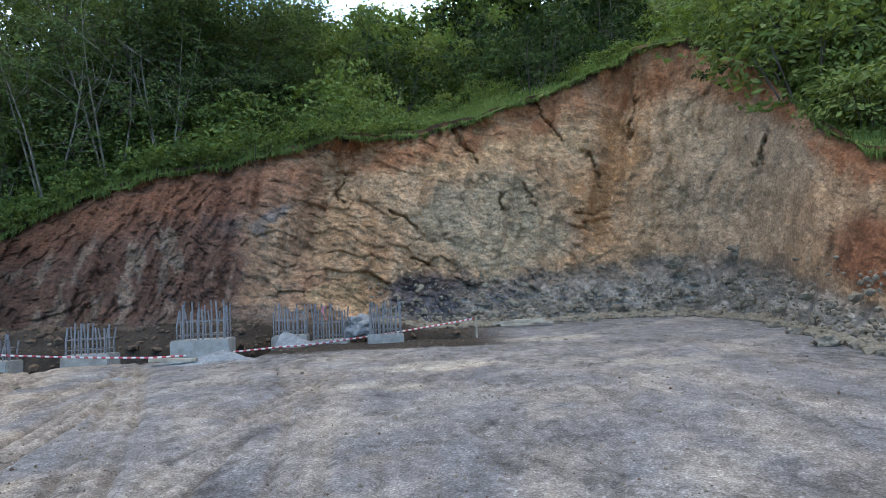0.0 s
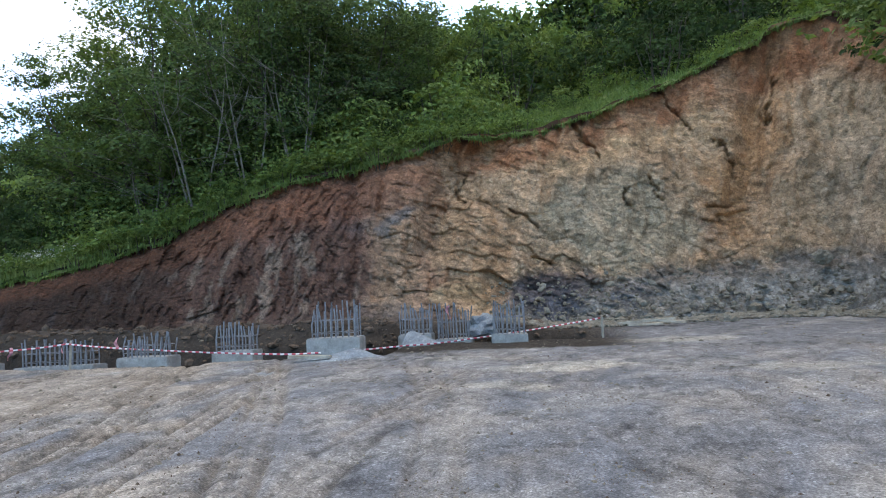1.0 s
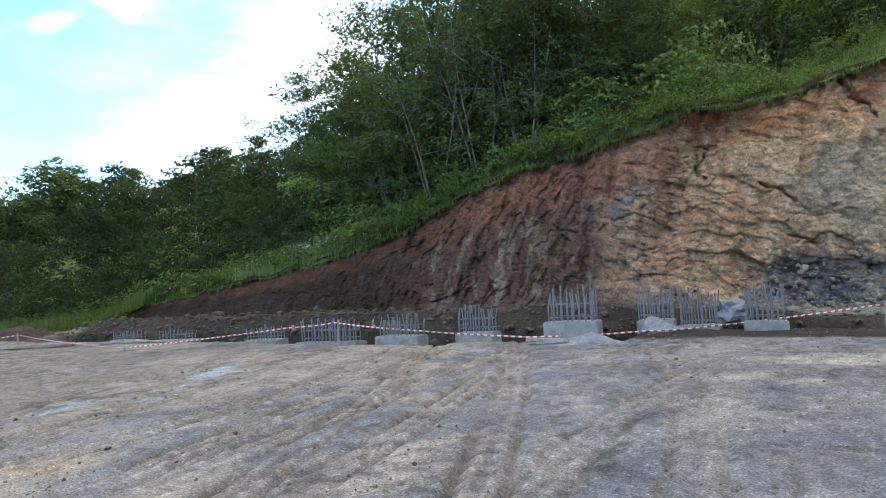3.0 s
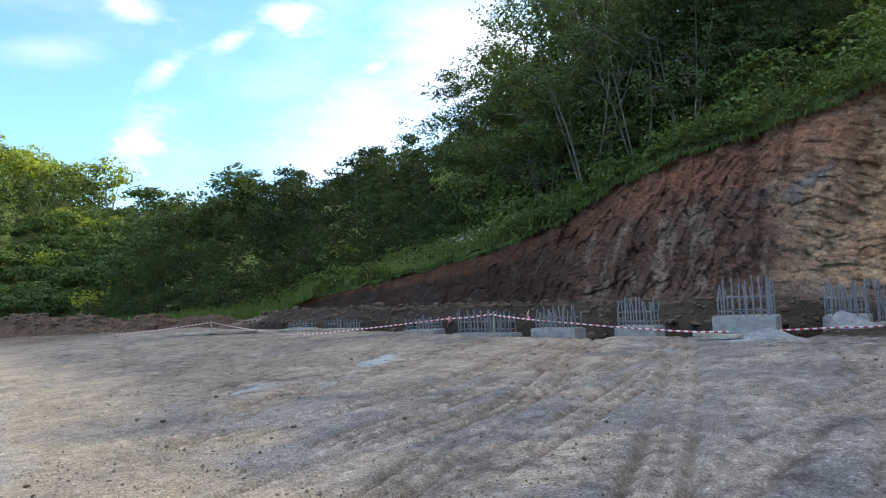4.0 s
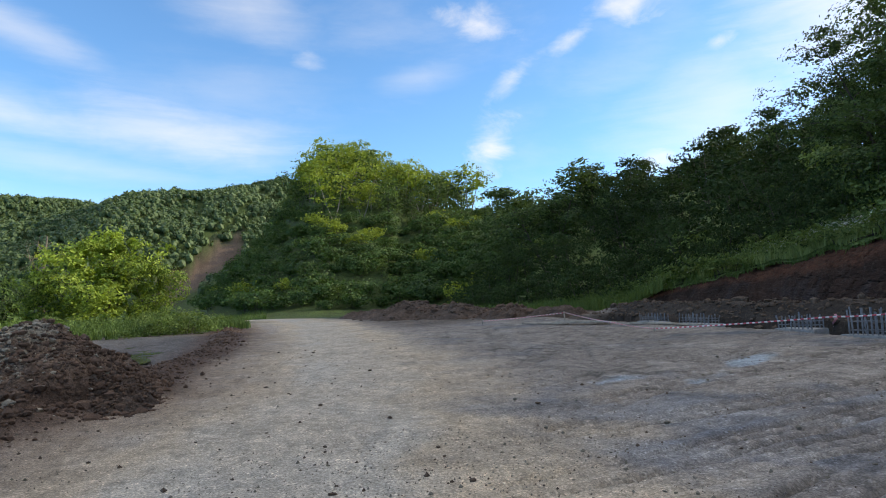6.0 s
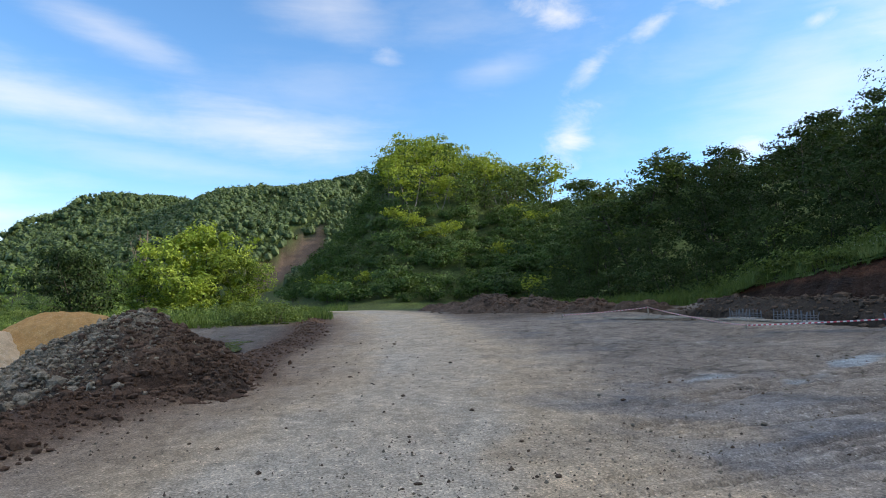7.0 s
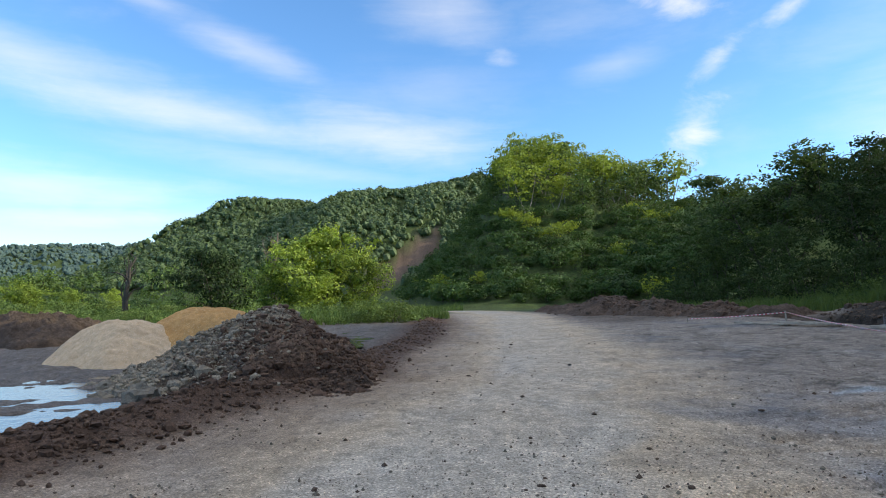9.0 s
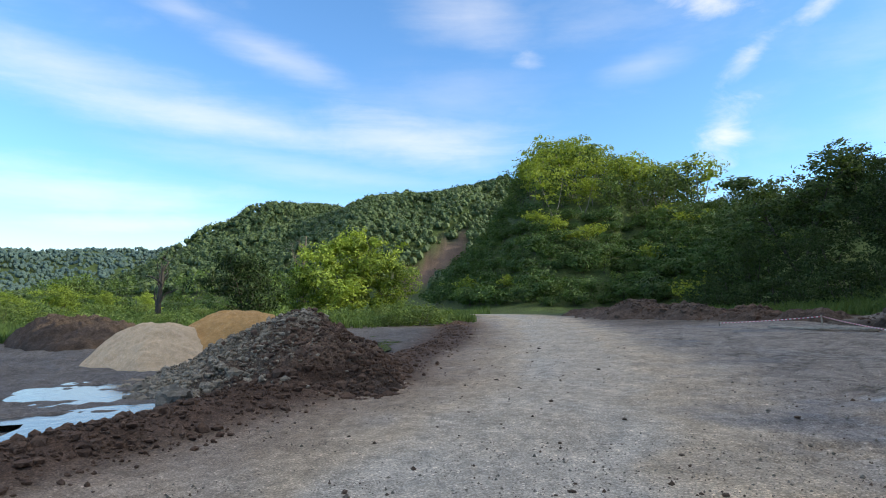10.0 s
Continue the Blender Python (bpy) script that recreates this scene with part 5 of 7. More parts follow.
def plant_slope():
    """Woods behind the edge of the cut."""
    rg = np.random.default_rng(5)
    placed = []

    def put(kind, az, u, s, gap):
        x, y, z = (float(c) for c in hill_at(np.array(az), np.array(u)))
        if any((x - a) ** 2 + (y - b) ** 2 < (gap + g) ** 2 for a, b, g in placed):
            return
        placed.append((x, y, gap))
        (kind.also if u > 24 else kind.plant)(x, y, z - 0.1, rg.uniform(0, 360), s)

    # the big dark trees close to the edge
    for az, u, kind, s in ((33.5, 2.6, TREE_A, 1.15), (29.5, 3.0, TREE_A, 1.12), (25.5, 2.8, TREE_A, 1.1), (21.5, 3.6, TREE_B, 1.15), (36.5, 4.0, TREE_B, 1.1), (17.5, 5.0, TREE_A, 1.0),
                           (14.0, 5.4, TREE_B, 0.95), (39.5, 7.5, TREE_A, 1.0), (31, 8.5, TREE_M, 1.3), (26, 8.5, TREE_M, 1.3), (20, 9.5, TREE_M, 1.2), (36, 9, TREE_M, 1.1), (31.6, 1.2, TREE_P, 1.0), (27.4, 1.1, TREE_P, 1.15), (23.4, 1.3, TREE_P, 1.0), (35.4, 1.6, TREE_P, 0.85), (10.5, 8.5, TREE_C, 1.0),
                           (7.0, 12.0, TREE_C, 1.05), (3.5, 9.0, BUSH_B, 1.5), (11.0, 3.4, BUSH_A, 1.2), (8.5, 4.2, BUSH_A, 1.1), (6.0, 5.0, BUSH_Y, 1.0),
                           (-9.0, 3.2, BUSH_B, 1.15), (-10.2, 3.6, BUSH_B, 1.3), (-15.5, 1.2, BUSH_A, 0.5), (-28.0, 1.6, BUSH_A, 1.0), (-29.5, 2.8, BUSH_B, 1.2), (-33.8, 2.0, BUSH_Y, 0.75), (-35.2, 1.6, BUSH_Y, 0.85), (-36.2, 3.0, BUSH_Y, 0.95), (-34.6, 3.4, BUSH_A, 0.95), (-37.4, 2.0, BUSH_Y, 0.9), (-35.6, 4.6, BUSH_A, 1.0), (-32.8, 3.2, BUSH_A, 0.8),
                           (-26.0, 3.4, BUSH_A, 1.1), (7.5, 17, BACK_B, 0.95), (4.5, 19, BACK_B, 0.9), (1.5, 18, BACK_B, 0.95), (-1.5, 20, BACK_A, 1.0), (-4.5, 19, BACK_B, 1.25), (-7.5, 20, BACK_A, 1.3), (-10.5, 19, BACK_B, 1.3), (-6, 23.5, BACK_A, 1.3), (2.8, 13, TREE_C, 0.8), (-3.0, 12.5, TREE_C, 0.85), (-7.0, 11.0, BUSH_B, 1.5), (-27.3, 0.7, BUSH_Y, 1.25), (-29.2, 0.9, BUSH_Y, 1.35), (-30.8, 0.8, BUSH_Y, 1.3), (-32.4, 1.0, BUSH_Y, 1.2), (-28.4, 2.6, TREE_C, 0.75), (-31.5, 3.2, TREE_C, 0.75), (-33.5, 5.5, TREE_C, 0.9), (-30, 7, TREE_C, 0.8)):
        put(kind, az, u, s, 0.3)
    # undergrowth close behind the edge
    for _ in range(120):
        put((BUSH_B, BUSH_B, BUSH_B, BUSH_A)[rg.integers(0, 4)], rg.uniform(42, 61), rg.uniform(0.8, 4.5), rg.uniform(0.4, 0.9), 0.45)
    for _ in range(110):
        put(BUSH_B, rg.uniform(57, 74), rg.uniform(0.9, 6.0), rg.uniform(0.55, 1.0), 0.5)
    for _ in range(170):
        put((BUSH_A, BUSH_B, BUSH_A, BUSH_Y)[rg.integers(0, 4)], rg.uniform(9, 44), rg.uniform(1.3, 5.5), rg.uniform(0.55, 1.15), 0.40)
    for _ in range(40):
        az, u = rg.uniform(-30, 9), rg.uniform(2.5, 9)
        if az > 2 or az < -23 or u > 7:
            put((BUSH_A, BUSH_B, BUSH_Y)[rg.integers(0, 3)], az, u, rg.uniform(0.35, 0.8), 0.6)
    for _ in range(260):
        az, u = rg.uniform(2, 60), rg.uniform(-0.1, 2.6)
        x, y, z = (float(c) for c in hill_at(np.array(az), np.array(u)))
        WEED.plant(x, y, z - 0.05, rg.uniform(0, 360), rg.uniform(0.6, 1.3))
    for _ in range(60):
        az, u = rg.uniform(-34, 6), rg.uniform(0.2, 6)
        x, y, z = (float(c) for c in hill_at(np.array(az), np.array(u)))
        WEED.plant(x, y, z - 0.05, rg.uniform(0, 360), rg.uniform(0.4, 0.9))
    for _ in range(620):
        az, u = rg.uniform(-60, 72), rg.uniform(1.5, 46) ** 1.0
        if az < 5 and u < 8 + 5 * float(vnoise(np.array([az * 0.3]), np.array([2.0]))[0]) and az > -31:
            if rg.random() < 0.95:
                continue
        if az > 12 and az < 38 and u < 3:
            continue
        if az > 38:
            edge_free = float(np.interp(az, [38, 48, 58, 62, 74], [1.6, 1.2, 1.4, 3.0, 2.0]))
            if u < edge_free:
                continue
        tall = rg.random() < (0.62 if az > 8 else 0.5)
        if az < 8 and u < 16:
            tall = rg.random() < 0.25
        if tall:
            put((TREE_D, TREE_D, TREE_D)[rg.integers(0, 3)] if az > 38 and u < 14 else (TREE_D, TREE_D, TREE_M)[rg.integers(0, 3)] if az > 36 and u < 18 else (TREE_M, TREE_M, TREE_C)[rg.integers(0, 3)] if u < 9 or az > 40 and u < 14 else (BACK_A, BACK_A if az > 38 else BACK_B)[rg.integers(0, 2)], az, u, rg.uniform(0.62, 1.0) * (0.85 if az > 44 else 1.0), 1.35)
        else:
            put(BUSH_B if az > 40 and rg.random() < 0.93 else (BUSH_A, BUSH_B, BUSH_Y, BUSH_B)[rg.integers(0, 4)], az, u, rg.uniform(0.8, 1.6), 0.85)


def plant_far_hill():
    """Trees and bushes of the hill at the road's end."""
    rg = np.random.default_rng(6)
    n = 0
    pts = []
    for _ in range(16000):
        az, d = rg.uniform(61, 98), rg.uniform(66, 215)
        x, y = polar(az, d)
        z = float(land(x, y))
        rd, _ = along(x, y, ROAD)
        if rd < 5 or z < 0.4 or d > 185 and az > 82 or float(slip_mask(x, y, z + 2)) > 0.4:
            continue
        el = math.degrees(math.atan2(z - 1.6, d))
        upper = el > 6.4 + 0.12 * abs(az - 79) and az < 88.0 or az < 68
        gap = 3.0 if upper and d < 170 else 4.2 if upper else 2.6
        if any((x - a) ** 2 + (y - b) ** 2 < gap * gap for a, b in pts):
            continue
        pts.append((x, y))
        # yellow kinds go where crest and rim are to look sunlit
        k = rg.random()
        if upper:
            kind, s = (FAR_A if k < (0.55 if el > 8 else 0.35) and az > 70 else FAR_B if k < 0.75 and az > 68 else FAR_D), rg.uniform(0.6, 1.1) * (1.15 if 70 < az < 76 else 1.0)
        elif az > 70:
            kind, s = (FAR_C, rg.uniform(0.5, 1.15)) if k < (0.35 if 78 < az < 87 and 4.8 < el < 6.8 else 0.88) else (FAR_E, rg.uniform(0.6, 1.0)) if k < 0.93 else (FAR_B, rg.uniform(0.3, 0.5))
        else:
            kind, s = (FAR_C, rg.uniform(0.6, 1.2)) if k < 0.5 else (FAR_D, rg.uniform(0.4, 0.75))
        (kind.plant if d < 112 and n % 2 == 0 or n % 8 == 0 else kind.also)(x, y, z - 0.2, rg.uniform(0, 360), s)
        n += 1
        if n > 2000:
            break
    # the wooded shoulder between the slope and the far hill
    pts = []
    for _ in range(2500):
        az, d = rg.uniform(43, 67), rg.uniform(78, 172)
        x, y = polar(az, d)
        z = float(land(x, y))
        if z < 5 or any((x - a) ** 2 + (y - b) ** 2 < 16 for a, b in pts):
            continue
        pts.append((x, y))
        FAR_D.also(x, y, z - 0.3, rg.uniform(0, 360), rg.uniform(0.6, 0.95) * (0.6 if az > 58 else 1.0))


BALL = bmesh.new()
bmesh.ops.create_icosphere(BALL, subdivisions=2, radius=1)
BALL_V = np.array([v.co[:] for v in BALL.verts])
BALL_F = np.array([[v.index for v in f.verts] for f in BALL.faces])
BALL.free()
BALL = bmesh.new()
bmesh.ops.create_icosphere(BALL, subdivisions=1, radius=1)
ROUGH_V = np.array([v.co[:] for v in BALL.verts])
ROUGH_F = np.array([[v.index for v in f.verts] for f in BALL.faces])
BALL.free()


def crowns_np(x, y, z, r, rg, BALL_V=BALL_V, BALL_F=BALL_F):
    """Lumpy tree crowns for woods far away."""
    n, k = len(x), len(BALL_V)
    v = BALL_V[None] * (1 + rg.uniform(-0.22, 0.22, (n, k, 1))) * r[:, None, None] * np.array([1, 1, 1.15])
    v = v + np.stack([x, y, z], 1)[:, None]
    return v.reshape(-1, 3), (BALL_F[None] + (np.arange(n) * k)[:, None, None]).reshape(-1, 3)


def far_woods():
    """Woods of the distant ridges: rounded crowns of leaf clumps, in one mesh."""
    rg = np.random.default_rng(8)
    cs, n = [], 0
    x = rg.uniform(-620, -230, 60000)
    y = rg.uniform(-420, 110, 60000)
    z = land(x, y)
    az, d = bearing(x, y)
    ok = (z > 4) & (slip_mask(x, y, z + 3) < 0.4) & (slip_mask(x, y, z) < 0.4) & (az > 84) & (az < 135) & (fbm(x / 60, y / 60, seed=71) > 0.3)
    x, y, z = x[ok], y[ok], z[ok]
    x, y, z = x[:15000], y[:15000], z[:15000]
    r = rg.uniform(1.0, 2.4, len(x))
    v1, f1 = crowns_np(x, y, z + 1.9, r * 0.8, rg, ROUGH_V, ROUGH_F)
    per = 12
    dirs = rg.normal(size=(len(x), per, 3))
    dirs /= np.linalg.norm(dirs, axis=2)[..., None]
    dirs[..., 2] = np.abs(dirs[..., 2]) * 1.15 - 0.25
    c = np.stack([x, y, z + 2.2], 1)[:, None] + dirs * (r[:, None, None] * rg.uniform(0.6, 1.35, (len(x), per, 1)))
    v2, f2 = leaves_np(c.reshape(-1, 3), 0.95, rg, 0.0, 1.1)
    v, f = np.concatenate([v1, v2]), np.concatenate([f1, f2 + len(v1)])
    stuff("far_woods", v, f, M_LEAF_FAR, "dense green deciduous woods on the distant ridges", "woods")
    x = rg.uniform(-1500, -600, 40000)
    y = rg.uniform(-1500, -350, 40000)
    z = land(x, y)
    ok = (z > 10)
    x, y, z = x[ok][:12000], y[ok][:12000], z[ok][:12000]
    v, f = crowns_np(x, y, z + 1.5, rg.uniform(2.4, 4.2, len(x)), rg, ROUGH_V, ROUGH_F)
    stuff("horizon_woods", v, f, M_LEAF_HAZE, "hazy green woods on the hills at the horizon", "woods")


def grasses():
    rg = np.random.default_rng(9)
    # fringe along the edge of the cut
    n = 30000
    az = rg.uniform(-40, 62, n)
    u = rg.uniform(0, 1, n) ** 1.7 * 6.5 - 0.3
    x, y, z = hill_at(az, np.maximum(u + edge_wobble(az) * (u < 3), -0.5))
    z = z - 0.22 * np.exp(-((u + 0.35) / 0.35) ** 2)
    hgt = 0.18 + 0.28 * smooth(0.3, 0.7, fbm(x * 0.5, y * 0.5, seed=81)) * smooth(8, 20, az) + 0.15 * smooth(0.5, 2, u)
    v, f = grass_np(x, y, z - 0.03, hgt, rg, 0.018)
    stuff("edge_grass", v, f, M_GRASS, "lush green grass along the edge of the cut", "grass")
    # turf hanging over the lip
    n = 9000
    az = rg.uniform(-38, 56, n)
    u = rg.normal(-0.32, 0.10, n)
    x, y, z = hill_at(az, u + edge_wobble(az))
    keep = fbm(az * 2.2, az * 0, octaves=3, seed=83) > 0.5
    v, f = grass_np(x[keep], y[keep], z[keep] - 0.16, rg.uniform(0.06, 0.24, n)[keep], rg, 0.016)
    base = np.repeat(z[keep] - 0.16, 5)
    v[:, 2] = base - (v[:, 2] - base) * np.repeat(rg.choice([1.0, -0.6], keep.sum()), 5)
    stuff("hanging_grass", v, f, M_GRASS, "grass tufts hanging over the cut edge", "grass")
    n = 7000
    az = rg.normal(45.5, 3.6, n)
    u = rg.uniform(-0.2, 2.2, n)
    x, y, z = hill_at(az, u)
    v, f = grass_np(x, y, z - 0.03, rg.uniform(0.3, 0.65, n), rg, 0.02)
    stuff("pale_grass", v, f, M_GRASS_PALE, "tall pale grass on the rim of the cut", "grass")
    # verge at the west end of the cut and under the woods
    n = 14000
    az = rg.uniform(56.5, 73, n)
    u = rg.uniform(0, 1, n) * 4.2 - 1.5
    x, y, z = hill_at(az, u)
    z = np.maximum(z, land(x, y))
    v, f = grass_np(x, y, z - 0.03, rg.uniform(0.3, 0.75, n), rg, 0.013)
    stuff("verge_grass", v, f, M_GRASS, "tall green grass at the foot of the wooded slope", "grass")
    # river meadow beyond the mud yard
    n = 75000
    az = rg.uniform(90.5, 134, n)
    d = 31 + 65 * rg.uniform(0, 1, n) ** 1.5
    x, y = polar(az, d)
    rd, _ = along(x, y, ROAD)
    lim = np.interp(az, [90, 96, 104, 112, 120, 134], [44, 40, 36, 34, 32, 31])
    ok = (rd > 4.2) & (d > lim + 3 * fbm(x * 0.2, y * 0.2, seed=84))
    x, y, d = x[ok], y[ok], d[ok]
    v, f = grass_np(x, y, land(x, y) - 0.03, 0.30 + 0.75 * fbm(x * 0.15, y * 0.15, seed=85), rg, 0.014 + 0.0002 * d)
    stuff("meadow_grass", v, f, M_MEADOW, "tall green weeds and reeds in the river meadow", "grass")


plant_slope()
plant_far_hill()
for _k in (TREE_A, TREE_B, TREE_C, TREE_D, BACK_A, BACK_B, BUSH_A, BUSH_B, BUSH_Y):
    _k.join_rest("back_woods", "dense green woods higher up the slope", "woods")
for _k in (FAR_A, FAR_B, FAR_C, FAR_D, FAR_E):
    _k.join_rest("far_hill_woods", "dense woods covering the far hill", "woods")
far_woods()
grasses()

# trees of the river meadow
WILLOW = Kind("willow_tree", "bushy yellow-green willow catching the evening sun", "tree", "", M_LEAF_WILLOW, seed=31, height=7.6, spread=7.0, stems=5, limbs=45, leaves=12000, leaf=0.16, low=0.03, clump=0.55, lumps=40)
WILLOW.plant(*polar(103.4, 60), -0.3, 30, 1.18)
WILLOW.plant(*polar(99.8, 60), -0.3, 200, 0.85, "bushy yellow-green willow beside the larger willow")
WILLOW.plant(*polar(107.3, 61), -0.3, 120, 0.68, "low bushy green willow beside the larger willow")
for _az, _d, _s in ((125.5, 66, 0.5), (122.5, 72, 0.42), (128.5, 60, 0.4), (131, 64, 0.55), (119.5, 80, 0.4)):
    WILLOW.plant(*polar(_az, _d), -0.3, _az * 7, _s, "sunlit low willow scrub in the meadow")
DARK = Kind("willow_tree", "round willow with shade put into its dark green leaves", "tree", "", M_LEAF_SHADED, seed=33, height=5.6, spread=6.5, stems=4, limbs=36, leaves=6000, leaf=0.17, low=0.05, clump=0.5, pull=0.25)
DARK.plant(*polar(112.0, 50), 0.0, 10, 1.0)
AIRY = Kind("tall_tree", "tall thin-crowned tree standing above the woods", "tree", "", M_LEAF_DARK, seed=35, height=11.0, spread=5.0, stems=2, limbs=34, leaves=5200, leaf=0.19, low=0.3, clump=0.42, lumps=60, tight=0.6)
_x, _y, _z = (float(c) for c in hill_at(np.array(65.6), np.array(18.0)))
AIRY.plant(_x, _y, _z - 0.3, 40, 1.08)
for _k in range(120):
    _az, _d = rng.uniform(92, 131), 38 + 42 * rng.random() ** 1.2
    _x, _y = polar(_az, _d)
    if along(_x, _y, ROAD)[0] > 6:
        (BUSH_A, WEED, BUSH_Y, WEED, WEED)[_k % 5].plant(float(_x), float(_y), float(land(_x, _y)) - 0.1, _k * 47.0, rng.uniform(0.35, 0.8) * (2.2 if _k % 5 in (1, 3, 4) else 1.0), "leafy green scrub in the river meadow")
for _k in range(80):
    _az, _d = rng.uniform(98.5, 133), 82 + 130 * rng.random() ** 1.4
    _x, _y = polar(_az, _d)
    (FAR_C, FAR_B, FAR_C)[_k % 3].plant(float(_x), float(_y), float(land(_x, _y)) - 0.2, _k * 71.0, rng.uniform(0.6, 1.0) * (0.75 if _k % 3 == 1 else 1.0), "green tree of the belt along the river")


def flowers():
    rg = np.random.default_rng(19)
    n = 2600
    az = np.where(rg.random(n) < 0.75, rg.normal(43.5, 1.8, n), rg.uniform(36, 58, n))
    u = rg.uniform(0.0, 2.6, n)
    x, y, z = hill_at(az, u)
    c = np.stack([x, y, z + rg.uniform(0.35, 0.75, n)], 1)
    v, f = leaves_np(c, 0.065, rg, 0.0, 1.0)
    stuff("white_flowers", v, f, M_FLOWER, "small white flower heads among the grass", "flowers")


flowers()

# ---- foundations with starter bars ----


def box_bm(sx, sy, sz, bevel=0.02, jitter=0.0, seed=0):
    """A box standing on z = 0, bevelled, with slightly uneven corners."""
    bm = bmesh.new()
    bmesh.ops.create_cube(bm, size=1)
    rg = random.Random(seed)
    for vv in bm.verts:
        vv.co = Vector((vv.co.x * sx, vv.co.y * sy, (vv.co.z + 0.5) * sz)) + Vector([rg.uniform(-jitter, jitter) for _ in range(3)])
    bmesh.ops.bevel(bm, geom=bm.edges[:], offset=bevel, segments=2, affect="EDGES")
    return bm


def bar_np(length, radius, rg):
    p = np.array([(0, 0, 0), (rg.normal() * 0.006, rg.normal() * 0.006, length * 0.5), (rg.normal() * 0.028, rg.normal() * 0.028, length)])
    return tube_np([(p, np.full(3, radius))], 6)


def foundation(x, y, ztop, sx, sy, depth, bars, turn, label, seed, bar_len=0.72, round_cage=False, rag=True):
    """A concrete footing with upright starter bars and tie rings."""
    rg = np.random.default_rng(seed)
    t = thing("foundation", label, "foundation", "foundations in the trench", (x, y, ztop), turn)
    if depth > 0:
        bm = box_bm(sx, sy, depth, 0.025, 0.02, seed)
        bmesh.ops.translate(bm, verts=bm.verts, vec=(0, 0, -depth))
        part("footing", bm, M_CONCRETE, t, "pale rough concrete footing")
    nx, ny = bars
    inx, iny = sx * 0.40, sy * 0.40
    spots = []
    for i in range(nx):
        for j in range(ny):
            if i in (0, nx - 1) or j in (0, ny - 1):
                spots.append((-inx + 2 * inx * i / max(1, nx - 1), -iny + 2 * iny * j / max(1, ny - 1)))
    for (bx, by) in spots:
        ln = bar_len * rg.uniform(0.74, 1.08)
        v, f = bar_np(ln + 0.05, rg.uniform(0.015, 0.020), rg)
        ob = mesh_np("rebar", v, f, M_STEEL, True, parent=t)
        ob.location = (bx + rg.normal() * 0.012, by + rg.normal() * 0.012, -0.05)
    for h in (0.10, bar_len * 0.5):
        ring = [(-inx, -iny), (inx, -iny), (inx, iny), (-inx, iny), (-inx, -iny)]
        p = [(np.array([(a[0], a[1], h), ((a[0] + b[0]) / 2, (a[1] + b[1]) / 2, h), (b[0], b[1], h)]), np.full(3, 0.008)) for a, b in zip(ring, ring[1:])]
        v, f = tube_np(p, 5)
        mesh_np("tie_ring", v, f, M_STEEL, True, parent=t)
    return t


foundation(-6.85, 13.36, 0.67, 0.92, 0.62, 1.4, (6, 3), 6, "small concrete footing with rebar above a dark trench", 1, 0.62)
foundation(-4.68, 13.82, 0.86, 1.15, 0.95, 1.4, (8, 4), 8, "large concrete footing with a dense rebar cage", 2, 0.76)
foundation(-3.3, 15.75, 0.76, 0.86, 0.6, 0.9, (7, 3), 4, "low footing with rebar and grey stone dust around it", 3, 0.74)
foundation(-2.38, 15.95, 0.60, 0.92, 0.6, 0.8, (7, 3), 2, "low footing with rebar and a scrap of marking tape", 4, 0.84)
foundation(-0.95, 15.3, 0.72, 0.86, 0.7, 1.0, (8, 3), 3, "concrete footing with dense rebar beside dark rubble", 5, 0.78)
foundation(-8.75, 12.95, 0.63, 1.15, 0.6, 1.3, (10, 3), 7, "long concrete footing with rebar above a dark trench", 6, 0.5)
foundation(-11.7, 13.75, 0.42, 2.0, 0.6, 1.0, (15, 2), 7, "row of rebar rising from the trench", 7, 0.62)
foundation(-14.8, 14.3, 0.44, 1.3, 0.6, 0.9, (9, 2), 6, "row of low rebar rising from the trench", 8, 0.42)
foundation(-19.6, 14.6, 0.42, 1.8, 0.6, 0.9, (9, 2), 5, "row of low rebar rising from the trench", 9, 0.36)
foundation(-22.5, 14.7, 0.40, 1.4, 0.6, 0.9, (7, 2), 5, "row of low rebar rising from the trench", 10, 0.34)

# ---- barrier tape and its stakes ----


def tape(points, sag, label, width=0.036):
    """A striped plastic band from point to point, hanging a little."""
    V, F, U, dist = [], [], [], 0.0
    pts = []
    for a, b in zip(points, points[1:]):
        a, b = np.array(a, float), np.array(b, float)
        for k in range(12):
            f = k / 12
            pts.append(a + (b - a) * f - np.array([0, 0, sag * 4 * f * (1 - f)]))
    pts.append(np.array(points[-1], float))
    pts = np.array(pts)
    seg = np.concatenate([[0], np.cumsum(np.linalg.norm(np.diff(pts, axis=0), axis=1))])
    for k, p in enumerate(pts):
        tw = 0.35 * math.sin(seg[k] * 1.1)
        h = np.array([0, math.sin(tw) * width / 2, math.cos(tw) * width / 2])
        V += [p - h, p + h]
    n = len(pts)
    i = np.arange(n - 1) * 2
    f = np.stack([i, i + 2, i + 3, i + 1], 1)
    ob = mesh_np("barrier_tape", np.array(V), f, M_TAPE, True)
    uv = ob.data.uv_layers.new(name="UVMap")
    us = np.repeat(seg, 2)
    li = np.zeros(len(ob.data.loops), np.int32)
    ob.data.loops.foreach_get("vertex_index", li)
    uv.data.foreach_set("uv", np.stack([us[li], np.zeros(len(li))], 1).ravel())
    mod = ob.modifiers.new("thickness", "SOLIDIFY")
    mod.thickness = 0.003
    return tagged(ob, label, "barrier tape", "barrier tapes")


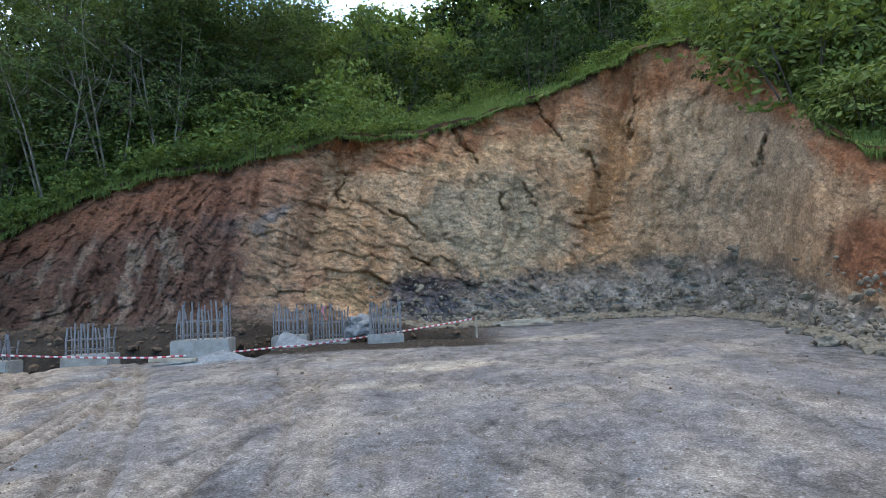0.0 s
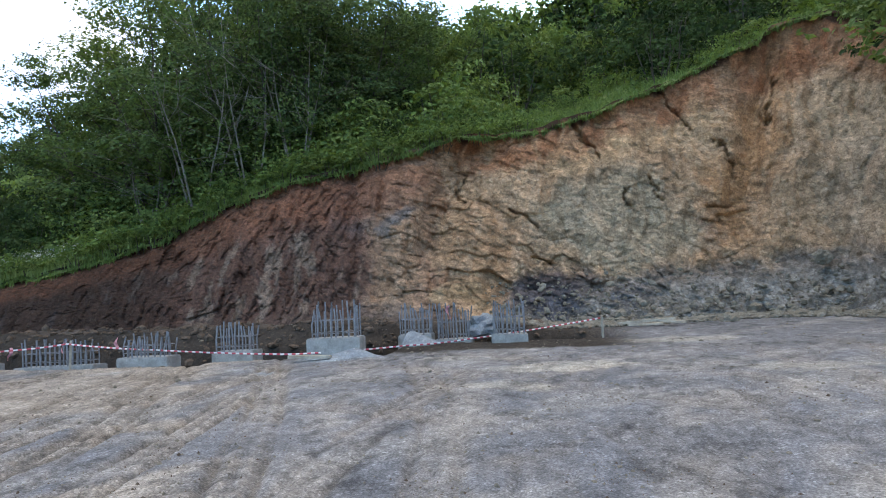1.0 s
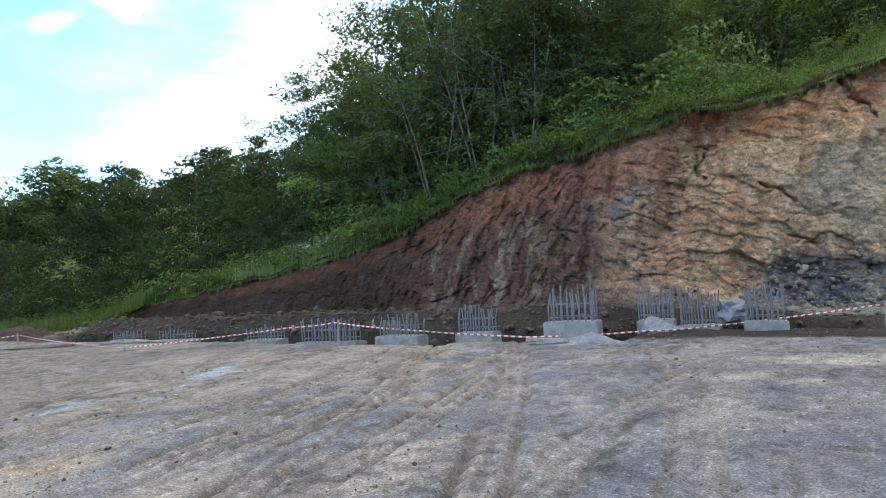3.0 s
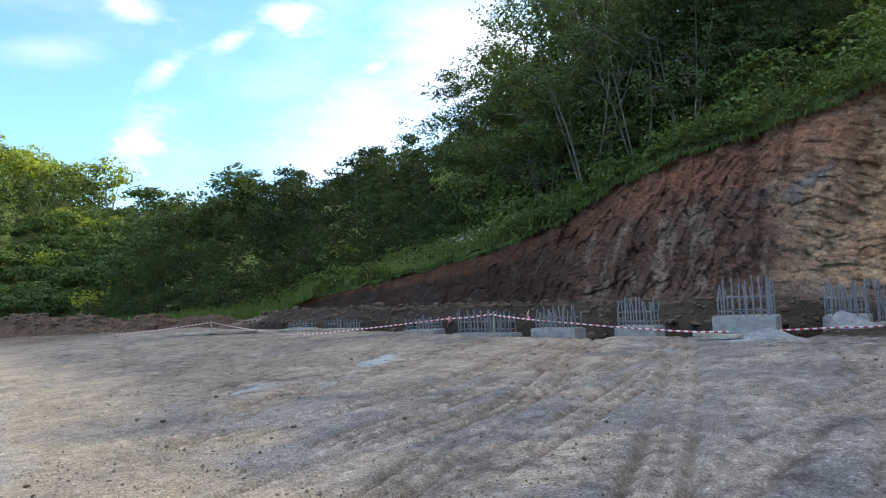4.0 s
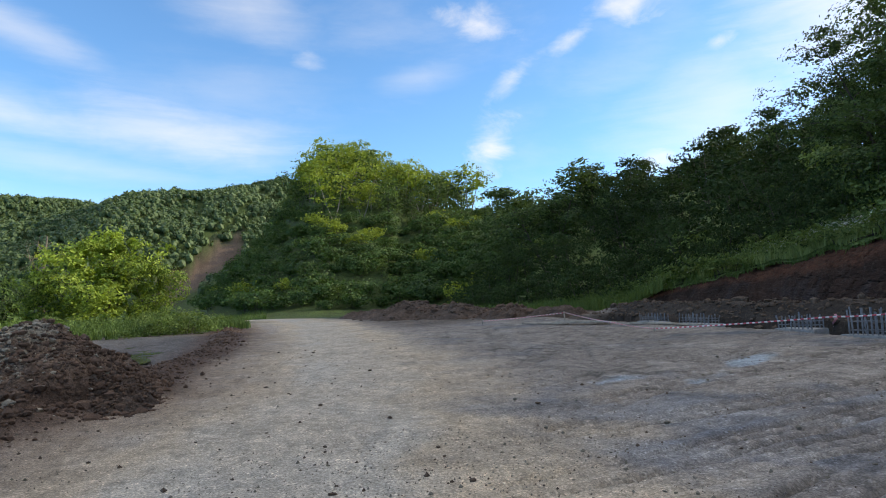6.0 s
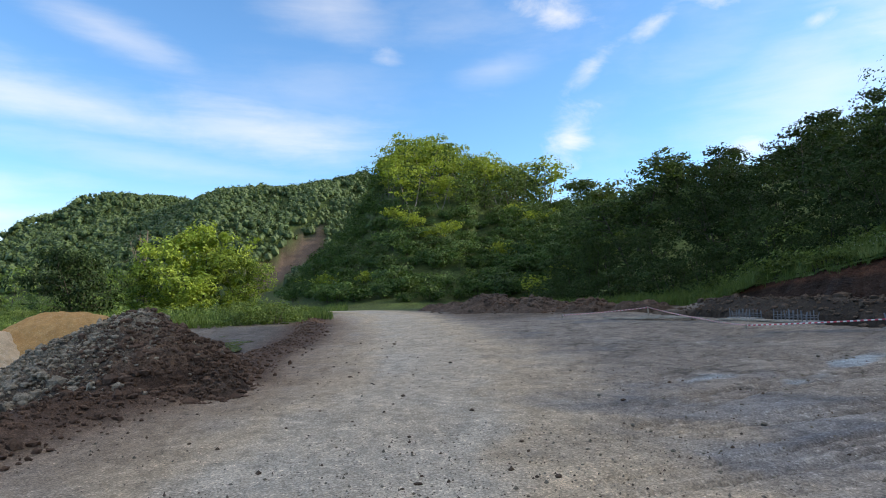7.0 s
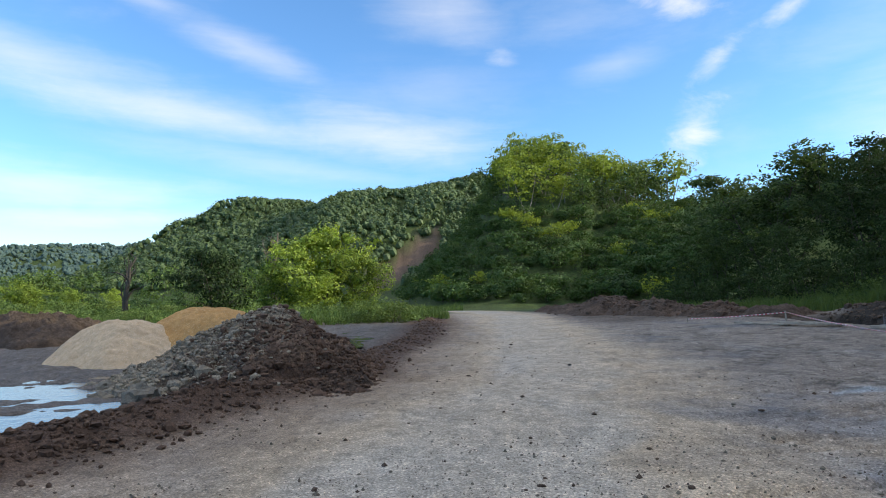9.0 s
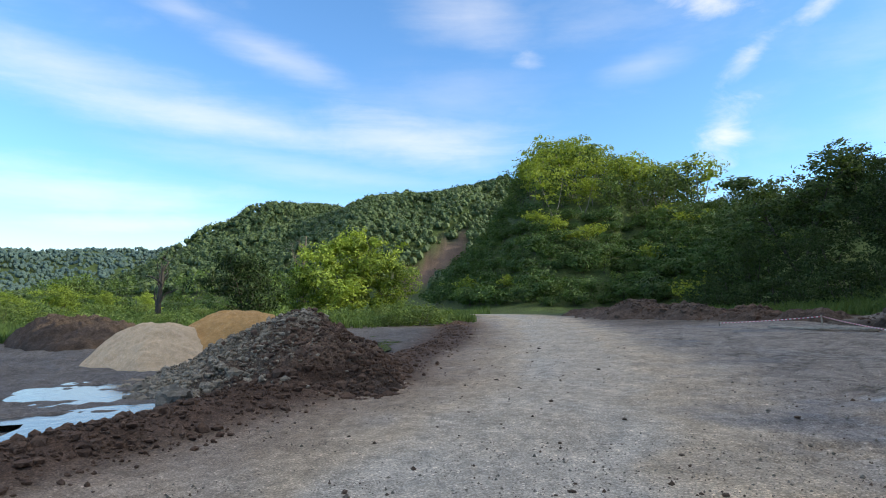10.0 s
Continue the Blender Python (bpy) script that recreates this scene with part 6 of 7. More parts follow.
tape([(-28.0, 9.35, 0.46), (-24.6, 11.85, 0.82), (-20.7, 11.9, 0.50), (-16.8, 10.9, 0.50)], 0.03, "red and white barrier tape sagging along the yard's edge")
tape([(-16.8, 10.9, 0.49), (-11.8, 12.3, 0.90), (-10.9, 13.0, 0.97), (-8.5, 12.75, 0.78), (-5.4, 12.9, 0.58), (-3.3, 14.6, 0.56), (-2.1, 15.2, 0.60), (1.3, 17.2, 0.92)], 0.02, "red and white barrier tape strung along the trench")


def stake(x, y, top, label, lean=3):
    z0 = float(land(np.array([x]), np.array([y]))[0]) - 0.15
    t = thing("stake", label, "stake", "tape stakes", (x, y, z0))
    bm = box_bm(0.05, 0.04, top - z0 + 0.04, 0.006, 0.004, int(abs(x) * 10))
    ob = part("post", bm, M_WOOD, t)
    ob.rotation_euler = (radians(lean), radians(-lean * 0.6), radians(x * 13))


for _x, _y, _t in ((-28.0, 9.35, 0.46), (-24.6, 11.85, 0.84), (-16.8, 10.9, 0.48), (-10.9, 13.05, 1.0), (1.3, 17.2, 0.95)):
    stake(_x, _y, _t, "short weathered wooden stake holding barrier tape")

# ---- heaps ----


def heap_height(wx, wy, x, y, rx, ry, h, turn, seed, rough, rough_scale, peak, dome, skew, cap=0.0):
    """Height of a heap's surface over the ground, and how far out a place lies (1: the foot)."""
    c, s = math.cos(radians(turn)), math.sin(radians(turn))
    lx, ly = (wx - x) * c + (wy - y) * s, -(wx - x) * s + (wy - y) * c
    ry2 = np.where(ly < 0, ry * skew, ry)
    A = np.arctan2(ly / ry2, lx / rx)
    wob = 1 + 0.22 * (fbm(np.cos(A) * 1.3 + seed, np.sin(A) * 1.3, octaves=3, seed=seed) - 0.5) * 2
    R = np.hypot(lx / rx, ly / ry2) / wob
    prof = np.clip(1 - R, 0, 1) ** peak
    prof = prof * (1 - dome * np.exp(-(R / 0.3) ** 2))
    if cap:                                  # tipped loads: straight sides, a rounded flat top
        prof = cap * (1 - np.exp(-(prof / cap) ** 3)) ** (1 / 3)
    n = fbm(wx * rough_scale, wy * rough_scale, octaves=6, seed=seed + 1, gain=0.62) - 0.5
    return h * prof + n * rough * 2 * smooth(1.1, 0.75, R), R


def heap(name, label, x, y, rx, ry, h, turn, mat, seed, rough=0.12, res=70, rough_scale=1.6, peak=1.0, dome=0.0, paint=None, skew=1.0, cap=0.0):
    """A tipped heap of loose material with an uneven surface."""
    a = np.linspace(0, 2 * np.pi, res * 2, endpoint=False)
    r = np.linspace(0, 1.3, res)
    A, Q = np.meshgrid(a, r, indexing="ij")
    A, Q = A.ravel(), Q.ravel()
    lx, ly = np.cos(A) * Q * rx, np.sin(A) * Q * ry * np.where(np.sin(A) < 0, skew, 1.0)
    c, s = math.cos(radians(turn)), math.sin(radians(turn))
    wx, wy = x + lx * c - ly * s, y + lx * s + ly * c
    up, R = heap_height(wx, wy, x, y, rx, ry, h, turn, seed, rough, rough_scale, peak, dome, skew, cap)
    z = land(wx, wy) - 0.02 + up - 0.3 * smooth(0.98, 1.12, R)
    V = np.stack([wx - x, wy - y, z], 1)
    f = grid_faces(len(a), res)
    k = (len(a) - 1) * res + np.arange(res - 1)
    j = np.arange(res - 1)
    f = np.concatenate([f, np.stack([k, j, j + 1, k + 1], 1)])
    tint = None if paint is None else paint(wx, wy, z)
    ob = mesh_np(name, V, f, mat, True, tint)
    ob.location = (x, y, 0)
    return tagged(ob, label, "mound", "mounds of loose material")


def stony_earth(x, y, z):
    """Grey stones on one side, brown soil on the other."""
    n = fbm(x * 1.4, y * 1.4, z * 1.4, octaves=5, seed=91, gain=0.6)
    k = smooth(-0.6, 0.8, (y + 4.7) * 0.9 + (x + 13.3) * 0.25 + (n - 0.5) * 5)[:, None]
    c = np.array((0.40, 0.345, 0.26)) * (1 - k) + np.array((0.225, 0.152, 0.106)) * k
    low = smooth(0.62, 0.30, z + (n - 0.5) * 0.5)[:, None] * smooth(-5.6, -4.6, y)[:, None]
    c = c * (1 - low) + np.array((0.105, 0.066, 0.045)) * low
    p = smooth(0.55, 0.62, n)[:, None] * 0.6
    return c * (1 - p) + np.array((0.33, 0.305, 0.255)) * (1 - 0.6 * k) * p


def brown_earth(x, y, z):
    n = fbm(x * 1.2, y * 1.2, z, octaves=5, seed=92, gain=0.6)[:, None]
    return np.array((0.060, 0.043, 0.033)) * (1 - n) + np.array((0.165, 0.118, 0.088)) * n


heap("gravel_mound", "smooth heap of pale gravel on the mud yard", -17.9, -9.75, 2.15, 2.1, 2.05, 60, M_GRAVEL, 3, 0.06, 90, 1.6, 1.0, 0.0, cap=0.56)
heap("sand_mound", "smooth heap of orange sand against the gravel", -19.3, -8.0, 2.8, 2.5, 2.5, 60, M_SAND, 4, 0.07, 90, 1.6, 1.0, 0.0, cap=0.57)
STONY = (-13.3, -4.1, 2.5, 1.75, 1.62, 15, 5, 0.19, 3.2, 0.95, 0.03, 1.75)
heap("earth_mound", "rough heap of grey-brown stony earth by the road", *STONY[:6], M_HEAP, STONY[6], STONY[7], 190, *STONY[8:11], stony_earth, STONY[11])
SOIL = (-12.7, -3.0, 1.7, 0.9, 0.42, 20, 7, 0.22, 4.5, 0.9, 0.1, 1.0)
heap("soil_mound", "low heap of dark brown soil at the road's edge", *SOIL[:6], M_HEAP, SOIL[6], SOIL[7], 110, *SOIL[8:11], brown_earth)
heap("earth_mound", "low heap of dark brown earth before the meadow", -24.8, -17.2, 5.2, 2.2, 1.45, 48, M_HEAP, 6, 0.34, 110, 1.5, 0.6, 0.3, brown_earth)
for _x, _y, _rx, _ry, _h, _s in ((-44, 9.5, 4.2, 2.6, 1.5, 11), (-50, 8.4, 3.2, 2.2, 0.9, 12), (-38.5, 11.5, 3.4, 2.2, 0.95, 13), (-34.5, 13.2, 2.6, 1.8, 0.7, 14), (-55, 7.6, 3, 1.8, 0.6, 15), (-41, 10.4, 2.4, 1.8, 1.0, 16), (-47, 8.6, 2.6, 1.6, 0.9, 17), (-31.0, 14.6, 2.4, 1.6, 0.6, 18)):
    heap("earth_mound", "low heap of dark brown earth at the road's end", _x, _y, _rx, _ry, _h, 160, M_HEAP, _s, 0.34, 50, 1.7, 0.75, 0.2, brown_earth)
END_HEAPS = ((-44, 9.5, 4.2, 2.6, 1.5, 11), (-38.5, 11.5, 3.4, 2.2, 0.95, 13), (-34.5, 13.2, 2.6, 1.8, 0.7, 14), (-41, 10.4, 2.4, 1.8, 1.0, 16))
heap("stone_dust_mound", "spilled grey-blue stone dust beside a footing", -4.15, 13.25, 0.7, 0.3, 0.20, 10, M_DUSTBLUE, 21, 0.05, 30, 3.0, 0.8)
heap("stone_dust_mound", "spilled grey-blue stone dust beside a footing", -3.3, 15.25, 0.75, 0.4, 0.34, 5, M_DUSTBLUE, 22, 0.05, 30, 3.0, 0.8)

# ---- stones and clods ----
ICO = bmesh.new()
bmesh.ops.create_icosphere(ICO, subdivisions=1, radius=1)
ICO_V = np.array([v.co[:] for v in ICO.verts])
ICO_F = np.array([[v.index for v in f.verts] for f in ICO.faces])
ICO.free()


def stones_np(x, y, z, size, rg, flat=0.7):
    n = len(x)
    k = len(ICO_V)
    sc = size[:, None, None] * rg.uniform(0.6, 1.25, (n, 1, 3)) * np.array([1, 1, flat])
    v = ICO_V[None] * (1 + rg.uniform(-0.28, 0.28, (n, k, 1))) * sc
    a = rg.uniform(0, 2 * np.pi, n)[:, None]
    vx = v[..., 0] * np.cos(a) - v[..., 1] * np.sin(a)
    vy = v[..., 0] * np.sin(a) + v[..., 1] * np.cos(a)
    V = np.stack([vx + x[:, None], vy + y[:, None], v[..., 2] + z[:, None]], -1).reshape(-1, 3)
    F = (ICO_F[None] + (np.arange(n) * k)[:, None, None]).reshape(-1, 3)
    return V, F


def scatter():
    rg = np.random.default_rng(15)
    # clods on the road and yard
    n = 300
    x, y = rg.uniform(-24, -4.5, n), rg.normal(0.6, 2.4, n)
    s = rg.gamma(1.4, 0.0075, n) + 0.006
    v, f = stones_np(x, y, land(x, y) + relief(x, y) + s * 0.3, s, rg, 0.6)
    stuff("earth_clods", v, f, M_CLOD, "small dark earth clods scattered on the road", "clods")
    # clods along the berm
    n = 9500
    k = (len(BERM) - 1.001) * rg.random(n) ** 1.5
    i = k.astype(int)
    B = np.array(BERM)[:, :2]
    p = B[i] + (B[i + 1] - B[i]) * (k - i)[:, None] + rg.normal(size=(n, 2)) * 0.42
    s = rg.gamma(1.2, 0.0095, n) + 0.006 + 0.07 * rg.random(n) ** 26
    v, f = stones_np(p[:, 0], p[:, 1], land(p[:, 0], p[:, 1]) + s * 0.25, s, rg, 0.75)
    stuff("berm_clods", v, f, M_SOIL, "dark brown earth clods along the road's edge", "clods")
    # rubble at the foot of the rock face
    n = 6500
    az = rg.uniform(-44, 7, n)
    foot, _, _ = station(az)
    d = foot - 1.6 + rg.gamma(1.6, 0.8, n)
    x, y = polar(az, d)
    s = rg.gamma(1.3, 0.026, n) + 0.015
    z = land(x, y) + np.maximum(0, d - foot) * 0.85
    ok = (d < foot + 1.8)
    v, f = stones_np(x[ok], y[ok], z[ok] + 0.03, s[ok], rg, 0.75)
    stuff("rubble", v, f, M_STONE, "grey broken stones at the foot of the rock face", "rubble")
    # stones and soil lumps on the bank behind the trench
    n = 2600
    x, y = rg.uniform(-30, 1, n), rg.uniform(15.6, 18.8, n)
    s = rg.gamma(1.3, 0.03, n) + 0.012
    v, f = stones_np(x, y, land(x, y) + s * 0.2, s, rg, 0.7)
    stuff("bank_rubble", v, f, M_CLOD, "dark stones and soil lumps behind the trench", "rubble")
    # stones and clods on the stony mound
    for heap_of, nm, mt, n, cx, cy, sx, sy, g, lbl in ((SOIL, "soil_clods", M_SOIL, 1500, -12.7, -3.0, 1.0, 0.55, 0.017, "dark soil lumps on the low soil heap"), (STONY, "mound_stones", M_COBBLE, 3600, -12.7, -5.4, 1.2, 0.8, 0.0135, "grey stones lying on the earth mound"), (STONY, "mound_clods", M_SOIL, 2200, -12.9, -3.4, 1.3, 0.9, 0.016, "dark soil lumps lying on the earth mound")):
        x, y = rg.normal(cx, sx, n), rg.normal(cy, sy, n)
        x0, y0, rx, ry, h, tn, sd, ro, rs, pk, dm, sk = heap_of
        up, q = heap_height(x, y, x0, y0, rx, ry, h, tn, sd, ro, rs, pk, dm, sk)
        ok = q < 1.15
        x, y, q, up = x[ok], y[ok], q[ok], up[ok]
        s = rg.gamma(1.3, g, len(x)) + 0.010 + 0.07 * smooth(0.75, 1.0, q) * rg.random(len(x)) ** 3
        v, f = stones_np(x, y, land(x, y) + np.maximum(up, 0) - s * 0.05, s, rg, 0.8)
        stuff(nm, v, f, mt, lbl, "stones")
    for hx, hy, hrx, hry, hh, hs in END_HEAPS:
        n = 260
        x, y = rg.normal(hx, hrx * 0.5, n), rg.normal(hy, hry * 0.5, n)
        up, q = heap_height(x, y, hx, hy, hrx, hry, hh, 160, hs, 0.34, 1.7, 0.75, 0.2, 1.0)
        s = rg.gamma(1.4, 0.05, n) + 0.03
        v, f = stones_np(x, y, land(x, y) + np.maximum(up, 0), s, rg, 0.75)
        stuff("heap_rubble", v, f, M_CLOD if hs % 2 else M_SOIL, "broken stones and clods on the earth heap", "rubble")
    # stones on the yard
    n = 1500
    x, y = rg.uniform(-12, 9, n), rg.uniform(2.5, 17, n)
    s = rg.gamma(1.4, 0.007, n) + 0.006
    v, f = stones_np(x, y, land(x, y) + relief(x, y) + s * 0.2, s, rg, 0.6)
    stuff("yard_stones", v, f, M_STONE, "small grey crushed stones on the yard", "stones")


OCTA_V = np.array([(1, 0, 0), (-1, 0, 0), (0, 1, 0), (0, -1, 0), (0, 0, 1), (0, 0, -1)], float)
OCTA_F = np.array([(0, 2, 4), (2, 1, 4), (1, 3, 4), (3, 0, 4), (2, 0, 5), (1, 2, 5), (3, 1, 5), (0, 3, 5)])


def grit():
    """Loose gravel lying on yard and road, densest where one can see it singly."""
    rg = np.random.default_rng(25)
    for nm, mt, n, lbl in (("yard_gravel", M_STONE, 15000, "fine loose gravel on the yard and road"), ("dark_grit", M_CLOD, 7000, "fine dark grit on the yard and road")):
        az = rg.uniform(-40, 132, n)
        d = 3.4 * np.exp(rg.uniform(0, 1.45, n))
        x, y = polar(az, d)
        keep = (smooth(0.35, 0.6, fbm(x * 0.6, y * 0.6, octaves=3, seed=95)) > rg.random(n) * 0.9) & (y > -3.5 - 0.25 * (x + 8).clip(-10, 10) * 0)
        x, y, d = x[keep], y[keep], d[keep]
        k = len(x)
        s = (rg.gamma(1.5, 0.0026, k) + 0.0025)
        v = OCTA_V[None] * (1 + rg.uniform(-0.3, 0.3, (k, 6, 1))) * s[:, None, None] * rg.uniform(0.7, 1.4, (k, 1, 3))
        v = v + np.stack([x, y, land(x, y) + relief(x, y) + s * 0.3], 1)[:, None]
        f = (OCTA_F[None] + (np.arange(k) * 6)[:, None, None]).reshape(-1, 3)
        stuff(nm, v.reshape(-1, 3), f, mt, lbl, "gravel")


scatter()
grit()


def puddle(x, y, rx, ry, turn, seed, label, z=0.012):
    a = np.linspace(0, 2 * np.pi, 60, endpoint=False)
    w = 1 + 0.7 * (fbm(np.cos(a) * 1.6 + seed, np.sin(a) * 1.6, octaves=4, seed=seed) - 0.5) * 2
    c, s = math.cos(radians(turn)), math.sin(radians(turn))
    lx, ly = np.cos(a) * rx * w, np.sin(a) * ry * w
    v = np.stack([lx * c - ly * s, lx * s + ly * c, np.zeros(60)], 1)
    v = np.concatenate([v, [[0, 0, 0]]])
    k = np.arange(60)
    ob = mesh_np("puddle", v, np.stack([k, (k + 1) % 60, np.full(60, 60)], 1), M_PUDDLE, True)
    ob.location = (x, y, z)
    return tagged(ob, label, "puddle", "puddles on the mud yard", "structure")


puddle(-10.4, -6.4, 3.6, 1.9, 25, 1, "shallow muddy puddles reflecting the sky", -0.078)
puddle(-24.0, -4.9, 4.5, 1.3, 4, 3, "shallow muddy puddles reflecting the sky", -0.078)


def boulder(x, y, z, r, seed, label, mat=None):
    bm = bmesh.new()
    bmesh.ops.create_icosphere(bm, subdivisions=3, radius=r)
    for v in bm.verts:
        n = noise.noise(v.co * (1.6 / r) + Vector((seed, 0, 0))) * 0.5 + noise.noise(v.co * (4.0 / r)) * 0.2 + abs(noise.noise(v.co * (9.0 / r))) * 0.08
        v.co = v.co * (1 + n)
        v.co.z *= 0.75
    me = bpy.data.meshes.new("boulder")
    for f in bm.faces:
        f.smooth = False
    bm.to_mesh(me)
    bm.free()
    me.materials.append(mat or M_STONE)
    ob = new("boulder", me)
    ob.location = (x, y, z)
    return tagged(ob, label, "boulder", "boulders")


boulder(-1.75, 16.4, 0.85, 0.38, 3, "rounded grey boulder beside a footing", M_DUSTBLUE)
for _x, _y, _r, _s in ((-10.6, -5.6, 0.26, 1), (-11.2, -6.2, 0.2, 2), (-10.9, -6.5, 0.16, 4), (-7.2, -6.3, 0.24, 5), (-6.6, -6.0, 0.17, 6), (-11.9, -6.9, 0.18, 7)):
    boulder(_x, _y, float(land(np.array([_x]), np.array([_y]))[0]) + _r * 0.2, _r, _s, "muddy grey boulder at the edge of the puddle")
for _az, _d, _r, _s in ((-13.2, 18.6, 0.20, 8), (-20.8, 20.4, 0.22, 9), (-27.4, 16.6, 0.16, 12), (-29.0, 15.0, 0.17, 13), (-31, 13.2, 0.2, 14)):
    _x, _y = polar(_az, _d)
    boulder(float(_x), float(_y), float(land(_x, _y)) + _r * 0.25, _r, _s, "grey boulder at the foot of the rock face")
for _az, _d, _z, _r, _s in ((-20.2, 22.5, 2.35, 0.26, 21), (-25.2, 22.3, 2.6, 0.3, 22)):
    _x, _y = polar(_az, _d)
    boulder(float(_x), float(_y), _z, _r, _s, "grey-brown boulder lodged on the debris slope")


def plank(x, y, z, ln, w, th, turn, tilt, seed, label):
    bm = box_bm(ln, w, th, 0.004, 0.006, seed)
    me = bpy.data.meshes.new("plank")
    bm.to_mesh(me)
    bm.free()
    me.materials.append(M_WOOD)
    ob = new("plank", me)
    ob.matrix_basis = pose(x, y, z, 0, tilt, turn)
    return tagged(ob, label, "plank", "planks")


for _k, (_x, _y, _ln, _t, _up) in enumerate(((-24.2, 10.75, 2.2, 30, 0.0), (-22.9, 11.6, 2.6, 28, 0.0), (-22.3, 11.5, 2.2, 35, 0.06), (-19.6, 12.7, 1.8, 20, 0.0), (-18.2, 12.9, 1.5, 12, 0.0))):
    plank(_x, _y, float(land(np.array([_x]), np.array([_y]))[0]) + 0.03 + _up, _ln, 0.22, 0.05, _t, 0, 40 + _k, "pale weathered board lying at the yard's edge")
for _k, (_x, _y, _ln, _t, _tl) in enumerate(((2.5, 17.9, 1.5, -20, -4), (2.9, 17.7, 1.2, -35, 3), (2.4, 17.5, 0.9, 10, 0), (-4.9, 12.75, 0.9, 8, 2))):
    plank(_x, _y, float(land(np.array([_x]), np.array([_y]))[0]) + 0.10 - 0.05 * (_k > 1), _ln, 0.14, 0.06, _t, _tl, 50 + _k, "rough timber offcut lying among stones")


def dead_tree(name, label, x, y, z, height, seed, mat, spread=0.5, stout=0.05):
    """A bare trunk with broken branches."""
    rg = np.random.default_rng(seed)
    t = thing(name, label, "dead tree", "", (x, y, z))
    p = curve_path((0, 0, -0.3), (0.05, 0.02, 1), height, 10, rg, 0.2, 0.1)
    v, f = tube_np([(p, np.linspace(stout * height ** 0.8, stout * 0.6, 11))], 7)
    mesh_np("trunk", v, f, mat, True, parent=t)
    for k in range(9):
        i = int(rg.integers(3, 10))
        d = rg.normal(size=3)
        d[2] = abs(d[2]) + 0.5
        q = curve_path(p[i], d / np.linalg.norm(d), height * spread * rg.uniform(0.3, 0.8), 6, rg, 0.6, 0.2)
        paths = [(q, np.linspace(stout * 0.9, stout * 0.24, 7))]
        for m in range(3):
            j = int(rg.integers(2, 6))
            dd = rg.normal(size=3) + d
            paths.append((curve_path(q[j], dd / np.linalg.norm(dd), height * 0.15, 4, rg, 0.5, 0.1), np.linspace(0.018, 0.006, 5)))
        v, f = tube_np(paths, 5)
        mesh_np("branch", v, f, mat, True, parent=t)
    return t


dead_tree("dead_tree", "bare leaning dead tree in the meadow", *(float(c) for c in polar(118.8, 52)), -0.2, 4.8, 9, M_BARK_DARK, 1.0, 0.085)
dead_tree("dead_tree", "broken pale dead trunk beside the willow", *(float(c) for c in polar(107.1, 66)), -0.2, 8.6, 5, M_DEADWOOD, 0.42, 0.07)
dead_tree("dry_branch", "pale dry forked branch stuck in the soil mound", -12.55, -2.55, 0.0, 0.62, 8, M_DEADWOOD, 0.7)
# a root hanging over the face
_v, _f = tube_np([(np.array([(12.0, 22.6, 9.3), (11.6, 22.5, 9.0), (11.1, 22.5, 8.6), (10.6, 22.4, 8.2)]), np.array([0.05, 0.045, 0.04, 0.02]))], 6)
tagged(mesh_np("hanging_root", _v, _f, M_BARK, True), "dark bare root hanging over the rock face", "root")


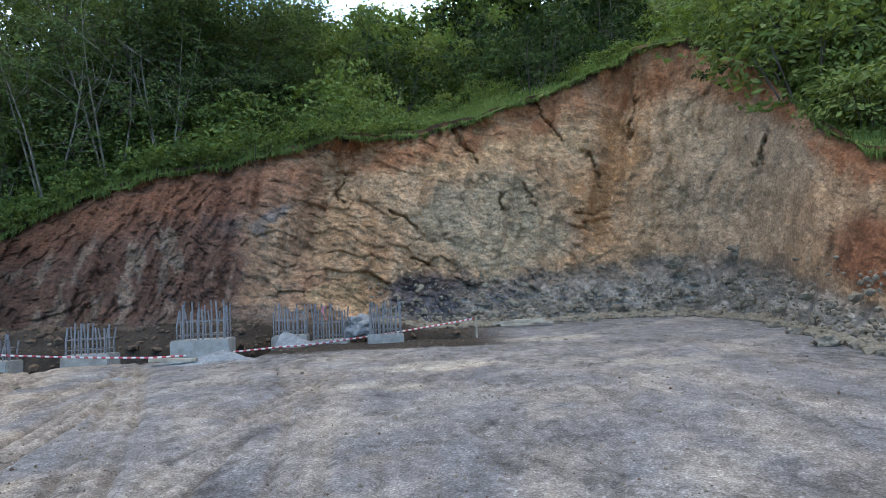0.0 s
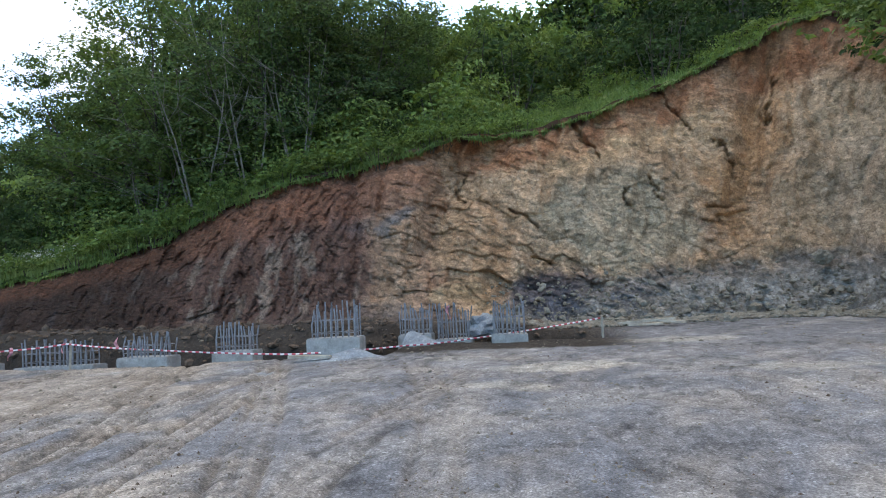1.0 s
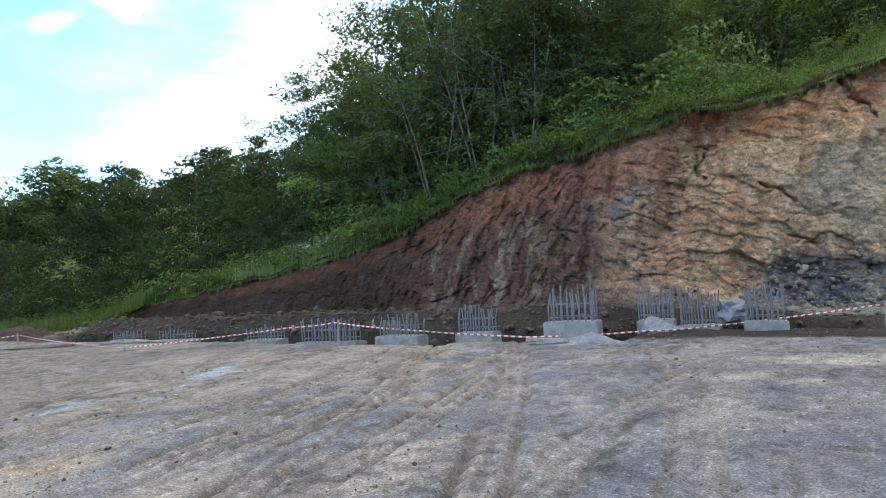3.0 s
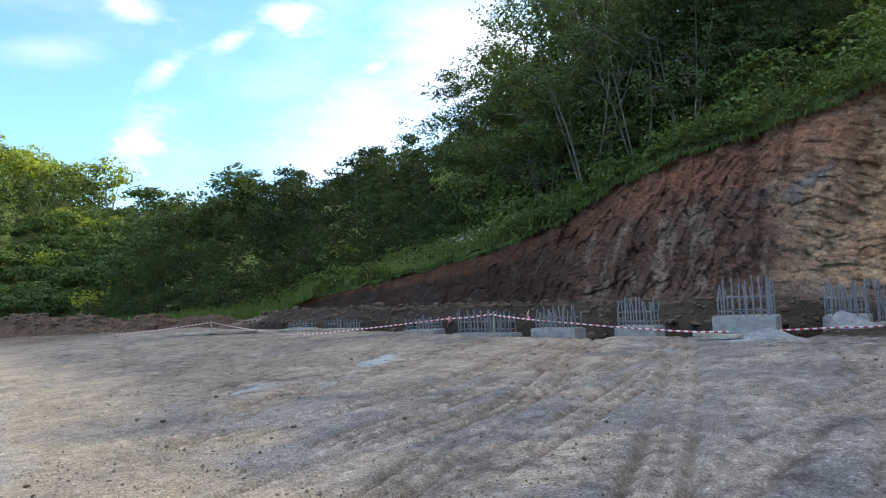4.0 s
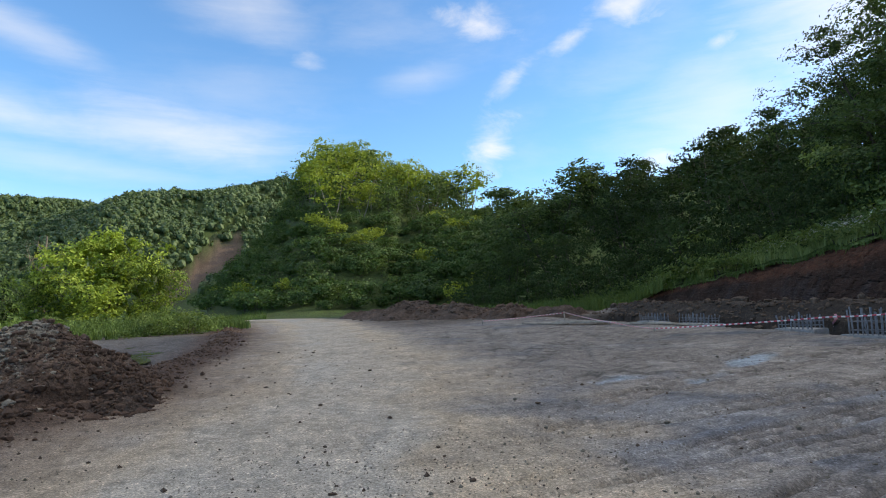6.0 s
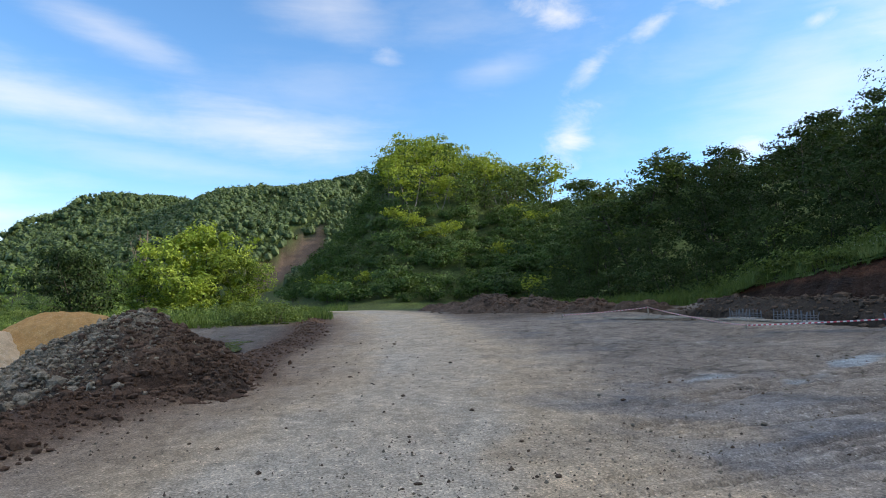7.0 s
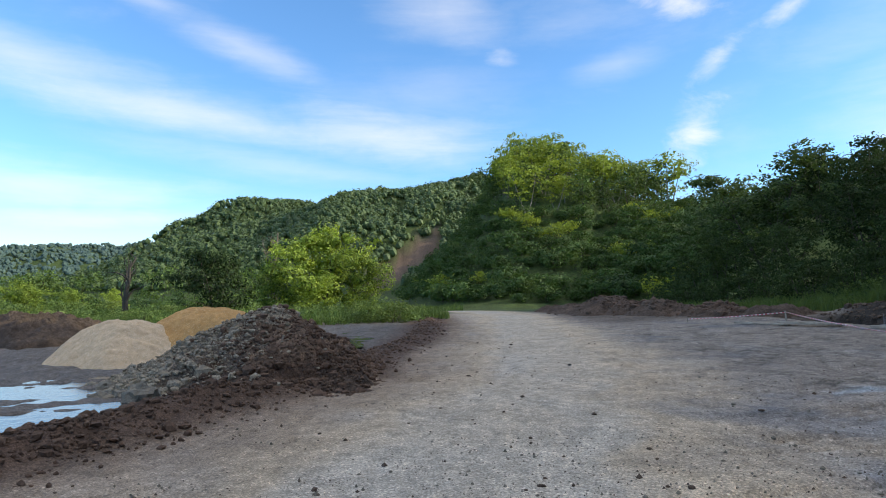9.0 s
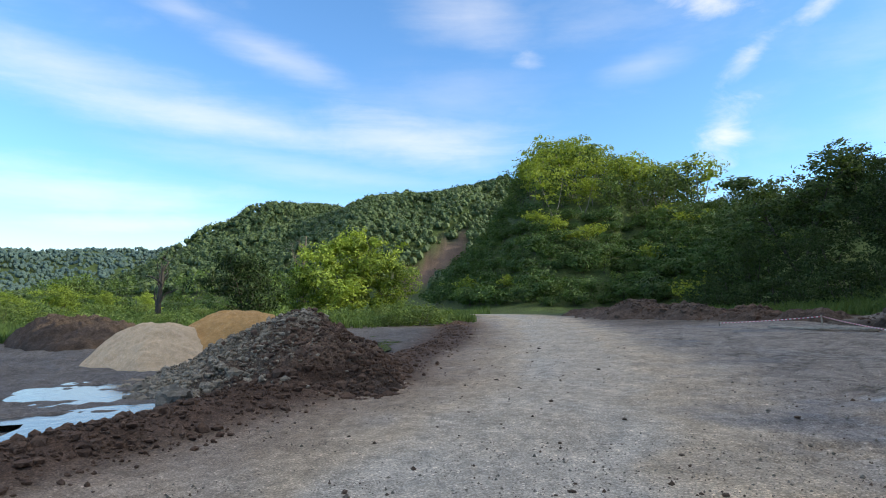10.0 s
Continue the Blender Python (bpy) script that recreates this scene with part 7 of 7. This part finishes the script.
def car(x, y, z, turn):
    """A small white car far down the road."""
    t = thing("car", "small white car parked by the road", "car", "", (x, y, z), turn)
    bm = box_bm(4.2, 1.75, 0.75, 0.12, 0, 1)
    bmesh.ops.translate(bm, verts=bm.verts, vec=(0, 0, 0.3))
    part("body", bm, M_CAR, t, "white car body", True)
    bm = box_bm(2.3, 1.55, 0.55, 0.16, 0, 1)
    for v in bm.verts:
        if v.co.z > 0.3:
            v.co.x *= 0.72
    bmesh.ops.translate(bm, verts=bm.verts, vec=(-0.2, 0, 1.0))
    part("cabin", bm, M_GLASS, t, "dark glazed cabin", True)
    for wx in (-1.3, 1.3):
        for wy in (-0.82, 0.82):
            bm = bmesh.new()
            bmesh.ops.create_cone(bm, cap_ends=True, segments=18, radius1=0.32, radius2=0.32, depth=0.2)
            bmesh.ops.rotate(bm, verts=bm.verts, matrix=Matrix.Rotation(radians(90), 3, "X"))
            bmesh.ops.translate(bm, verts=bm.verts, vec=(wx, wy, 0.32))
            part("wheel", bm, M_RUBBER, t, "black wheel")


_x, _y = (float(c) for c in polar(95.4, 200))
car(_x, _y, float(land(np.array([_x]), np.array([_y]))[0]), 25)


def tape_scrap(x, y, z, seed):
    """A torn end of barrier tape knotted to a bar."""
    rg = np.random.default_rng(seed)
    k = np.linspace(0, 1, 9)
    px, py = 0.04 * np.sin(k * 5 + seed), 0.03 * np.cos(k * 4 + seed) - 0.03
    w = 0.035 * (1 - 0.4 * k) + 0.01
    a = k * 2.5 + seed
    side = np.stack([np.cos(a) * w, np.sin(a) * w, 0.01 * np.sin(a * 3)], 1)
    p = np.stack([px, py, -0.32 * k], 1)
    v = np.stack([p - side, p + side], 1).reshape(-1, 3) + rg.normal(size=(18, 3)) * 0.004
    i = np.arange(8)[:, None] * 2
    ob = mesh_np("tape_scrap", v, i + np.array([[0, 1, 3, 2]]), M_SCRAP, True)
    ob.location = (x, y, z)
    return tagged(ob, "torn red and white tape end tied to a reinforcing bar", "tape", "tape scraps on the bars")


for _k, (_x, _y, _z) in enumerate(((-13.28, 13.9, 0.88), (-11.74, 13.9, 1.02), (-10.57, 14.3, 1.04), (-2.41, 15.4, 1.42))):
    tape_scrap(_x, _y, _z, _k)
